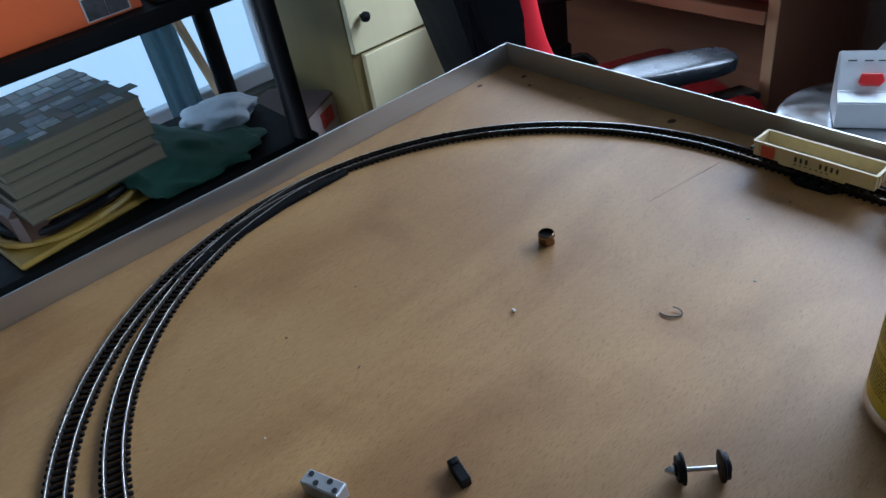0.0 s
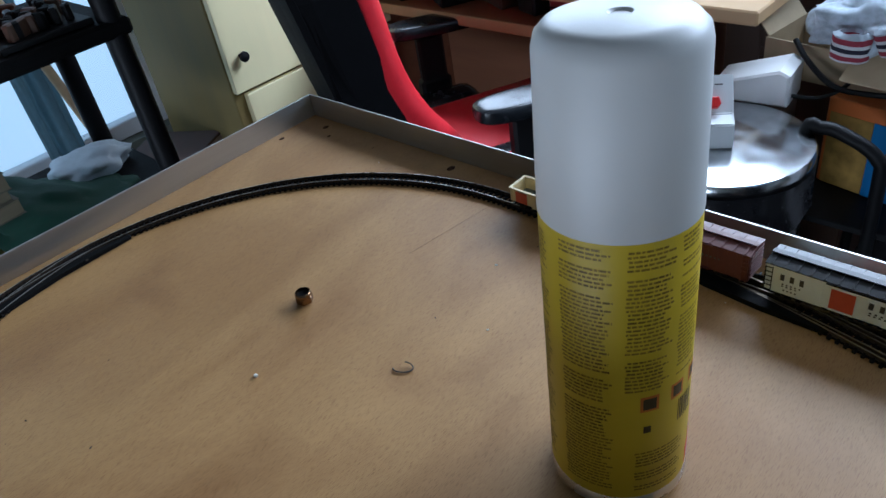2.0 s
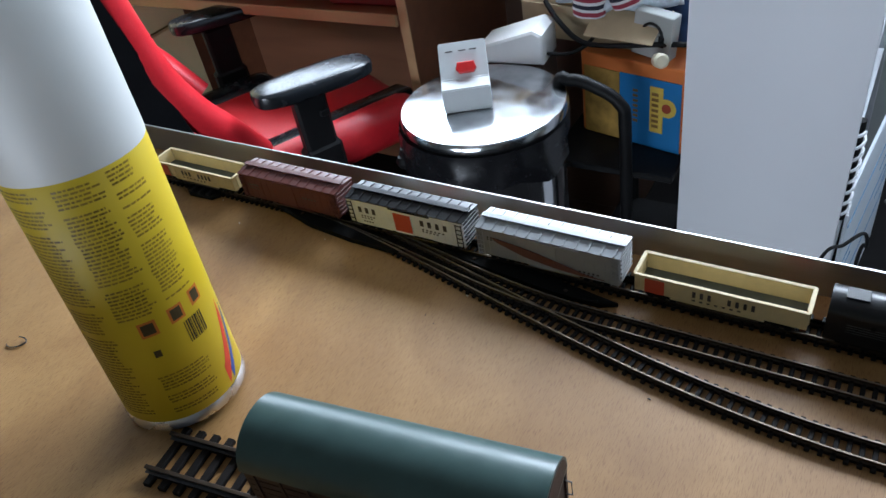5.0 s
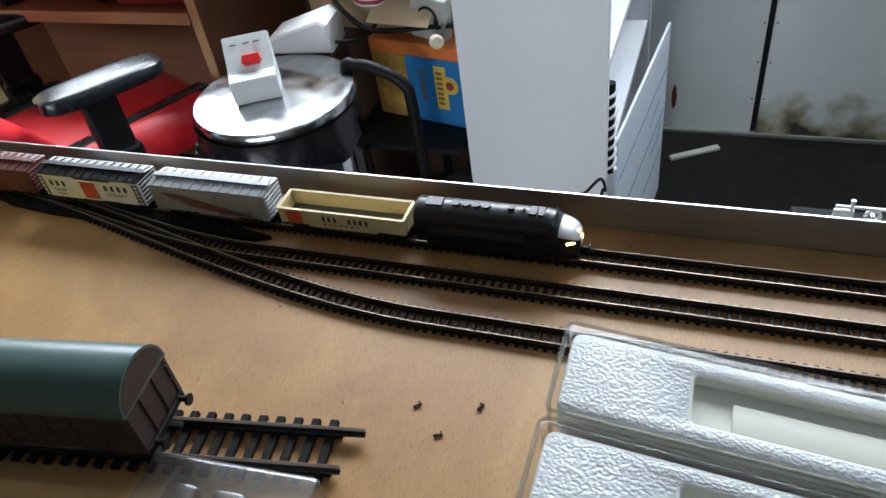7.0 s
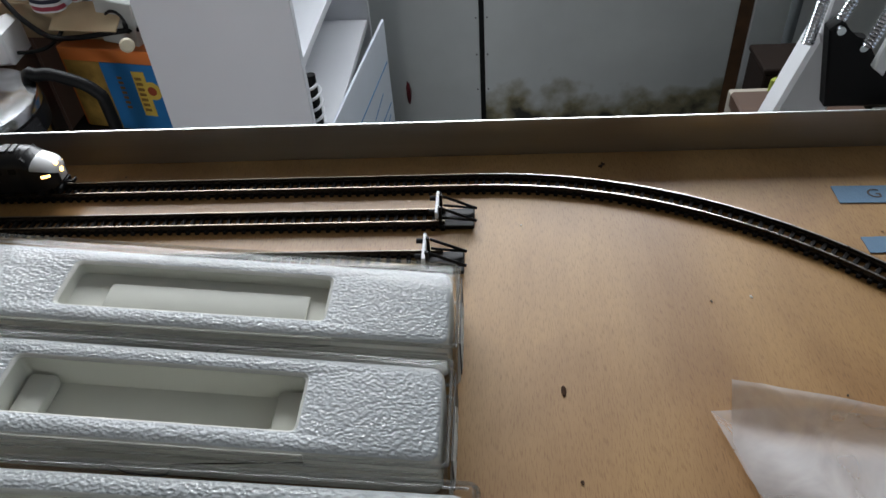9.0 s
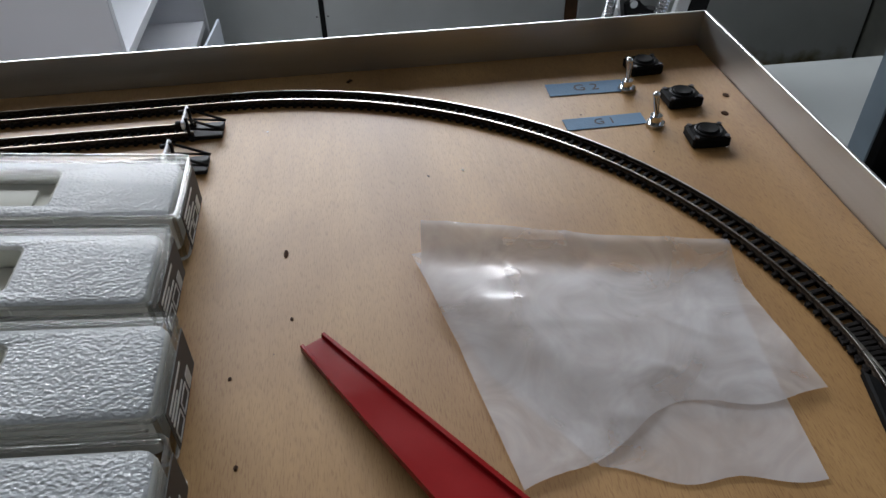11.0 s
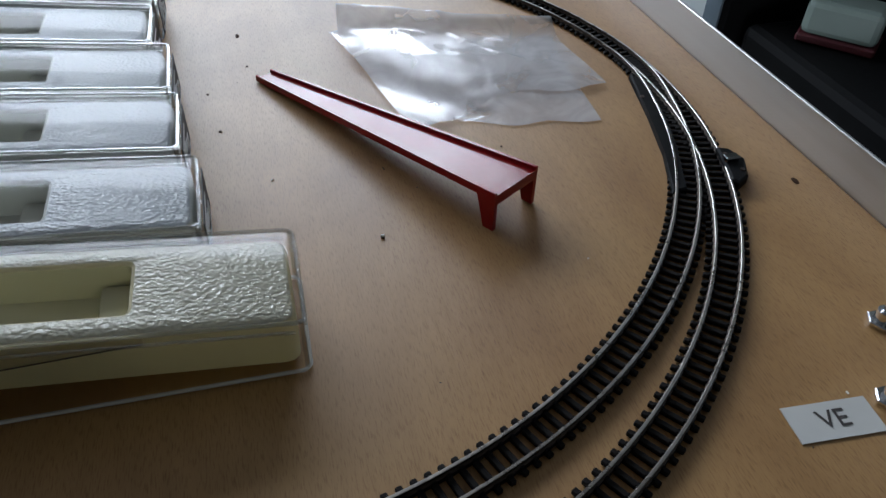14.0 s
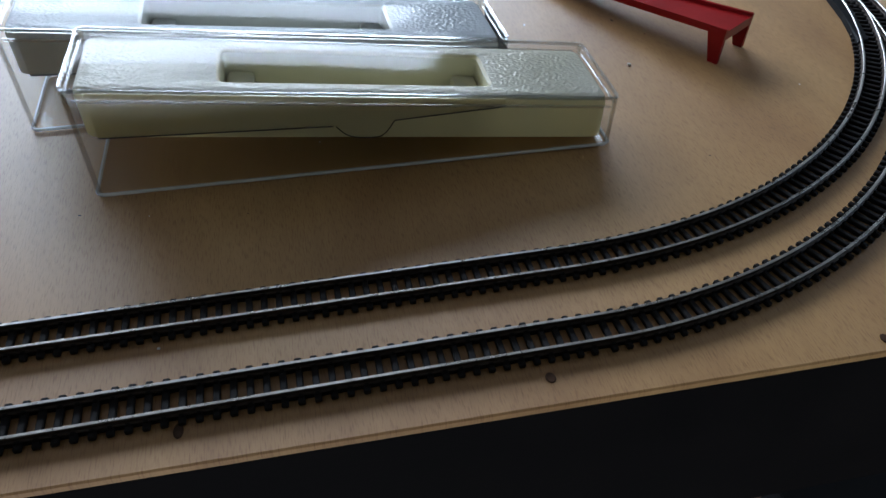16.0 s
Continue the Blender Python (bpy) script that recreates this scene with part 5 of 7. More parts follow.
def film_bag():
    """A clear bag lying flat, its upper sheet drawn up along a slack fold, its lower sheet shifted."""
    m = bpy.data.materials.new("clear_plastic_film")
    m.use_nodes = True
    n, l = m.node_tree.nodes, m.node_tree.links
    n.remove(n["Principled BSDF"])
    df, gl, tr = n.new("ShaderNodeBsdfDiffuse"), n.new("ShaderNodeBsdfGlossy"), n.new("ShaderNodeBsdfTransparent")
    df.inputs[0].default_value = (0.97, 0.96, 0.97, 1)
    tr.inputs[0].default_value = (0.99, 0.99, 0.99, 1)
    gl.inputs["Roughness"].default_value = 0.20
    tc = n.new("ShaderNodeTexCoord")
    ns = n.new("ShaderNodeTexNoise")
    ns.inputs["Scale"].default_value, ns.inputs["Detail"].default_value, ns.inputs["Distortion"].default_value = 70, 5, 0.6
    l.new(tc.outputs["Object"], ns.inputs[0])
    bu = n.new("ShaderNodeBump")
    bu.inputs["Strength"].default_value, bu.inputs["Distance"].default_value = 0.30, 0.002
    l.new(ns.outputs[0], bu.inputs["Height"])
    l.new(bu.outputs[0], gl.inputs["Normal"])
    # milkier where the film is crumpled
    cl, cr_ = n.new("ShaderNodeTexNoise"), n.new("ShaderNodeMapRange")
    cl.inputs["Scale"].default_value, cl.inputs["Detail"].default_value, cl.inputs["Distortion"].default_value = 34, 4, 1.2
    cr_.inputs[1].default_value, cr_.inputs[2].default_value = 0.32, 0.68
    cr_.inputs[3].default_value, cr_.inputs[4].default_value = 0.22, 0.44
    l.new(tc.outputs["Object"], cl.inputs[0])
    l.new(cl.outputs[0], cr_.inputs[0])
    milk, top, lw = n.new("ShaderNodeMixShader"), n.new("ShaderNodeMixShader"), n.new("ShaderNodeLayerWeight")
    l.new(cr_.outputs[0], milk.inputs[0])
    l.new(tr.outputs[0], milk.inputs[1])
    l.new(df.outputs[0], milk.inputs[2])
    lw.inputs[0].default_value = 0.5
    pw, ma = n.new("ShaderNodeMath"), n.new("ShaderNodeMath")
    pw.operation, ma.operation = "POWER", "MULTIPLY_ADD"
    pw.inputs[1].default_value, ma.inputs[1].default_value, ma.inputs[2].default_value = 4, 0.9, 0.06
    l.new(lw.outputs["Facing"], pw.inputs[0])
    l.new(pw.outputs[0], ma.inputs[0])
    l.new(ma.outputs[0], top.inputs[0])
    l.new(milk.outputs[0], top.inputs[1])
    l.new(gl.outputs[0], top.inputs[2])
    l.new(top.outputs[0], n["Material Output"].inputs[0])
    ob = thing("plastic_film_bag", "crumpled clear plastic film bag lying on the board", "plastic bag")
    P, Q = Vector((1.030, -0.172)), Vector((1.088, -0.250))
    along = (Q - P).normalized()
    side = Vector((-along.y, along.x))
    if side.y < 0:
        side = -side

    def sheet(name, left, right, head, reach, foot, lift, amp, seed, wave):
        """A four-sided sheet; left and right edges are broken lines from the head edge to the foot edge."""
        bm = bmesh.new()
        nu, nv = 60, 54

        def on(line_, v):
            k = min(len(line_) - 2, int(v * (len(line_) - 1)))
            f = v * (len(line_) - 1) - k
            return Vector(line_[k]).lerp(Vector(line_[k + 1]), f)
        grid = []
        for i in range(nu + 1):
            row = []
            for j in range(nv + 1):
                u, v = i / nu, j / nv
                p = on(left, v).lerp(on(right, v), u)
                p.y += wave * v ** 6 * math.sin(u * 9.5 + seed) * math.sin(math.pi * u) + foot * v ** 4 * 4 * u * (1 - u)
                d = (p - P).dot(side)
                h = 0.0075 * math.exp(-(d / (0.042 if d > 0 else 0.012)) ** 2) * min(1, max(0.15, (1.06 - v) * 2.4))
                z = amp * (noise.noise((p.x * 26 + seed, p.y * 34, 1.0)) + 0.5 * noise.noise((p.x * 70, p.y * 90 + seed, 4.0)))
                crease = 1 - abs(noise.noise((p.x * 30 + p.y * 26 + seed, p.y * 14 - p.x * 8, 2.0)))
                z += 0.7 * amp * crease ** 20
                edge = head * math.exp(-(v / reach) ** 2) * (1 if reach > 0.1 else min(1, 4 * u)) * (1 - 0.25 * u)
                row.append(bm.verts.new((p.x, p.y, B + lift + max(0.0, (h if amp > 0.0008 else 0.25 * h) + z * (0.4 + 0.6 * math.sin(math.pi * u))) + edge)))
            grid.append(row)
        for i in range(nu):
            for j in range(nv):
                bm.faces.new((grid[i][j], grid[i + 1][j], grid[i + 1][j + 1], grid[i][j + 1]))
        part(name, bm, m, ob, smooth=True)

    sheet("upper_sheet", [(1.0265, -0.1570), (1.0245, -0.1740), (1.0330, -0.2060), (1.0430, -0.2610)], [(1.1385, -0.1740), (1.1375, -0.1940), (1.1400, -0.2170), (1.1425, -0.2400)], 0.0082, 0.15, 0.0060, 0.0014, 0.0011, 3, 0.0050)
    sheet("lower_sheet", [(1.0222, -0.1585), (1.0280, -0.1820), (1.0420, -0.2200), (1.0660, -0.2560)], [(1.1385, -0.1740), (1.1330, -0.2000), (1.1290, -0.2350), (1.1270, -0.2690)], 0.0080, 0.05, -0.0030, 0.0004, 0.0005, 8, 0.0022)
    return ob


film_bag()


def nut():
    M_BRASS = mat("dull_brass", (0.27, 0.17, 0.095), 0.16, 1.0, grain=300, vary=0.12)
    ob = thing("brass_nut", "small brass threaded bush nut standing on the board", "nut", pose(0.2020, -0.1730, B, 0, 0, 12) @ Matrix.Diagonal((1.0, 1.0, 0.82, 1)))
    bm = bmesh.new()
    r = 0.0055
    lo = [bm.verts.new((r * math.cos(a), r * math.sin(a), 0.0002)) for a in (radians(60 * i) for i in range(6))]
    hi = [bm.verts.new((r * math.cos(a), r * math.sin(a), 0.0058)) for a in (radians(60 * i) for i in range(6))]
    for i in range(6):
        bm.faces.new((lo[i], lo[(i + 1) % 6], hi[(i + 1) % 6], hi[i]))
    bm.faces.new(lo[::-1])
    bm.faces.new(hi)
    bmesh.ops.bevel(bm, geom=list(bm.edges), offset=0.0005, segments=1, affect="EDGES")
    part("hexagon", bm, M_BRASS, ob)
    part("collar", lathe_bm([(0.0050, 0.0056), (0.0051, 0.0062), (0.0049, 0.0084), (0.0044, 0.0090), (0.0040, 0.0090), (0.0038, 0.0066)], 24), M_BRASS, ob, smooth=True)
    part("bore", lathe_bm([(0.0039, 0.0072), (0.0036, 0.0064), (0.0001, 0.0062)], 24), M_PLATE, ob, "dark threaded bore", smooth=True)
    return ob


nut()


def wire_clip():
    ob = thing("wire_clip", "tiny bent dark wire clip lying on the board", "wire", pose(0.292, -0.179, B, 0, 0, 30))
    pts = [(0.0055 * math.cos(a), 0.0032 * math.sin(a), 0.0006 + 0.0018 * max(0, math.sin(a / 2))) for a in (radians(d) for d in range(-170, 95, 15))]
    part("wire", tube_bm(pts, 0.00038, 6), M_AXLE, ob)


wire_clip()


def ho_wheels():
    ob = thing("loose_wheelset", "loose black wheelset with a bright steel axle on the board", "wheelset", pose(0.3570, -0.2520, B, 0, 0, 47))
    part("axle", cyl_bm((-0.0115, 0, 0.0058), (0.0115, 0, 0.0058), 0.0010, n=12), M_STEEL, ob, "bright steel axle")
    for s in (-1, 1):
        bm = lathe_bm([(0.0012, -0.0014), (0.0050, -0.0014), (0.0066, -0.0010), (0.0066, -0.0002), (0.0056, 0.0002), (0.0054, 0.0018), (0.0030, 0.0018), (0.0026, 0.0028), (0.0012, 0.0028)], 28)
        bmesh.ops.transform(bm, matrix=Matrix.Translation((s * 0.0082, 0, 0.0066)) @ Matrix.Rotation(radians(90 * s), 4, "Y"), verts=bm.verts)
        part("wheel", bm, M_BLACK, ob, smooth=True)
    bm = lathe_bm([(0.0010, 0.0), (0.0020, 0.0), (0.0020, 0.0012), (0.0006, 0.0036)], 16)
    bmesh.ops.transform(bm, matrix=Matrix.Translation((-0.0110, 0, 0.0060)) @ Matrix.Rotation(radians(-90), 4, "Y"), verts=bm.verts)
    part("axle_point", bm, M_STEEL, ob)


ho_wheels()


def small_bits():
    ob = thing("black_block", "small black plastic coupling block on the board", "plastic part", pose(0.284, -0.3185, B, 0, 0, -14))
    bm = box_bm((0, 0, 0.0028), (0.0135, 0.0050, 0.0052), 0.0005)
    add_box(bm, (-0.0040, 0, 0.0058), (0.0030, 0.0030, 0.0016), 0.0003)
    part("block", bm, M_BLACK, ob)
    ob = thing("metal_bracket", "pale zinc bracket with screw holes lying on the board", "bracket", pose(0.2480, -0.3640, B, 0, 0, 20))
    M_ZINC = mat("dull_zinc", (0.62, 0.63, 0.64), 0.4, 0.8, grain=200, vary=0.08)
    bm = box_bm((0, 0, 0.0045), (0.020, 0.0075, 0.0085), 0.0006)
    part("body", bm, M_ZINC, ob)
    bm = bmesh.new()
    for x, y in ((-0.007, 0.0015), (-0.0025, -0.0015), (0.003, 0.0015), (0.0075, -0.0015)):
        add_cyl(bm, (x, y, 0.0086), (x, y, 0.0091), 0.0013, n=12)
    part("rivet", bm, M_AXLE, ob)
    # crumbs and specks of dirt, not to be counted
    rnd = random.Random(11)
    bm = bmesh.new()
    for i in range(70):
        x, y = rnd.uniform(0.05, 1.17), rnd.uniform(-0.48, -0.01)
        s = rnd.uniform(0.0002, 0.0006)
        add_box(bm, (x, y, B + 0.0003), (s * rnd.uniform(0.8, 3.0), s, s * 0.6), 0, Matrix.Rotation(rnd.uniform(0, 3.1), 4, "Z"))
    tagged(part("crumbs", bm, mat("dark_crumbs", (0.06, 0.045, 0.03), 0.8, bump=0)), "scattered dark crumbs and splinters on the board", "crumbs", kind="stuff")
    bm = bmesh.new()
    for i in range(40):
        x, y = rnd.uniform(0.05, 1.17), rnd.uniform(-0.48, -0.01)
        s = rnd.uniform(0.0003, 0.0008)
        add_box(bm, (x, y, B + 0.0003), (s * rnd.uniform(0.8, 2.0), s, s * 0.6), 0, Matrix.Rotation(rnd.uniform(0, 3.1), 4, "Z"))
    for x, y, s in ((0.229, -0.229, 0.0022), (1.017, -0.3255, 0.0014)):
        add_box(bm, (x, y, B + s * 0.4), (s, s * 0.8, s * 0.7), s * 0.15)
    tagged(part("pale_crumbs", bm, mat("pale_crumbs", (0.72, 0.68, 0.6), 0.7, bump=0)), "scattered pale chips and dust on the board", "crumbs", kind="stuff")
    for x, y, r in ((0.707, -0.140, 20), (0.720, -0.123, 60), (0.694, -0.128, 40), (1.004, -0.0125, 35)):
        o = thing("twig_bit", "tiny dark broken bit of plastic on the board", "debris", pose(x, y, B, 0, 0, r) @ Matrix.Diagonal((0.7, 0.7, 0.7, 1)), group="broken bits")
        bm = bmesh.new()
        add_box(bm, (0, 0, 0.0009), (0.0055, 0.0013, 0.0012), 0.0003)
        add_box(bm, (0.0018, 0.0010, 0.0008), (0.0011, 0.0030, 0.0010), 0.0002)
        add_box(bm, (-0.0016, -0.0007, 0.0007), (0.0009, 0.0024, 0.0009), 0.0002)
        part("bit", bm, M_KNOT, o)


small_bits()


def toggle_switch(x, y, lean):
    ob = thing("toggle_switch", "chrome toggle switch mounted through the board", "switch", pose(x, y, B), group="toggle switches")
    part("nut", lathe_bm([(0.0048, 0.0002), (0.0048, 0.0014), (0.0044, 0.0018), (0.0030, 0.0018)], 6), M_STEEL, ob)
    part("bush", cyl_bm((0, 0, 0.001), (0, 0, 0.0054), 0.0028, n=18), M_STEEL, ob)
    bm = bmesh.new()
    add_cyl(bm, (0, 0, 0.0052), (0.0006 * lean, 0.0026, 0.0140), 0.0011, 0.0017, n=12)
    bmesh.ops.create_uvsphere(bm, u_segments=12, v_segments=8, radius=0.0019, matrix=Matrix.Translation((0.0006 * lean, 0.0027, 0.0145)))
    part("lever", bm, M_STEEL, ob, smooth=True)


def push_button(x, y, turn):
    ob = thing("push_button", "square black push button fixed on the board", "button", pose(x, y, B, 0, 0, turn), group="push buttons")
    bm = box_bm((0, 0, 0.0028), (0.0175, 0.0140, 0.0054), 0.0010)
    part("housing", bm, M_PLATE, ob)
    part("collar", lathe_bm([(0.0062, 0.0050), (0.0062, 0.0062), (0.0056, 0.0066), (0.0052, 0.0062), (0.0052, 0.0050)], 24), M_BLACK, ob, "raised ring", smooth=True)
    part("plunger", lathe_bm([(0.0048, 0.0050), (0.0048, 0.0066), (0.0042, 0.0072), (0.0030, 0.0070), (0.0001, 0.0068)], 24), M_PLATE, ob, smooth=True)
    for sx in (-1, 1):
        for sy in (-1, 1):
            part("screw", cyl_bm((sx * 0.0070, sy * 0.0052, 0.0050), (sx * 0.0070, sy * 0.0052, 0.0059), 0.0012, n=10), M_AXLE, ob)


toggle_switch(1.1440, -0.0440, 1)
toggle_switch(1.1460, -0.0800, -1)
toggle_switch(1.1640, -0.4040, 2)
toggle_switch(1.1450, -0.4310, 0)
push_button(1.1590, -0.0250, 4)
push_button(1.1660, -0.0610, 2)
push_button(1.1640, -0.0970, -3)

M_TAPE = mat("blue_masking_tape", (0.10, 0.19, 0.29), 0.7, grain=200, vary=0.08, bump=0.1, bump_scale=800)
M_PAPER = mat("white_paper_label", (0.55, 0.54, 0.50), 0.8, grain=100, vary=0.04)


def tape(name, label, x, y, w, h, turn, material, words):
    ob = thing(name, label, "label", pose(x, y, B, 0, 0, turn))
    part("strip", box_bm((0, 0, 0.0003), (w, h, 0.0003)), material, ob)
    if words:
        cu = bpy.data.curves.new("writing", "FONT")
        cu.body, cu.size, cu.align_x, cu.align_y, cu.extrude = words, h * 0.70, "CENTER", "CENTER", 0.00005
        tmp = new("writing", cu)
        me = bpy.data.meshes.new_from_object(tmp.evaluated_get(bpy.context.evaluated_depsgraph_get()))
        bpy.data.objects.remove(tmp)
        me.materials.clear()
        me.materials.append(M_LETTER)
        o = new("writing", me)
        o.parent = ob
        o.location = (0, 0, 0.0006)
    return ob


tape("tape_label", "strip of blue tape with handwritten letters", 1.1240, -0.0395, 0.040, 0.0125, -1, M_TAPE, "G 2")
tape("tape_label", "strip of blue tape with handwritten letters", 1.1235, -0.0735, 0.039, 0.0100, 1, M_TAPE, "G 1")
tape("paper_label", "white paper label with handwritten letters", 1.1245, -0.4330, 0.0265, 0.0120, -4, M_PAPER, "VE")

# ---- things round the board ----


def bookcase():
    ob = thing("white_bookcase", "tall white laminate bookcase seen from its plain side", "bookcase", Matrix.Translation((0, 0, 0)))
    x0, x1, y0, y1, h = 0.380, 0.636, 0.80, 1.52, 1.12
    part("side_panel", box_bm(((x0 + x1) / 2, y0 + 0.009, h / 2), (x1 - x0, 0.018, h), 0.001), M_WHITE, ob)
    part("side_panel", box_bm(((x0 + x1) / 2, y1 - 0.009, h / 2), (x1 - x0, 0.018, h), 0.001), M_WHITE, ob)
    part("back_panel", box_bm((x0 + 0.004, (y0 + y1) / 2, h / 2), (0.006, y1 - y0 - 0.038, h - 0.01)), M_WHITE, ob)
    for z in (0.06, 0.40, 0.62, 0.88, h - 0.009):
        part("shelf", box_bm(((x0 + x1) / 2, (y0 + y1) / 2, z), (x1 - x0 - 0.012, y1 - y0 - 0.038, 0.018), 0.001), M_WHITE, ob)
    part("plinth", box_bm((x1 - 0.020, (y0 + y1) / 2, 0.025), (0.016, y1 - y0 - 0.04, 0.05)), M_BLACK, ob)
    ob = thing("wire_spiral", "white plastic spiral binding hanging at the bookcase shelf", "spiral", Matrix.Translation((0.634, 0.845, 0.409)))
    pts = [(0.012 * math.cos(a), 0.020 * math.sin(a), 0.004 + 0.021 * a / (2 * math.pi)) for a in (radians(d) for d in range(0, 360 * 8, 24))]
    part("coil", tube_bm(pts, 0.0028, 6), M_WHITE, ob, smooth=True)
    part("core", cyl_bm((0, 0, 0.0), (0, 0, 0.185), 0.009, n=12), M_BLACK, ob)


bookcase()
lp = thing("cable_loop", "thin black cable loop standing up behind the board rim", "cable", group="cables")
part("cord", tube_bm(curve_pts([(0.600, 0.50, 0.40), (0.632, 0.50, 0.588), (0.655, 0.50, 0.622), (0.672, 0.502, 0.642), (0.678, 0.505, 0.622), (0.672, 0.51, 0.600), (0.668, 0.52, 0.40), (0.63, 0.60, 0.003), (0.62, 0.72, 0.003)], 8), 0.0022, 8), M_BLACK, lp, smooth=True)

M_FOAM = mat("white_foam_board", (0.72, 0.77, 0.84), 0.7, grain=20, vary=0.03, bump=0.05)
M_BLUEPEN = mat("blue_pen_line", (0.06, 0.26, 0.52), 0.7, bump=0)


def foam_sheet():
    ob = thing("foam_board", "white foam board with blue pen lines standing beside the bookcase", "board")
    a, b = Vector((0.645, 0.865)), Vector((0.692, 1.360))
    d = (b - a).normalized()
    m = Matrix.Translation((a.x, a.y, 0)) @ Matrix.Rotation(math.atan2(d.y, d.x), 4, "Z")
    L, H = (b - a).length, 0.468
    bm = box_bm((L / 2, 0, H / 2), (L, 0.006, H), 0.001)
    p = part("sheet", bm, M_FOAM, ob)
    p.matrix_basis = m
    bm = bmesh.new()
    for x, z, l, t in ((L / 2, 0.365, L * 0.94, 0), (L / 2 + 0.02, 0.255, L * 0.84, 0), (L / 2, 0.140, L * 0.90, 0), (0.36, 0.310, 0.10, -9), (0.40, 0.205, 0.11, 5), (0.43, 0.225, 0.06, -12), (0.10, 0.22, 0.08, 3)):
        add_box(bm, (x, -0.0033, z), (l, 0.0006, 0.004), 0, Matrix.Rotation(radians(t), 4, "Y"))
    p = part("pen_line", bm, M_BLUEPEN, ob, "blue pen lines")
    p.matrix_basis = m


foam_sheet()


def wall_panels():
    """Worn panels on the far wall with a dark joint, stains near the floor and a rusty strip."""
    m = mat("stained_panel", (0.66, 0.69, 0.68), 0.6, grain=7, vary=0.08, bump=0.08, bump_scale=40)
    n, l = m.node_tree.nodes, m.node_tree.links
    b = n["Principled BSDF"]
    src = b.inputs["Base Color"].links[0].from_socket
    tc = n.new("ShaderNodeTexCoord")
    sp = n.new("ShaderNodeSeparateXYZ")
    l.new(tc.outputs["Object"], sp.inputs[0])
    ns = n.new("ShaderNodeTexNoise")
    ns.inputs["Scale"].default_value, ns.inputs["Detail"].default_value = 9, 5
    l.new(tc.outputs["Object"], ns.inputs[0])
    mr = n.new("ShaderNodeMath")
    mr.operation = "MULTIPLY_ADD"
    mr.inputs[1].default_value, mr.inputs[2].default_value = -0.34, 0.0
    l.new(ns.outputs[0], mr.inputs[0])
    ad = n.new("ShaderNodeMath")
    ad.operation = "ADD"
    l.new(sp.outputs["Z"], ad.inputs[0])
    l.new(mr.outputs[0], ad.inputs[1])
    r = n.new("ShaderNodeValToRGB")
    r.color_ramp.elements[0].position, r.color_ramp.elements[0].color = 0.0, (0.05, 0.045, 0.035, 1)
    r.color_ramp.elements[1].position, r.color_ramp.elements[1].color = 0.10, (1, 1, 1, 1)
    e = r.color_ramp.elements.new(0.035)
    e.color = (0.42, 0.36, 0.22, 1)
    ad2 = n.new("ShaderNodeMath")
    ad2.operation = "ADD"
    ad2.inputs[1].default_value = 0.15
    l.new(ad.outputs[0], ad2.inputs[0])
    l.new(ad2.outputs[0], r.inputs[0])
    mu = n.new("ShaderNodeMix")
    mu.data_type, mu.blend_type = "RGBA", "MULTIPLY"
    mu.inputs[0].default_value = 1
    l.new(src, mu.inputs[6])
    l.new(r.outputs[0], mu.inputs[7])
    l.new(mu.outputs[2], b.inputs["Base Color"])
    clean = mat("specked_panel", (0.62, 0.65, 0.64), 0.6, grain=9, vary=0.07, bump=0.08, bump_scale=40)
    ob = thing("wall_panelling", "old white wall panels with a black joint and mouldy lower edge", "wall panel", kind="structure")
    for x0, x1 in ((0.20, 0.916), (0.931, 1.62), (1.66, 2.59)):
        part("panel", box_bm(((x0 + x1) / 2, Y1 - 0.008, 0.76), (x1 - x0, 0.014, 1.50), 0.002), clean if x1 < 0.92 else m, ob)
    part("joint", box_bm((0.9235, Y1 - 0.004, 0.76), (0.0145, 0.006, 1.50)), M_BLACK, ob)
    part("rusty_strip", box_bm((1.640, Y1 - 0.006, 0.76), (0.036, 0.010, 1.50)), mat("rust_brown", (0.13, 0.065, 0.03), 0.8, grain=30, vary=0.4), ob, "rusty brown strip")
    bm = bmesh.new()
    for i in range(12):
        for x in (0.908, 0.939):
            add_cyl(bm, (x, Y1 - 0.015, 0.12 + 0.11 * i), (x, Y1 - 0.018, 0.12 + 0.11 * i), 0.0022, n=8)
    part("rivet", bm, M_AXLE, ob)
    tagged(part("baseboard", box_bm((1.1, Y1 - 0.012, 0.006), (1.9, 0.022, 0.012), 0.002), M_PLASTER), "thin pale strip along the wall's foot", "baseboard", kind="structure")
    part("pipe", cyl_bm((1.75, Y1 - 0.05, 0.0), (1.77, Y1 - 0.05, 1.5), 0.014, n=14), mat("grey_pipe", (0.2, 0.22, 0.23), 0.5), ob, "grey pipe")


wall_panels()
st = thing("wooden_stick", "pale wooden stick lying on the dark floor", "stick", pose(0.775, 1.530, 0.0, 0, 0, 30))
part("stick", box_bm((0, 0, 0.006), (0.145, 0.020, 0.010), 0.002), mat("pale_wood", (0.36, 0.35, 0.32), 0.7), st)
rt = thing("red_rag", "small dark red rag hanging on the wall panel", "rag", pose(0.7025, Y1 - 0.0235, 0.080))
bm = bmesh.new()
bmesh.ops.create_icosphere(bm, subdivisions=3, radius=1.0)
for v in bm.verts:
    k = 1 + 0.25 * noise.noise(v.co * 2.5)
    v.co = Vector((v.co.x * k * 0.0065, v.co.y * 0.0075, (v.co.z + 1) * 0.036 * k))
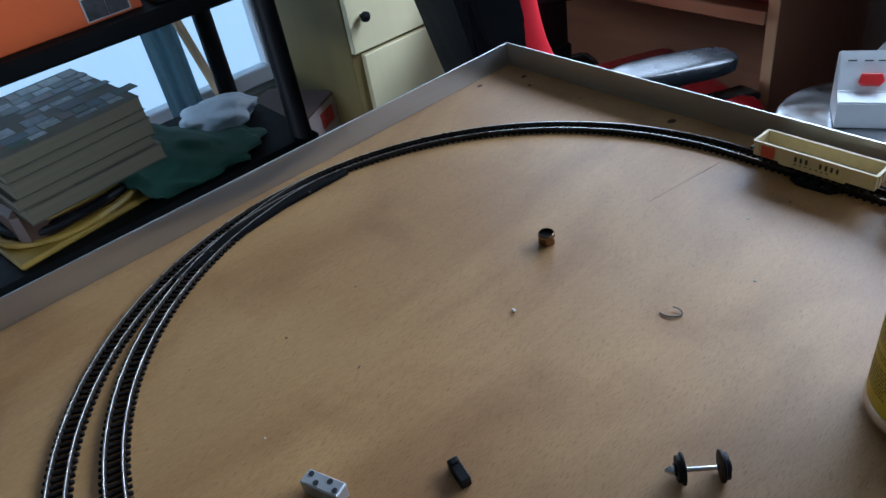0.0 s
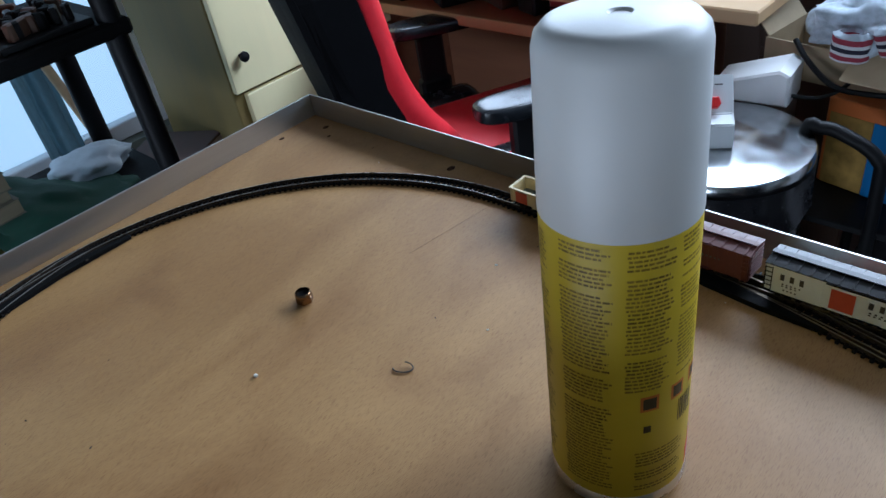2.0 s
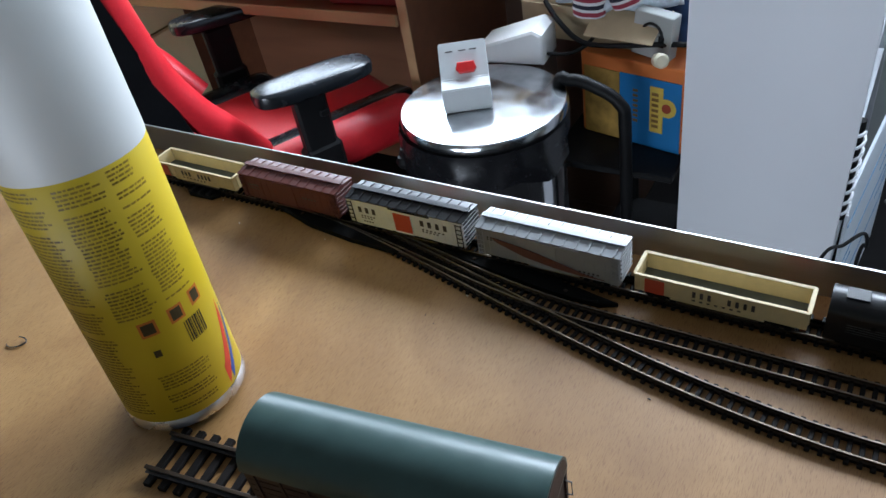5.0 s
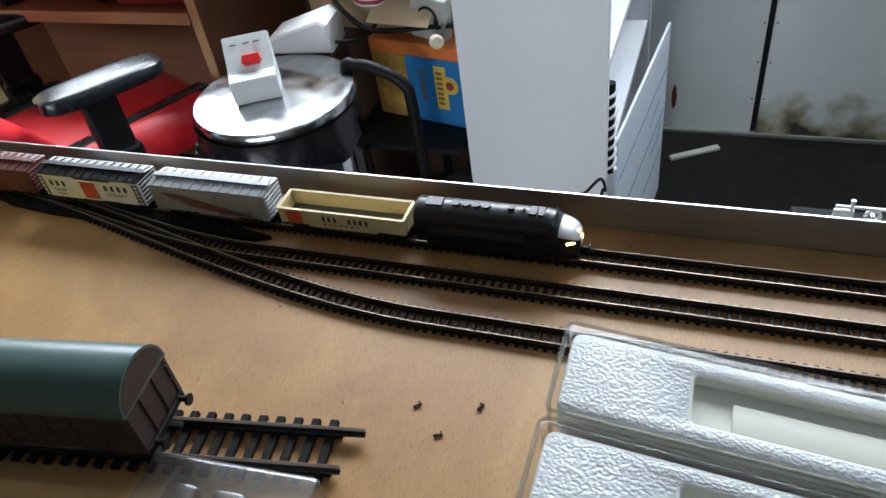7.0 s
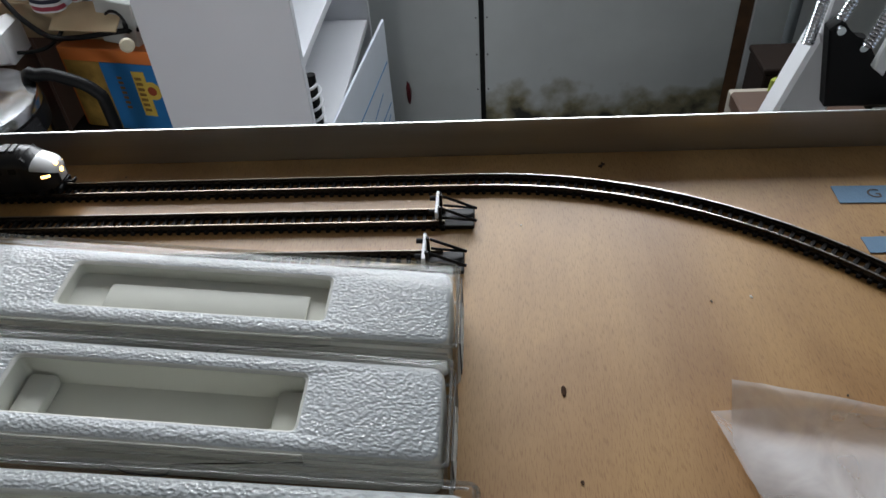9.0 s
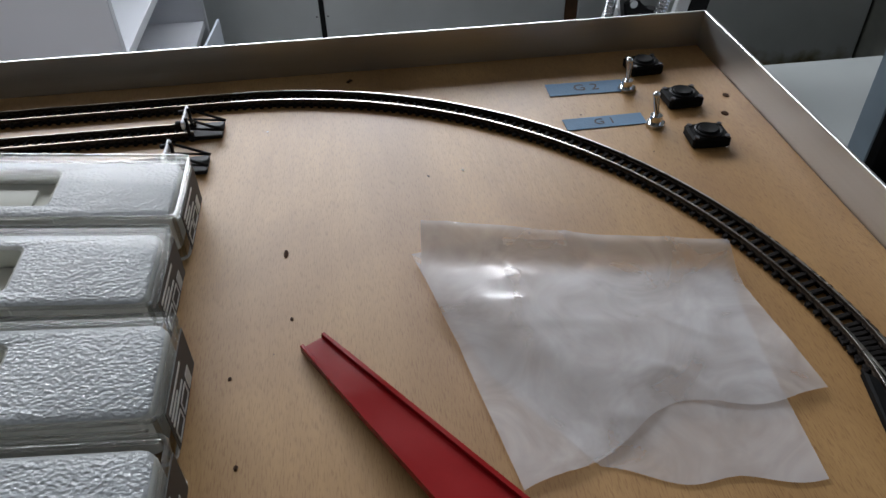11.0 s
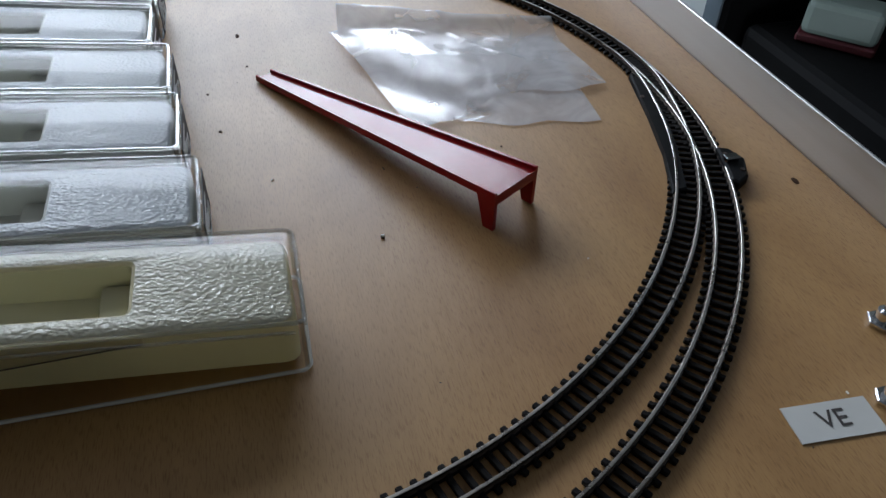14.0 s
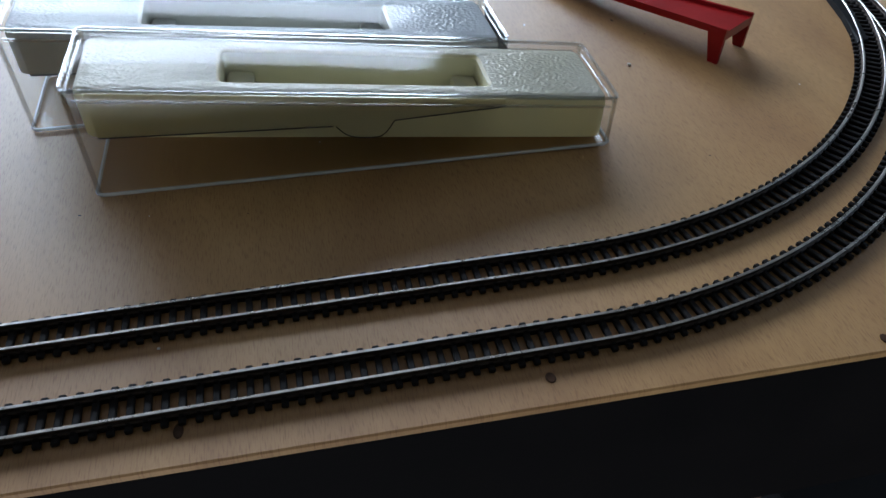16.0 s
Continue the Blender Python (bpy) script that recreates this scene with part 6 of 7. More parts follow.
part("rag", bm, mat("red_cloth", (0.085, 0.006, 0.009), 0.9), rt, smooth=True)


def steel_bin():
    ob = thing("pedal_bin", "round polished steel bin with a black rim and a shiny lid", "bin", Matrix.Translation((0.070, 0.690, 0)))
    r = 0.140
    part("bin_body", lathe_bm([(r - 0.004, 0.02), (r - 0.002, 0.03), (r - 0.002, 0.585)], 64), M_STEEL, ob, smooth=True)
    part("base_ring", lathe_bm([(r - 0.01, 0.0), (r + 0.002, 0.002), (r + 0.002, 0.03), (r - 0.002, 0.034)], 64), M_BLACK, ob, smooth=True)
    part("black_rim", lathe_bm([(r - 0.001, 0.575), (r + 0.006, 0.580), (r + 0.007, 0.609), (r + 0.004, 0.6155), (r - 0.01, 0.6165)], 64), M_BLACK, ob, "black plastic rim", smooth=True)
    part("lid", lathe_bm([(r + 0.002, 0.6160), (r + 0.0055, 0.618), (r + 0.0055, 0.628), (r + 0.002, 0.634), (r - 0.02, 0.6365), (0.05, 0.6405), (0.0005, 0.6410)], 64), M_LID, ob, "smudged polished steel lid", smooth=True)
    # bin liner pulled over the rim
    bm = bmesh.new()
    ang = [radians(a) for a in range(180, 361, 6)]
    rows = []
    for k, z in enumerate((0.615, 0.604, 0.590, 0.574, 0.560)):
        row = []
        for a in ang:
            w = 0.004 * noise.noise((a * 4, k * 0.6, 2)) + 0.003 * k * (0.5 + noise.noise((a * 6, 3, k * 0.3)))
            dz = -0.018 * k / 4 * (0.5 + noise.noise((a * 2.3, 7, 1)))
            row.append(bm.verts.new(((r + 0.010 + w) * math.cos(a), (r + 0.010 + w) * math.sin(a), z + dz)))
        rows.append(row)
    for p, q in zip(rows, rows[1:]):
        for i in range(len(ang) - 1):
            bm.faces.new((p[i], p[i + 1], q[i + 1], q[i]))
    part("bin_liner", bm, mat("black_liner_film", (0.012, 0.012, 0.014), 0.25, grain=60, bump=0.2, bump_scale=60), ob, "crumpled black liner", smooth=True)
    for k, (dx, dz) in enumerate(((-0.098, 0.580), (-0.104, 0.564))):
        part("hinge", lathe_bm([(0.0, -0.012), (0.012, -0.010), (0.016, 0.0), (0.012, 0.010), (0.0, 0.012)], 16), M_BLACK, ob, smooth=True).location = (dx, -0.108 - 0.004 * k, dz)
    return ob


steel_bin()


def controller_box():
    M_BEIGE = mat("light_grey_plastic", (0.58, 0.60, 0.60), 0.45, grain=80, vary=0.03)
    ob = thing("train_controller", "light grey train controller with a red knob on the bin", "controller", pose(0.0515, 0.675, 0.6415, 0, 0, 30))
    W, D = 0.080, 0.078
    bm = bmesh.new()
    sec = [(-D / 2, 0), (D / 2, 0), (D / 2 + 0.004, 0.086), (D / 2 - 0.006, 0.093), (-0.010, 0.046), (-D / 2, 0.042)]
    ends = [[bm.verts.new((x, y, z)) for y, z in sec] for x in (-W / 2, W / 2)]
    k = len(sec)
    for j in range(k):
        bm.faces.new((ends[0][j], ends[0][(j + 1) % k], ends[1][(j + 1) % k], ends[1][j]))
    bm.faces.new(ends[0])
    bm.faces.new(ends[1])
    bmesh.ops.bevel(bm, geom=list(bm.edges), offset=0.002, segments=2, affect="EDGES")
    part("housing", bm, M_BEIGE, ob)
    M_KNOB = mat("red_knob_plastic", (0.62, 0.02, 0.02), 0.35, bump=0)
    bm = prism_bm([(-0.017, -0.003), (-0.012, -0.009), (0.012, -0.009), (0.017, -0.003), (0.014, 0.008), (-0.014, 0.008)], 0.0, 0.011, 0.0015)
    p = part("knob", bm, M_KNOB, ob, "red turning knob")
    p.matrix_basis = Matrix.Translation((0.004, 0.002, 0.0590)) @ Matrix.Rotation(radians(49), 4, "X")
    bm = bmesh.new()
    for x in (-0.022, 0.0, 0.018):
        add_box(bm, (x, 0.0205, 0.0822), (0.012, 0.0016, 0.0016), 0, Matrix.Rotation(radians(49), 4, "X"))
    part("print", bm, M_LETTER, ob)
    ob = thing("power_supply", "white mains adaptor block lying behind the bin lid", "adaptor", pose(0.052, 0.872, 0.6325, 0, 0, 6))
    pd = thing("tall_dark_carton", "tall dark carton standing behind the bin", "carton", pose(0.050, 0.880, 0, 0, 0, 6))
    part("carton", box_bm((0, 0, 0.316), (0.115, 0.085, 0.632), 0.003), M_WOOD_DARK, pd)
    bm = prism_bm([(-0.072, 0.0), (0.060, 0.0), (0.060, 0.056), (0.042, 0.064), (-0.066, 0.030)], -0.040, 0.040, 0.004)
    bmesh.ops.transform(bm, matrix=Matrix.Rotation(radians(90), 4, "X"), verts=bm.verts)
    part("block", bm, mat("white_box_plastic", (0.80, 0.80, 0.79), 0.5, grain=30, vary=0.03), ob, smooth=True)


controller_box()


def cart():
    """A black tube trolley carrying boxes, bags and cables."""
    ob = thing("tube_trolley", "black steel tube trolley loaded with boxes", "trolley")
    for y in (0.775, 1.20):
        pts = curve_pts([(0.135, y, 0.012), (0.135, y, 0.40), (0.142, y, 0.625), (0.165, y, 0.645), (0.20, y, 0.641), (0.252, y, 0.612), (0.262, y, 0.55), (0.264, y, 0.20), (0.264, y, 0.012)], 6)
        part("frame", tube_bm([(p.x + 0.03, p.y, p.z) for p in pts], 0.011, 10), M_BLACK, ob, smooth=True)
    part("tray", box_bm((0.255, 0.99, 0.470), (0.235, 0.42, 0.012), 0.002), M_BLACK, ob)
    part("tray", box_bm((0.255, 0.99, 0.10), (0.235, 0.42, 0.012), 0.002), M_BLACK, ob)
    for x in (0.165, 0.294):
        for y in (0.775, 1.20):
            part("foot", cyl_bm((x, y, 0.0), (x, y, 0.014), 0.013, n=12), M_BLACK, ob)
    M_ORANGE = mat("orange_carton", (0.62, 0.17, 0.035), 0.5, grain=30, vary=0.08)
    M_BLUE = mat("blue_carton_print", (0.02, 0.17, 0.42), 0.45, grain=30, vary=0.08)
    M_YELLOW = mat("yellow_print", (0.62, 0.43, 0.07), 0.5, grain=60, vary=0.15)
    M_PHOTO = mat("golden_biscuit_print", (0.38, 0.23, 0.05), 0.5, grain=40, vary=0.5)
    box = thing("biscuit_carton", "orange and blue cardboard carton with yellow emblem", "carton", pose(0.275, 0.925, 0.4765, 0, 0, -12))
    part("carton", box_bm((0, 0.03, 0.082), (0.205, 0.16, 0.162), 0.002), M_ORANGE, box)
    part("blue_front", box_bm((0.040, -0.0512, 0.070), (0.120, 0.0016, 0.137)), M_BLUE, box, "blue printed front")
    part("photo_print", box_bm((-0.058, -0.0512, 0.070), (0.074, 0.0016, 0.136)), M_PHOTO, box, "printed biscuits")
    part("emblem", box_bm((0.054, -0.0525, 0.080), (0.026, 0.0014, 0.090), 0.0005), M_YELLOW, box, "yellow emblem plate")
    part("emblem", cyl_bm((0.074, -0.0518, 0.088), (0.074, -0.0534, 0.088), 0.018, n=20), M_YELLOW, box)
    part("emblem_mark", cyl_bm((0.074, -0.0536, 0.088), (0.074, -0.0542, 0.088), 0.009, n=16), mat("dark_red_print", (0.3, 0.05, 0.02), 0.5, bump=0), box)
    bm = bmesh.new()
    for k in range(7):
        add_box(bm, (0.052, -0.0536, 0.048 + 0.0105 * k), (0.013, 0.0006, 0.0055))
        add_box(bm, (0.012, -0.0524, 0.050 + 0.010 * k), (0.010, 0.0006, 0.005))
    tagged(part("print", bm, mat("brown_print", (0.2, 0.1, 0.02), 0.5, bump=0), box), kind="stuff")
    # soft stuff on top
    def crumple(name, label, cat, c, size, material, seed, f=9.0, a=0.28):
        o = thing(name, label, cat, Matrix.Translation(c))
        bm = bmesh.new()
        bmesh.ops.create_icosphere(bm, subdivisions=4, radius=1.0)
        for v in bm.verts:
            k = 1 + a * noise.noise(v.co * (f / 6) + Vector((seed, 0, 0))) + a * 0.5 * abs(noise.noise(v.co * (f / 2.2) + Vector((0, seed, 0))))
            p = v.co * k
            v.co = Vector((p.x * size[0], p.y * size[1], max(-0.72, p.z) * size[2] + 0.72 * size[2]))
        me = part(cat.split()[0], bm, material, o, smooth=True).data
        for e in me.edges:
            e.use_edge_sharp = False
        return o
    # open tan carton with splayed flaps, a shirt stuffed into it
    top = 0.6400
    M_TAN = mat("tan_cardboard", (0.40, 0.31, 0.19), 0.75, grain=30, vary=0.12, bump=0.1, bump_scale=120)
    oc = thing("open_carton", "open tan cardboard carton with splayed flaps on the orange carton", "carton", pose(0.180, 0.995, top, 0, 0, -8))
    W, D, H, T_ = 0.29, 0.135, 0.062, 0.003
    part("carton_floor", box_bm((0, 0, T_ / 2), (W, D, T_)), M_TAN, oc)
    for k in (-1, 1):
        part("carton_wall", box_bm((0, k * (D - T_) / 2, H / 2 + T_), (W, T_, H)), M_TAN, oc)
        part("carton_wall", box_bm((k * (W - T_) / 2, 0, H / 2 + T_), (T_, D - 2 * T_ - 0.001, H)), M_TAN, oc)
    for c, size, ax, deg in (((0.080, -0.091, 0.054), (0.130, 0.060, 0.0025), "X", 32), ((-0.158, 0.0, 0.084), (0.050, D - 0.01, 0.0025), "Y", 50), ((0.02, 0.090, 0.080), (W - 0.06, 0.050, 0.0025), "X", 40)):
        part("flap", box_bm(c, size, 0.0005, Matrix.Rotation(radians(deg), 4, ax)), M_TAN, oc)
    crumple("dark_bag", "black crumpled cloth bag behind the open carton", "cloth bag", (0.255, 1.12, top), (0.12, 0.08, 0.10), M_CHAIRBLACK, 5)
    M_SHIRT = mat("grey_blue_patterned_cloth", (0.46, 0.52, 0.58), 0.9, grain=70, vary=0.40, bump=0.3, bump_scale=120)
    shirt = crumple("folded_shirt", "grey-blue patterned shirt with striped knitted cuffs in the carton", "shirt", (0.210, 0.975, top + 0.054), (0.105, 0.070, 0.058), M_SHIRT, 8, 13, 0.42)
    M_STRIPE = mat("striped_knit", (0.62, 0.61, 0.60), 0.9, grain=200, vary=0.1, bump=0.3, bump_scale=400)
    n, l = M_STRIPE.node_tree.nodes, M_STRIPE.node_tree.links
    tc, sp, mo, r = n.new("ShaderNodeTexCoord"), n.new("ShaderNodeSeparateXYZ"), n.new("ShaderNodeMath"), n.new("ShaderNodeValToRGB")
    mo.operation = "MULTIPLY"
    mo.inputs[1].default_value = 13.0
    l.new(tc.outputs["Object"], sp.inputs[0])
    l.new(sp.outputs["Z"], mo.inputs[0])
    l.new(mo.outputs[0], r.inputs[0])
    r.color_ramp.interpolation = "CONSTANT"
    r.color_ramp.elements[0].position, r.color_ramp.elements[0].color = 0.0, (0.6, 0.6, 0.6, 1)
    r.color_ramp.elements[1].position, r.color_ramp.elements[1].color = 0.55, (0.4, 0.45, 0.5, 1)
    for pos, col in ((0.06, (0.25, 0.03, 0.05, 1)), (0.17, (0.6, 0.6, 0.6, 1)), (0.24, (0.015, 0.015, 0.03, 1)), (0.34, (0.6, 0.6, 0.6, 1)), (0.42, (0.25, 0.03, 0.05, 1))):
        e = r.color_ramp.elements.new(pos)
        e.color = col
    l.new(r.outputs[0], n["Principled BSDF"].inputs["Base Color"])
    for x, y, z, rx, ry in ((-0.030, -0.068, 0.010, 8, 2), (0.040, -0.058, 0.030, 14, -22)):
        bm = lathe_bm([(0.024, 0.0), (0.030, 0.0015), (0.031, 0.020), (0.029, 0.042), (0.020, 0.050), (0.018, 0.040), (0.022, 0.004)], 28)
        for v in bm.verts:
            v.co *= 1 + 0.10 * noise.noise(v.co * 60)
            v.co.y *= 0.55
        part("cuff", bm, M_STRIPE, shirt, "knitted cuff with dark red and black stripes", smooth=True).matrix_basis = pose(x, y, z, rx, ry, 0)
    cap = thing("white_bottle_cap", "small cream plastic tube end on the carton", "tube", pose(0.318, 0.862, top + 0.0125, 0, 68, -62))
    part("tube", lathe_bm([(0.004, 0.004), (0.006, 0.0), (0.012, 0.0), (0.0125, 0.03), (0.009, 0.034), (0.004, 0.034)], 20), mat("cream_tube", (0.66, 0.60, 0.44), 0.5), cap, smooth=True)
    for r_, pts in ((0.0048, [(0.085, 0.930, 0.715), (0.120, 0.905, 0.690), (0.170, 0.885, 0.664), (0.225, 0.880, 0.662), (0.300, 0.885, 0.668), (0.372, 0.890, 0.672)]), (0.0036, [(0.10, 0.862, 0.645), (0.155, 0.878, 0.6436), (0.190, 0.895, 0.668), (0.196, 0.915, 0.706)])):
        o = thing("power_cable", "black power cable lying over the piled things", "cable", group="cables")
        part("cord", tube_bm(curve_pts(pts, 8), r_, 8), M_BLACK, o, smooth=True)
    bx = thing("printed_carton", "pale grey carton with a dark printed picture on the pile", "carton", pose(0.296, 0.903, top, 0, 6, -14))
    part("carton", box_bm((0, 0, 0.041), (0.074, 0.026, 0.080), 0.0015), mat("pale_grey_carton", (0.34, 0.35, 0.33), 0.6, grain=25, vary=0.15), bx)
    part("picture", tube_bm([(0.020 * math.cos(a), -0.0136, 0.042 + 0.022 * math.sin(a)) for a in (radians(d) for d in range(-10, 191, 20))], 0.0028, 6), M_BLACK, bx, "dark printed picture")
    for k in (-1, 1):
        part("picture", box_bm((k * 0.019, -0.0138, 0.036), (0.011, 0.0014, 0.020), 0.0006), M_BLACK, bx, "dark printed picture")
    bl = thing("blue_carton", "dark blue printed carton leaning in the pile", "carton", pose(0.352, 0.975, top, 0, -12, -14))
    part("carton", box_bm((0, 0, 0.060), (0.052, 0.080, 0.112), 0.0015), mat("dark_blue_carton", (0.022, 0.055, 0.14), 0.5, grain=40, vary=0.5), bl)
    part("print", box_bm((-0.004, -0.0406, 0.085), (0.030, 0.0012, 0.012)), M_WHITE, bl, "pale printed bar")


cart()


def gaming_chair():
    d = Vector((0.44, 0.898, 0)).normalized()
    yaw = math.degrees(math.atan2(d.y, d.x)) - 90
    c = Vector((-0.505, 0.738, 0))
    ob = thing("gaming_chair", "black and red gaming chair with padded armrests before the desk", "chair", pose(c.x, c.y, 0, 0, 0, yaw))
    # local frame: y ahead, x to its right
    def pad(name, centre, size, bev, material, turn=None, label=""):
        return part(name, box_bm(centre, size, bev, turn, 3), material, ob, label, smooth=True)
    pad("seat", (0, 0.02, 0.465), (0.34, 0.48, 0.09), 0.035, M_CHAIRRED, None, "red padded seat")
    for s in (-1, 1):
        long = 0.46 if s > 0 else 0.30
        pad("seat_bolster", (s * 0.205, 0.02 - (0.46 - long) / 2, 0.485 if s > 0 else 0.462), (0.10, long, 0.10), 0.04, M_CHAIRRED if s > 0 else M_PADGLOSS, Matrix.Rotation(radians(-s * 14), 4, "Y"), "red bolster" if s > 0 else "black bolster")
        if s < 0:
            continue
        part("seat_stripe", box_bm((s * 0.176, 0.03, 0.522), (0.070, 0.44, 0.020), 0.009, Matrix.Rotation(radians(-s * 10), 4, "Y"), 2), M_PADGLOSS, ob, "black seat stripe", smooth=True)
    lean = Matrix.Rotation(radians(12), 4, "X")
    # backrest: shaped outline drawn to a thick shell
    out = [(-0.20, 0.0), (-0.245, 0.10), (-0.255, 0.26), (-0.285, 0.45), (-0.27, 0.58), (-0.17, 0.68), (-0.15, 0.80), (-0.10, 0.85), (0.10, 0.85), (0.15, 0.80), (0.17, 0.68), (0.27, 0.58), (0.285, 0.45), (0.255, 0.26), (0.245, 0.10), (0.20, 0.0)]
    bm = prism_bm(out, -0.035, 0.045, 0.025)
    bmesh.ops.transform(bm, matrix=Matrix.Translation((0, -0.235, 0.50)) @ lean @ Matrix.Rotation(radians(90), 4, "X"), verts=bm.verts)
    part("backrest", bm, M_CHAIRBLACK, ob, "black backrest")
    for s in (-1, 1):
        wing = [(s * 0.20, 0.0), (s * 0.253, 0.10), (s * 0.263, 0.26), (s * 0.296, 0.45), (s * 0.28, 0.58), (s * 0.20, 0.60), (s * 0.19, 0.45), (s * 0.165, 0.25), (s * 0.16, 0.10)]
        if s < 0:
            wing = wing[::-1]
        bm = prism_bm(wing, -0.050, 0.034, 0.02)
        bmesh.ops.transform(bm, matrix=Matrix.Translation((0, -0.235, 0.50)) @ lean @ Matrix.Rotation(radians(90), 4, "X"), verts=bm.verts)
        part("wing_shell", bm, M_CHAIRBLACK, ob)
        lean_m = Matrix.Translation((0, -0.235, 0.50)) @ lean
        line_ = [(0.190, 0.135, 0.0), (0.220, 0.104, 0.09), (0.230, 0.072, 0.17), (0.236, 0.054, 0.27), (0.258, 0.058, 0.45), (0.244, 0.056, 0.56), (0.200, 0.044, 0.63)]
        bm = tube_bm([lean_m @ p for p in curve_pts([(s * x, y, z) for x, y, z in line_], 6)], 0.031, 20)
        part("wing", bm, M_CHAIRRED, ob, "red padded side wing", smooth=True)
        # armrest
        arm = Vector((s * 0.262, 0.0, 0))
        bm = bmesh.new()
        bmesh.ops.create_uvsphere(bm, u_segments=32, v_segments=16, radius=1.0)
        for v in bm.verts:
            q = v.co.copy()
            e = lambda c, k: math.copysign(abs(c) ** k, c)
            v.co = Vector((0.044 * e(q.x, 0.62), 0.120 * e(q.y, 0.62), 0.017 * e(q.z, 0.30)))
        bmesh.ops.transform(bm, matrix=Matrix.Translation((arm.x, 0.02, 0.660)) @ Matrix.Rotation(radians(-3), 4, "X"), verts=bm.verts)
        part("arm_pad", bm, M_PADGLOSS, ob, "glossy black arm pad", smooth=True)
        part("arm_post", box_bm((arm.x, 0.0, 0.545), (0.030, 0.066, 0.19), 0.006), M_BLACK, ob)
        part("arm_sleeve", box_bm((arm.x, 0.0, 0.475), (0.040, 0.080, 0.12), 0.008), M_BLACK, ob)
        part("arm_bracket", box_bm((s * 0.16, 0.0, 0.412), (0.23, 0.07, 0.016), 0.003), M_BLACK, ob)
        part("arm_button", box_bm((arm.x + s * 0.017, 0.02, 0.60), (0.006, 0.02, 0.014), 0.002), M_BLACK, ob)
    part("gas_lift", cyl_bm((0, 0, 0.10), (0, 0, 0.42), 0.028, n=20), M_BLACK, ob)
    for k in range(5):
        a = radians(72 * k + 20)
        part("base_arm", tube_bm([(0, 0, 0.11), (0.16 * math.cos(a), 0.16 * math.sin(a), 0.095), (0.30 * math.cos(a), 0.30 * math.sin(a), 0.07)], 0.020, 8), M_BLACK, ob)
        bm = cyl_bm((0.30 * math.cos(a) - 0.018 * math.sin(a), 0.30 * math.sin(a) + 0.018 * math.cos(a), 0.028), (0.30 * math.cos(a) + 0.018 * math.sin(a), 0.30 * math.sin(a) - 0.018 * math.cos(a), 0.028), 0.028, n=18)
        part("castor", bm, M_BLACK, ob)
    return ob


gaming_chair()


DZ = 0.778  # height of the desktop


def desk():
    ob = thing("wooden_desk", "reddish-brown wooden desk with a pull-out shelf and pale edges", "desk")
    part("desktop", box_bm((-0.555, 1.11, DZ - 0.013), (1.19, 0.48, 0.026), 0.003), M_DESKEDGE, ob, "pale brown desktop")
    part("pull_out_shelf", box_bm((-0.68, 1.06, 0.669), (0.89, 0.32, 0.022), 0.002), M_WOOD, ob)
    part("shelf_lip", box_bm((-0.68, 0.8965, 0.669), (0.89, 0.007, 0.026), 0.002), M_DESKEDGE, ob, "pale shelf edge")
    for x in (-0.222, -1.138):
        p = part("side_panel", box_bm((x, 1.115, (DZ - 0.027) / 2), (0.022, 0.42, DZ - 0.027), 0.001), M_WOOD, ob)
        part("edge_strip", box_bm((x, 0.9035, (DZ - 0.027) / 2), (0.022, 0.003, DZ - 0.027)), M_DESKEDGE, p, "pale edge strip")
    part("back_panel", box_bm((-0.68, 1.315, 0.32), (0.89, 0.016, 0.62), 0.001), M_WOOD, ob)
    part("modesty_panel", box_bm((-0.10, 1.315, 0.36), (0.21, 0.016, 0.70), 0.001), M_WOOD_DARK, ob)
    zs = 0.6805
    kb = thing("red_case", "flat dark red case lying on the pull-out shelf", "case", pose(-0.34, 1.00, zs, 0, 0, 3))
    part("case", box_bm((0, 0, 0.028), (0.19, 0.14, 0.056), 0.006), mat("dark_red_case", (0.17, 0.018, 0.015), 0.45, grain=30, vary=0.2), kb)
    part("lid_line", box_bm((0, -0.0702, 0.036), (0.186, 0.0012, 0.003)), M_BLACK, kb)
    for x, y, w, h, mm in ((-0.50, 1.00, 0.07, 0.05, M_BLACK), (-0.62, 1.02, 0.12, 0.035, M_WOOD_DARK), (-0.76, 0.98, 0.10, 0.045, M_BLACK), (-0.92, 1.0, 0.15, 0.03, M_BLACK)):
        o = thing("shelf_box", "small dark box lying on the pull-out shelf", "box", pose(x, y, zs, 0, 0, 40 * x), group="dark boxes")
        part("box", box_bm((0, 0, h / 2), (w, 0.10, h), 0.006), mm, o)
        part("box_lid", box_bm((0, 0, h + 0.003), (w * 0.96, 0.094, 0.005), 0.002), mm, o)
    br = thing("brown_cupboard", "dark brown cupboard side behind the bin", "cupboard", Matrix.Translation((0.03, 1.42, 0)))
    part("body", box_bm((0, 0, 0.55), (0.24, 0.40, 1.10), 0.004), M_WOOD_DARK, br)
    for z in (0.30, 0.82):
        part("door", box_bm((0, -0.2065, z), (0.232, 0.010, 0.50), 0.003), M_WOOD_DARK, br)


desk()


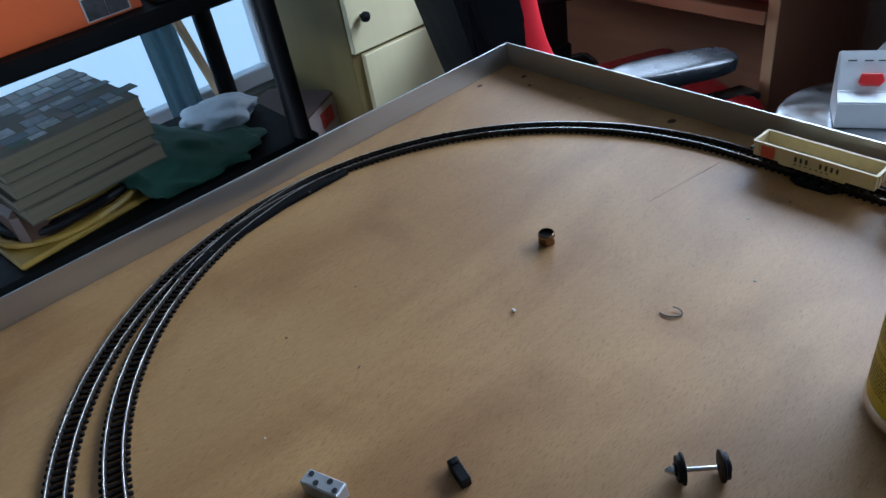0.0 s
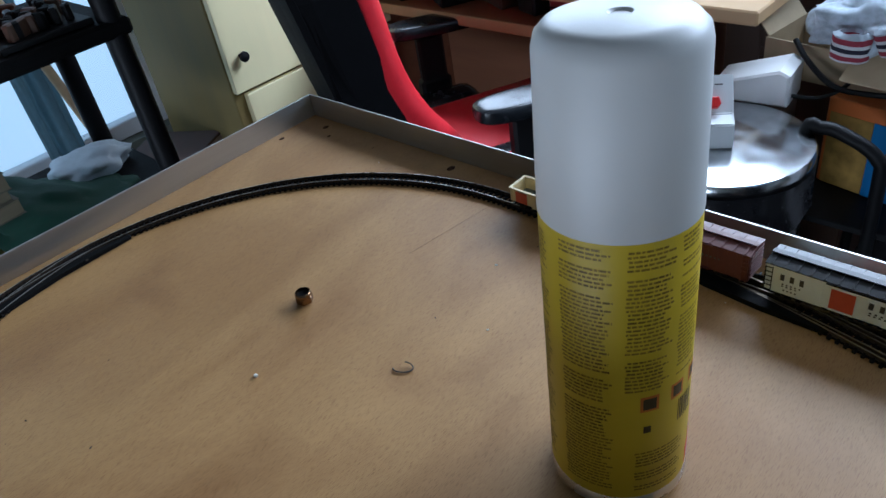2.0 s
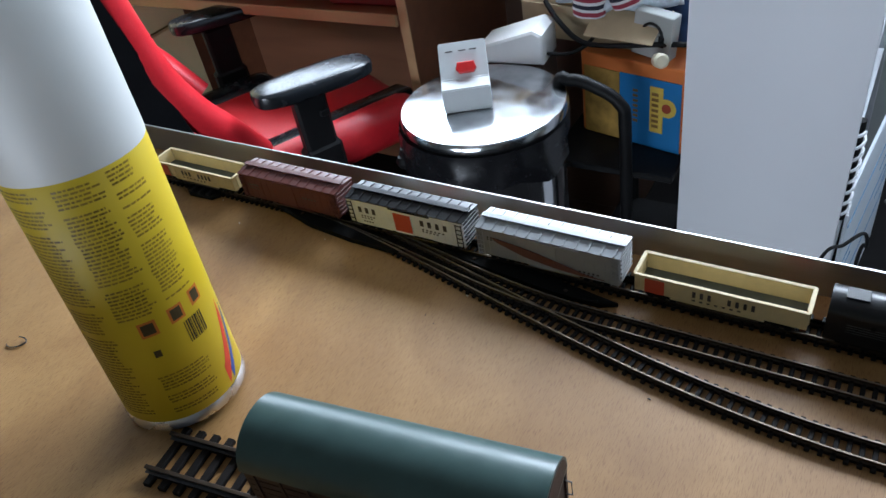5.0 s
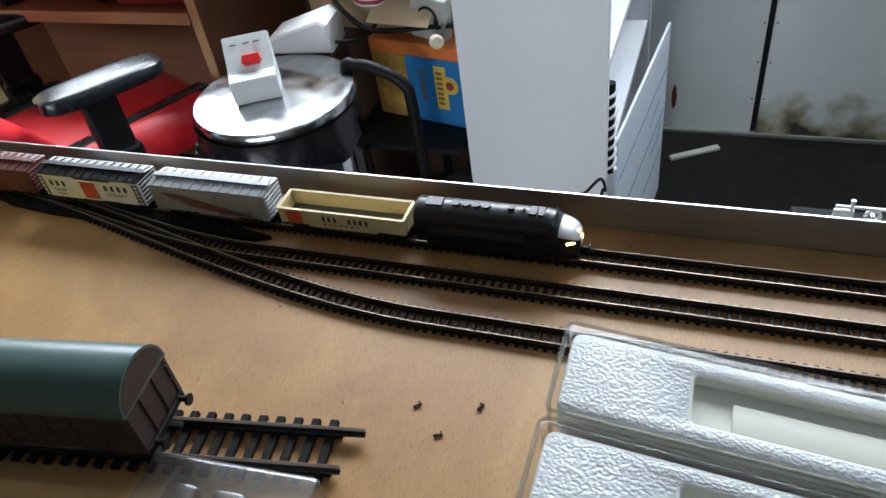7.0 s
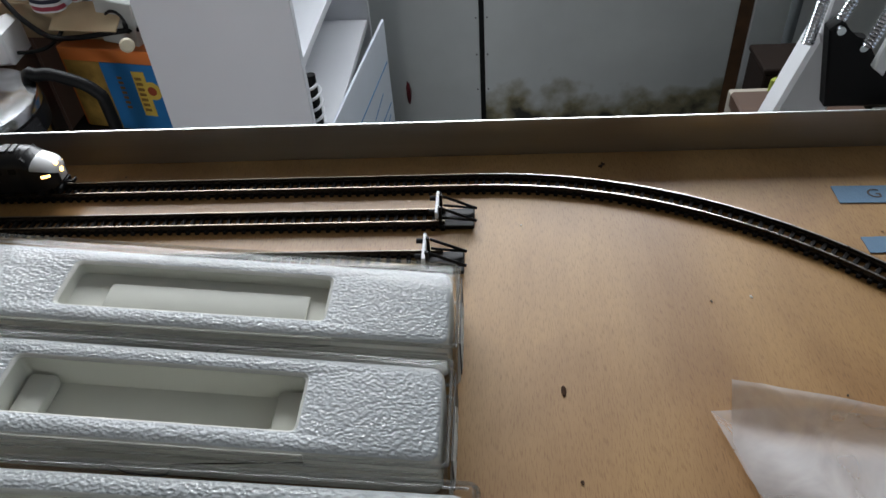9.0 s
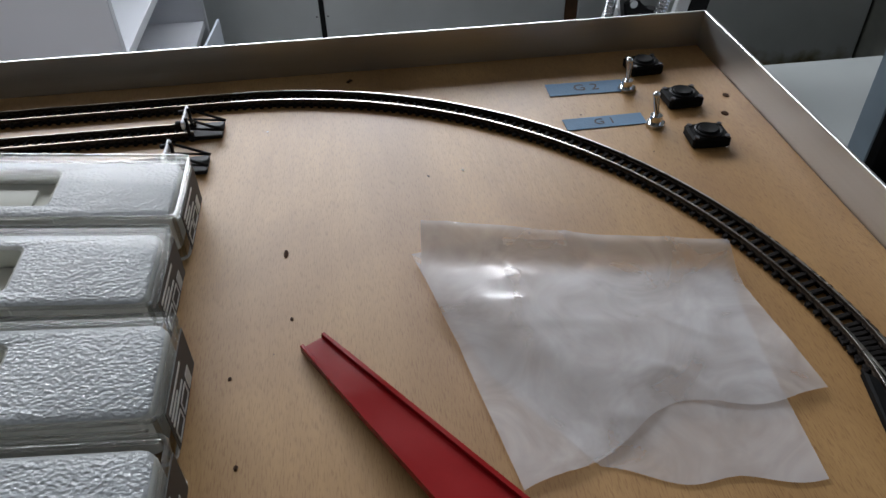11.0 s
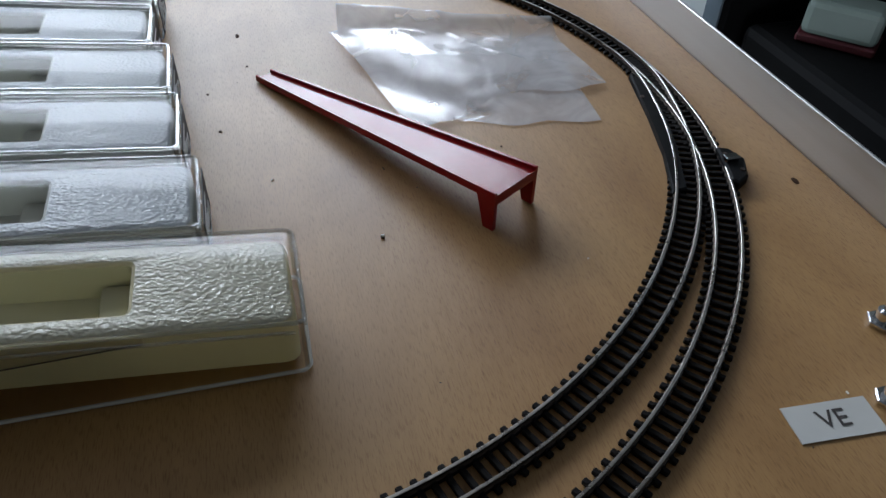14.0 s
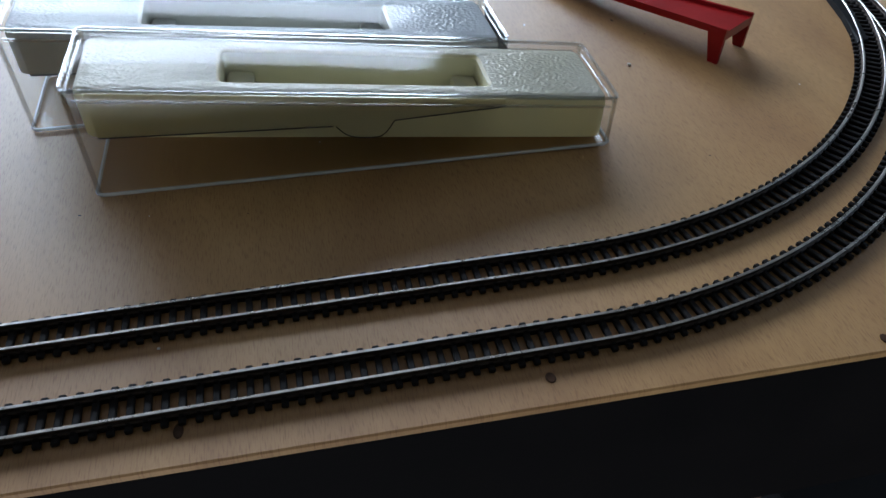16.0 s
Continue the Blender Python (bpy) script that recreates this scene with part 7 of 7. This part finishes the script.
def cream_cabinet():
    ob = thing("cream_cabinet", "tall cream wood-effect cabinet with a dark knob", "cabinet")
    x0, x1, y0, y1, h = -1.56, -1.115, 0.505, 1.06, 1.30
    # the shade on the cabinet's side is put into the carcass colour
    part("body", box_bm(((x0 + x1) / 2, (y0 + y1) / 2, h / 2), (x1 - x0, y1 - y0, h), 0.003), mat("shaded_side_laminate", (0.22, 0.16, 0.055), 0.7, grain=18, vary=0.10, stretch=(1, 1, 0.08), spec=0.25), ob, "carcass darkened to olive-brown for its shaded side")
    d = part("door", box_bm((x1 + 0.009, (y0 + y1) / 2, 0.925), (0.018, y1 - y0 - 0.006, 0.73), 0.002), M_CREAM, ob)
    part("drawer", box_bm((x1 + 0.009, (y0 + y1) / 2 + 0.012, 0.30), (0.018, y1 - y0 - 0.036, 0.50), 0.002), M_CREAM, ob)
    bm = lathe_bm([(0.004, 0.0), (0.005, 0.012), (0.013, 0.018), (0.013, 0.024), (0.0, 0.028)], 18)
    k = part("knob", bm, M_BLACK, d, "dark round knob", smooth=True)
    k.matrix_basis = Matrix.Translation((x1 + 0.018, 0.548, 0.650)) @ Matrix.Rotation(radians(90), 4, "Y")


cream_cabinet()


def black_shelf():
    ob = thing("black_shelf_unit", "black plastic shelf unit filled with boxes and books", "shelf unit")
    for x in (-1.115, -0.80):
        for y in (-0.72, 0.165):
            part("post", cyl_bm((x, y, 0.0), (x, y, 1.70), 0.021, n=18), M_BLACK, ob, smooth=True)
    for z in (0.2275, 0.5875, 0.9125, 1.42):
        part("shelf", box_bm((-0.957, -0.277, z - 0.015), (0.36, 0.94, 0.030), 0.006), M_PLATE, ob)
    top = 0.913
    M_OR = mat("orange_box_card", (0.68, 0.12, 0.02), 0.5, grain=30, vary=0.05)
    o = thing("orange_box", "bright orange cardboard box on the black shelf", "box", pose(-0.93, -0.30, top, 0, 0, 2))
    part("box", box_bm((0, 0, 0.085), (0.24, 0.52, 0.17), 0.002), M_OR, o)
    part("print_panel", box_bm((0.121, -0.14, 0.045), (0.0016, 0.12, 0.06)), mat("pale_print_panel", (0.70, 0.42, 0.28), 0.5), o, "pale printed panel")
    M_PALEINK = mat("pale_print_ink", (0.62, 0.56, 0.52), 0.5, vary=0.1)
    pp = part("print_panel", box_bm((0.121, 0.204, 0.023), (0.0016, 0.074, 0.037)), M_PALEINK, o, "dark picture in a pale frame")
    for k in (-1, 1):
        part("picture", box_bm((0.1222, 0.204 + k * 0.0175, 0.023), (0.0012, 0.034, 0.033)), mat("dark_print_panel", (0.05, 0.045, 0.045), 0.5, grain=90, vary=0.5), pp)
    part("print_panel", box_bm((0.121, 0.226, 0.055), (0.0016, 0.040, 0.022)), M_PALEINK, o, "pale printed label")
    o = thing("model_parts_tray", "tray of dark model parts on the black shelf", "tray", pose(-0.90, 0.06, top, 0, 0, 0))
    part("tray_floor", box_bm((0, 0, 0.006), (0.20, 0.16, 0.012), 0.002), M_BLACK, o)
    rnd = random.Random(2)
    for i in range(26):
        bm = box_bm((rnd.uniform(-0.08, 0.08), rnd.uniform(-0.06, 0.06), 0.026), (rnd.uniform(0.01, 0.04), 0.014, 0.03), 0.003, Matrix.Rotation(rnd.uniform(0, 3), 4, "Z"))
        part("model_piece", bm, (M_BLACK, M_PLATE, M_WOOD_DARK)[i % 3], o)
    low = 0.588
    # thick directory on a yellow tray
    o = thing("yellow_tray", "yellow plastic tool tray with cables on the lower shelf", "tray", pose(-0.915, -0.26, low, 0, 0, 8))
    M_YTRAY = mat("yellow_plastic", (0.32, 0.20, 0.025), 0.5, grain=20, vary=0.3)
    part("tray_floor", box_bm((0, 0, 0.006), (0.20, 0.30, 0.012), 0.004), M_YTRAY, o)
    for k in range(3):
        ring = [(0.095 * math.cos(q) * (1 - 0.1 * k), 0.14 * math.sin(q) * (1 - 0.1 * k), 0.018 + 0.016 * k + 0.004 * math.sin(3 * q + k)) for q in (radians(d) for d in range(0, 361, 15))]
        part("cable_coil", tube_bm(ring, 0.0075, 8), (M_YTRAY, M_BLACK, M_YTRAY)[k], o, "coiled cable", smooth=True)
    part("load", box_bm((0.0, -0.02, 0.046), (0.13, 0.20, 0.078), 0.012), M_WOOD_DARK, o, "dark box among the cables")
    part("cord", tube_bm(curve_pts([(0.03, -0.12, 0.03), (0.09, 0.0, 0.04), (0.05, 0.10, 0.034), (0.10, 0.15, 0.03)], 8), 0.006, 8), M_CHAIRBLACK, o)
    rnd = random.Random(6)
    M_PAGES = mat("yellowed_pages", (0.125, 0.105, 0.062), 0.85, grain=6, vary=0.18, stretch=(1, 1, 160))
    M_COVER = mat("worn_grey_cover", (0.105, 0.092, 0.060), 0.6, grain=30, vary=0.3)
    cols = ((0.03, 0.07, 0.045), (0.16, 0.19, 0.21), (0.30, 0.33, 0.34), (0.03, 0.035, 0.04), (0.10, 0.055, 0.04), (0.07, 0.10, 0.12), (0.22, 0.24, 0.22))
    mats = [mat("cover_photo", c, 0.45, grain=90, vary=0.5, bump=0) for c in cols]
    z = low + 0.086
    for k, th in enumerate((0.028, 0.019, 0.031, 0.016, 0.024)):
        o = thing("old_magazine", "thick old magazine with yellowed pages in a stack", "magazine", pose(-0.905 + rnd.uniform(-0.004, 0.004), -0.245 + rnd.uniform(-0.005, 0.005), z, 0, 0, 6 + rnd.uniform(-1.6, 1.6)), group="stack of magazines")
        part("page_block", box_bm((0, 0, th / 2), (0.268, 0.243, th - 0.0024), 0.001), M_PAGES, o)
        part("cover", box_bm((0, 0, 0.0006), (0.271, 0.246, 0.0012)), M_COVER, o)
        cov = part("cover", box_bm((0, 0, th - 0.0006), (0.271, 0.246, 0.0012)), M_COVER, o, "worn picture cover")
        z += th
    x = -0.128
    while x < 0.115:
        w = rnd.uniform(0.020, 0.046)
        y = -0.118
        while y < 0.105:
            d = rnd.uniform(0.016, 0.042)
            if rnd.random() > 0.16:
                part("cover_photo", box_bm((x + w / 2, y + d / 2, 0.0243), (w - rnd.uniform(0.001, 0.006), d - rnd.uniform(0.001, 0.005), 0.0005)), mats[rnd.randrange(7)], cov)
            y += d
        x += w

    def cloth(name, label, cat, c, size, material, seed, a=0.35, f=2.0, slope=0.0):
        oo = thing(name, label, cat, Matrix.Translation(c))
        bm = bmesh.new()
        bmesh.ops.create_icosphere(bm, subdivisions=4, radius=1.0)
        for v in bm.verts:
            k = 1 + a * noise.noise(v.co * f + Vector((seed, 0, 0))) + 0.18 * abs(noise.noise(v.co * 5 + Vector((0, seed, 0))))
            p = v.co * k
            fall = 1 - slope * min(1, max(0, p.y + 0.35))
            v.co = Vector((p.x * size[0], p.y * size[1], (max(-0.6, p.z) * size[2] + 0.6 * size[2]) * fall))
        me = part(cat, bm, material, oo, smooth=True).data
        for e in me.edges:
            e.use_edge_sharp = False
    M_GREEN = mat("dark_green_cloth", (0.007, 0.042, 0.025), 0.85, grain=90, vary=0.15, bump=0.2, bump_scale=300)
    cloth("green_cloth", "crumpled dark green cloth on the lower shelf", "cloth", (-0.90, -0.045, low), (0.12, 0.145, 0.058), M_GREEN, 1, 0.4, 2.2, 0.80)
    cloth("clear_bag", "crumpled clear plastic bag on the lower shelf", "bag", (-1.01, 0.085, low), (0.07, 0.080, 0.027), mat("milky_bag", (0.62, 0.68, 0.74), 0.35, alpha=0.75, bump=0.3, bump_scale=60), 4)
    o = thing("small_carton", "open carton with a shaded brown side and red print beyond the shelf", "carton", pose(-1.30, 0.36, 0.0, 0, 0, 30))
    bm = box_bm((0, 0, 0.210), (0.22, 0.24, 0.42), 0.003)
    # body colour holds the near side's shade; the printed side stays pale
    part("carton", bm, mat("shaded_brown_card", (0.10, 0.055, 0.042), 0.75, grain=14, vary=0.2), o)
    part("printed_side", box_bm((0.1104, 0, 0.215), (0.0012, 0.232, 0.40)), mat("pale_pink_card", (0.46, 0.36, 0.32), 0.7, grain=14, vary=0.15), o, "pale printed side")
    part("red_print", box_bm((0.1116, 0.045, 0.375), (0.0016, 0.07, 0.045)), mat("red_card_print", (0.45, 0.05, 0.04), 0.6, vary=0.3), o, "red print")
    o = thing("window_curtain", "grey-blue window curtain gathered beside the pane", "curtain", Matrix.Translation((X0 + 0.05, 0.145, 0.34)))
    bm = bmesh.new()
    rows = []
    for i in range(41):
        u = i / 40
        x = 0.016 * math.sin(u * 11) + 0.006 * math.sin(u * 27 + 1)
        rows.append([bm.verts.new((x * (1 + 0.3 * k), 0.105 * u + 0.010 * (1 - k), 1.6 * k)) for k in (0, 0.3, 0.6, 1.0)])
    for p, q in zip(rows, rows[1:]):
        for j in range(3):
            bm.faces.new((p[j], q[j], q[j + 1], p[j + 1]))
    part("fabric", bm, mat("grey_blue_curtain", (0.13, 0.20, 0.23), 0.9, grain=60, vary=0.1, through_light=0.35), o, smooth=True)
    o = thing("wooden_pole", "pale wooden broom pole leaning in the corner", "pole")
    part("pole", cyl_bm((-1.30, 0.32, 0.0), (-1.50, 0.10, 1.35), 0.012, n=12), mat("pale_pole_wood", (0.50, 0.38, 0.22), 0.6), o)


black_shelf()


def desk_lamp():
    st_ = thing("low_stool", "dark low stool that carries the lamp", "stool", Matrix.Translation((1.46, 0.74, 0)))
    part("seat", box_bm((0, 0, 0.525), (0.20, 0.20, 0.03), 0.004), M_WOOD_DARK, st_)
    for sx in (-1, 1):
        for sy in (-1, 1):
            part("leg", box_bm((sx * 0.08, sy * 0.08, 0.255), (0.03, 0.03, 0.51), 0.003), M_WOOD_DARK, st_)
    ob = thing("spring_arm_lamp", "white spring-arm lamp with a black bracket behind the board", "lamp", Matrix.Translation((0, 0, 0)))
    M_LW = mat("white_lamp_paint", (0.72, 0.73, 0.74), 0.4, grain=30, vary=0.04)
    flat = lambda pts, y0, y1, bev: (lambda bm: (bmesh.ops.transform(bm, matrix=Matrix.Rotation(radians(90), 4, "X"), verts=bm.verts), bm)[1])(prism_bm(pts, -y1, -y0, bev))
    part("post", flat([(1.372, 0.541), (1.470, 0.541), (1.446, 0.680), (1.418, 0.705)], 0.70, 0.745, 0.006), M_LW, ob, "white tapered post")
    part("upper_arm", flat([(1.420, 0.698), (1.440, 0.692), (1.452, 0.90), (1.434, 0.90)], 0.705, 0.735, 0.003), M_LW, ob)
    part("bracket", flat([(1.444, 0.600), (1.418, 0.722), (1.434, 0.736), (1.457, 0.708), (1.476, 0.706), (1.505, 0.658), (1.552, 0.625), (1.540, 0.600)], 0.675, 0.698, 0.003), M_BLACK, ob, "black steel bracket")
    part("rear_bar", flat([(1.505, 0.655), (1.535, 0.640), (1.575, 0.90), (1.552, 0.90)], 0.660, 0.674, 0.002), M_BLACK, ob)
    part("white_bar", flat([(1.488, 0.668), (1.505, 0.655), (1.552, 0.90), (1.530, 0.90)], 0.662, 0.674, 0.002), M_LW, ob)
    for x, y, z in ((1.430, 0.672, 0.724), (1.468, 0.672, 0.698), (1.530, 0.656, 0.636)):
        part("bolt", cyl_bm((x, y, z), (x, y - 0.006, z), 0.006, n=14), M_STEEL, ob, "steel bolt")
    for (ax, az), (bx, bz), y, r in (((1.466, 0.705), (1.515, 0.90), 0.655, 0.0075), ((1.425, 0.74), (1.470, 0.90), 0.668, 0.0065), ((1.404, 0.690), (1.420, 0.90), 0.70, 0.0075)):
        ax_ = Vector((bx - ax, 0, bz - az))
        n_ = ax_.normalized()
        q_ = Vector((0, 1, 0)).cross(n_)
        turns = int(ax_.length / 0.0050)
        pts = []
        for i in range(turns * 10 + 1):
            t = 2 * math.pi * i / 10
            pts.append(Vector((ax, y, az)) + ax_ * (i / (turns * 10)) + q_ * (r * math.cos(t)) + Vector((0, r * math.sin(t), 0)))
        part("spring", tube_bm(pts, 0.0019, 5), M_STEEL, ob, "bright coil spring", smooth=True)
    fr = thing("plastic_carrier", "yellow-green plastic carrier frame standing on a pale carton", "frame", pose(1.490, 0.955, 0.396, 0, 0, 0))
    bm = bmesh.new()
    for p, q in (((-0.020, 0.0), (-0.014, 0.095)), ((-0.014, 0.095), (0.030, 0.055)), ((0.030, 0.055), (0.012, 0.0)), ((0.012, 0.0), (-0.020, 0.0))):
        add_cyl(bm, (p[0], 0, p[1] + 0.005), (q[0], 0, q[1] + 0.005), 0.006, n=10)
    part("loop", bm, mat("yellow_green_plastic", (0.32, 0.36, 0.05), 0.5), fr, smooth=True)
    cr = thing("pale_carton", "pale cardboard carton on the floor by the wall", "carton", pose(1.53, 1.02, 0, 0, 0, 0))
    part("carton", box_bm((0, 0, 0.197), (0.16, 0.18, 0.394), 0.003), mat("pale_card", (0.42, 0.38, 0.31), 0.8, grain=14, vary=0.15), cr)
    part("flap", box_bm((0.035, -0.095, 0.405), (0.085, 0.004, 0.05), 0.001, Matrix.Rotation(radians(-20), 4, "X")), mat("card_flap", (0.46, 0.41, 0.33), 0.8, grain=14, vary=0.15), cr)
    M_DKBOX = mat("blackish_brown_card", (0.020, 0.013, 0.010), 0.7, grain=20, vary=0.2, spec=0.15)
    dk = thing("dark_brown_box", "dark brown box standing behind the pale carton", "box", pose(1.615, 1.25, 0, 0, 0, 0))
    part("box", box_bm((0, 0, 0.19), (0.13, 0.12, 0.38), 0.004), M_DKBOX, dk)
    part("box_lid", box_bm((0, 0, 0.388), (0.136, 0.126, 0.014), 0.003), M_DKBOX, dk)


desk_lamp()


def east_side():
    ob = thing("black_office_machine", "large black machine with a low deck and a raised rear", "machine", Matrix.Translation((1.92, -0.22, 0)))
    part("deck", box_bm((-0.155, -0.03, 0.3825), (0.35, 0.98, 0.765), 0.012, None, 2), M_PLATE, ob)
    part("rear_body", box_bm((0.20, -0.01, 0.56), (0.34, 1.02, 1.12), 0.02, None, 2), M_PLATE, ob)
    p = part("side_panel", box_bm((0.010, 0.50, 0.56), (0.72, 0.04, 1.12), 0.008), M_PLATE, ob)
    part("panel_edge", box_bm((-0.3515, 0.50, 0.56), (0.003, 0.034, 1.10), 0.001), mat("blue_grey_edge", (0.10, 0.13, 0.15), 0.5, grain=20, vary=0.2), p, "blue-grey panel edge")
    part("handle", box_bm((-0.36, 0.36, 0.66), (0.08, 0.03, 0.03), 0.01), M_PLATE, ob)
    for k in range(3):
        part("deck_groove", box_bm((-0.155, -0.40 + 0.2 * k, 0.7665), (0.30, 0.006, 0.003), 0.001), M_PADGLOSS, ob)
    ob = thing("pale_block", "pale grey-green block with a red base on the black machine", "block", pose(1.668, 0.162, 0.7655, 0, 0, -48) @ Matrix.Diagonal((0.82, 0.82, 0.74, 1)))
    part("base", box_bm((0, 0, 0.008), (0.11, 0.070, 0.014), 0.003), mat("dark_red_base", (0.08, 0.010, 0.014), 0.6), ob, "dark red base")
    part("block", box_bm((0, 0, 0.042), (0.105, 0.066, 0.055), 0.010, None, 2), mat("pale_green_plastic", (0.26, 0.32, 0.28), 0.5, grain=20, vary=0.06), ob)
    ob = thing("low_white_cabinet", "low pale cabinet top beside the black machine", "cabinet", Matrix.Translation((1.69, 0.50, 0)))
    M_GW = mat("grey_white_top", (0.34, 0.36, 0.35), 0.6, grain=8, vary=0.06)
    part("body", box_bm((0, 0, 0.30), (0.39, 0.27, 0.60), 0.004), M_GW, ob)
    part("top", box_bm((0, 0, 0.611), (0.40, 0.28, 0.020), 0.003), M_GW, ob)
    part("door", box_bm((-0.198, 0, 0.30), (0.006, 0.25, 0.56), 0.002), M_GW, ob)


east_side()


def sprue():
    cr = thing("display_stand", "slim black stand close behind the layout board", "stand", Matrix.Translation((0.99, 0.131, 0)))
    part("upright", box_bm((0, 0, 0.447), (0.27, 0.022, 0.894), 0.002), M_PLATE, cr)
    part("top_strip", box_bm((0, 0, 0.8955), (0.272, 0.024, 0.003), 0.001), M_PLATE, cr)
    ob = thing("railing_sprue", "white plastic sprue of small fittings on the black stand", "sprue", Matrix.Translation((0.931, 0.130, 0.8972)))
    part("runner", box_bm((0, 0, 0.0122), (0.105, 0.0022, 0.0018), 0.0004), M_CARWHITE, ob)
    part("runner", box_bm((0, 0, 0.0010), (0.105, 0.0030, 0.0018), 0.0004), M_CARWHITE, ob)
    part("end_tab", box_bm((-0.047, 0, 0.0050), (0.012, 0.0028, 0.0098), 0.0005), M_CARWHITE, ob)
    for x in (-0.043, 0.048):
        part("peg", cyl_bm((x, 0, 0.0), (x, 0, 0.0165), 0.0011, n=10), M_CARWHITE, ob)
        part("peg_head", cyl_bm((x, 0, 0.0165), (x, 0, 0.0176), 0.0016, n=10), M_CARWHITE, ob)
    for k in range(6):
        x = -0.030 + 0.0135 * k
        part("fitting", tube_bm([(x + 0.0042 * math.cos(q), 0, 0.0065 + 0.0042 * math.sin(q)) for q in (radians(d) for d in range(0, 361, 30))], 0.0013, 6), M_CARWHITE, ob)
        part("stud", cyl_bm((x, -0.002, 0.0065), (x, 0.002, 0.0065), 0.0014, n=8), M_CARWHITE, ob)
    ob = thing("paper_roll", "white rolled paper tube lying on the black stand", "paper roll", Matrix.Translation((1.055, 0.133, 0.9055)))
    bm = lathe_bm([(0.0066, -0.052), (0.0082, -0.052), (0.0082, 0.052), (0.0066, 0.052)], 28)
    bmesh.ops.transform(bm, matrix=Matrix.Rotation(radians(90), 4, "Y"), verts=bm.verts)
    part("roll", bm, M_CARD, ob, smooth=True)


sprue()

# ---- single sleepers ----
for parent, x, y, h in SINGLE[:300]:
    o = new("sleeper", SLEEPER_MESH)
    o.parent = parent
    o.matrix_basis = pose(x, y, B + 0.0002, 0, 0, math.degrees(h))
rest_v, rest_f = [], []
for parent, x, y, h in SINGLE[300:]:
    c, s, k = math.cos(h), math.sin(h), len(rest_v)
    rest_v += [(x + v.x * c - v.y * s, y + v.x * s + v.y * c, B + 0.0002 + v.z) for v in SLEEPER_V]
    rest_f += [tuple(i + k for i in f) for f in SLEEPER_F]
if rest_v:
    me = bpy.data.meshes.new("sleeper_strip")
    me.from_pydata(rest_v, [], rest_f)
    me.materials.append(M_SLEEPER)
    o = new("sleeper_strip", me)
    o.parent = SINGLE[300][0]
    tagged(o, kind="stuff")
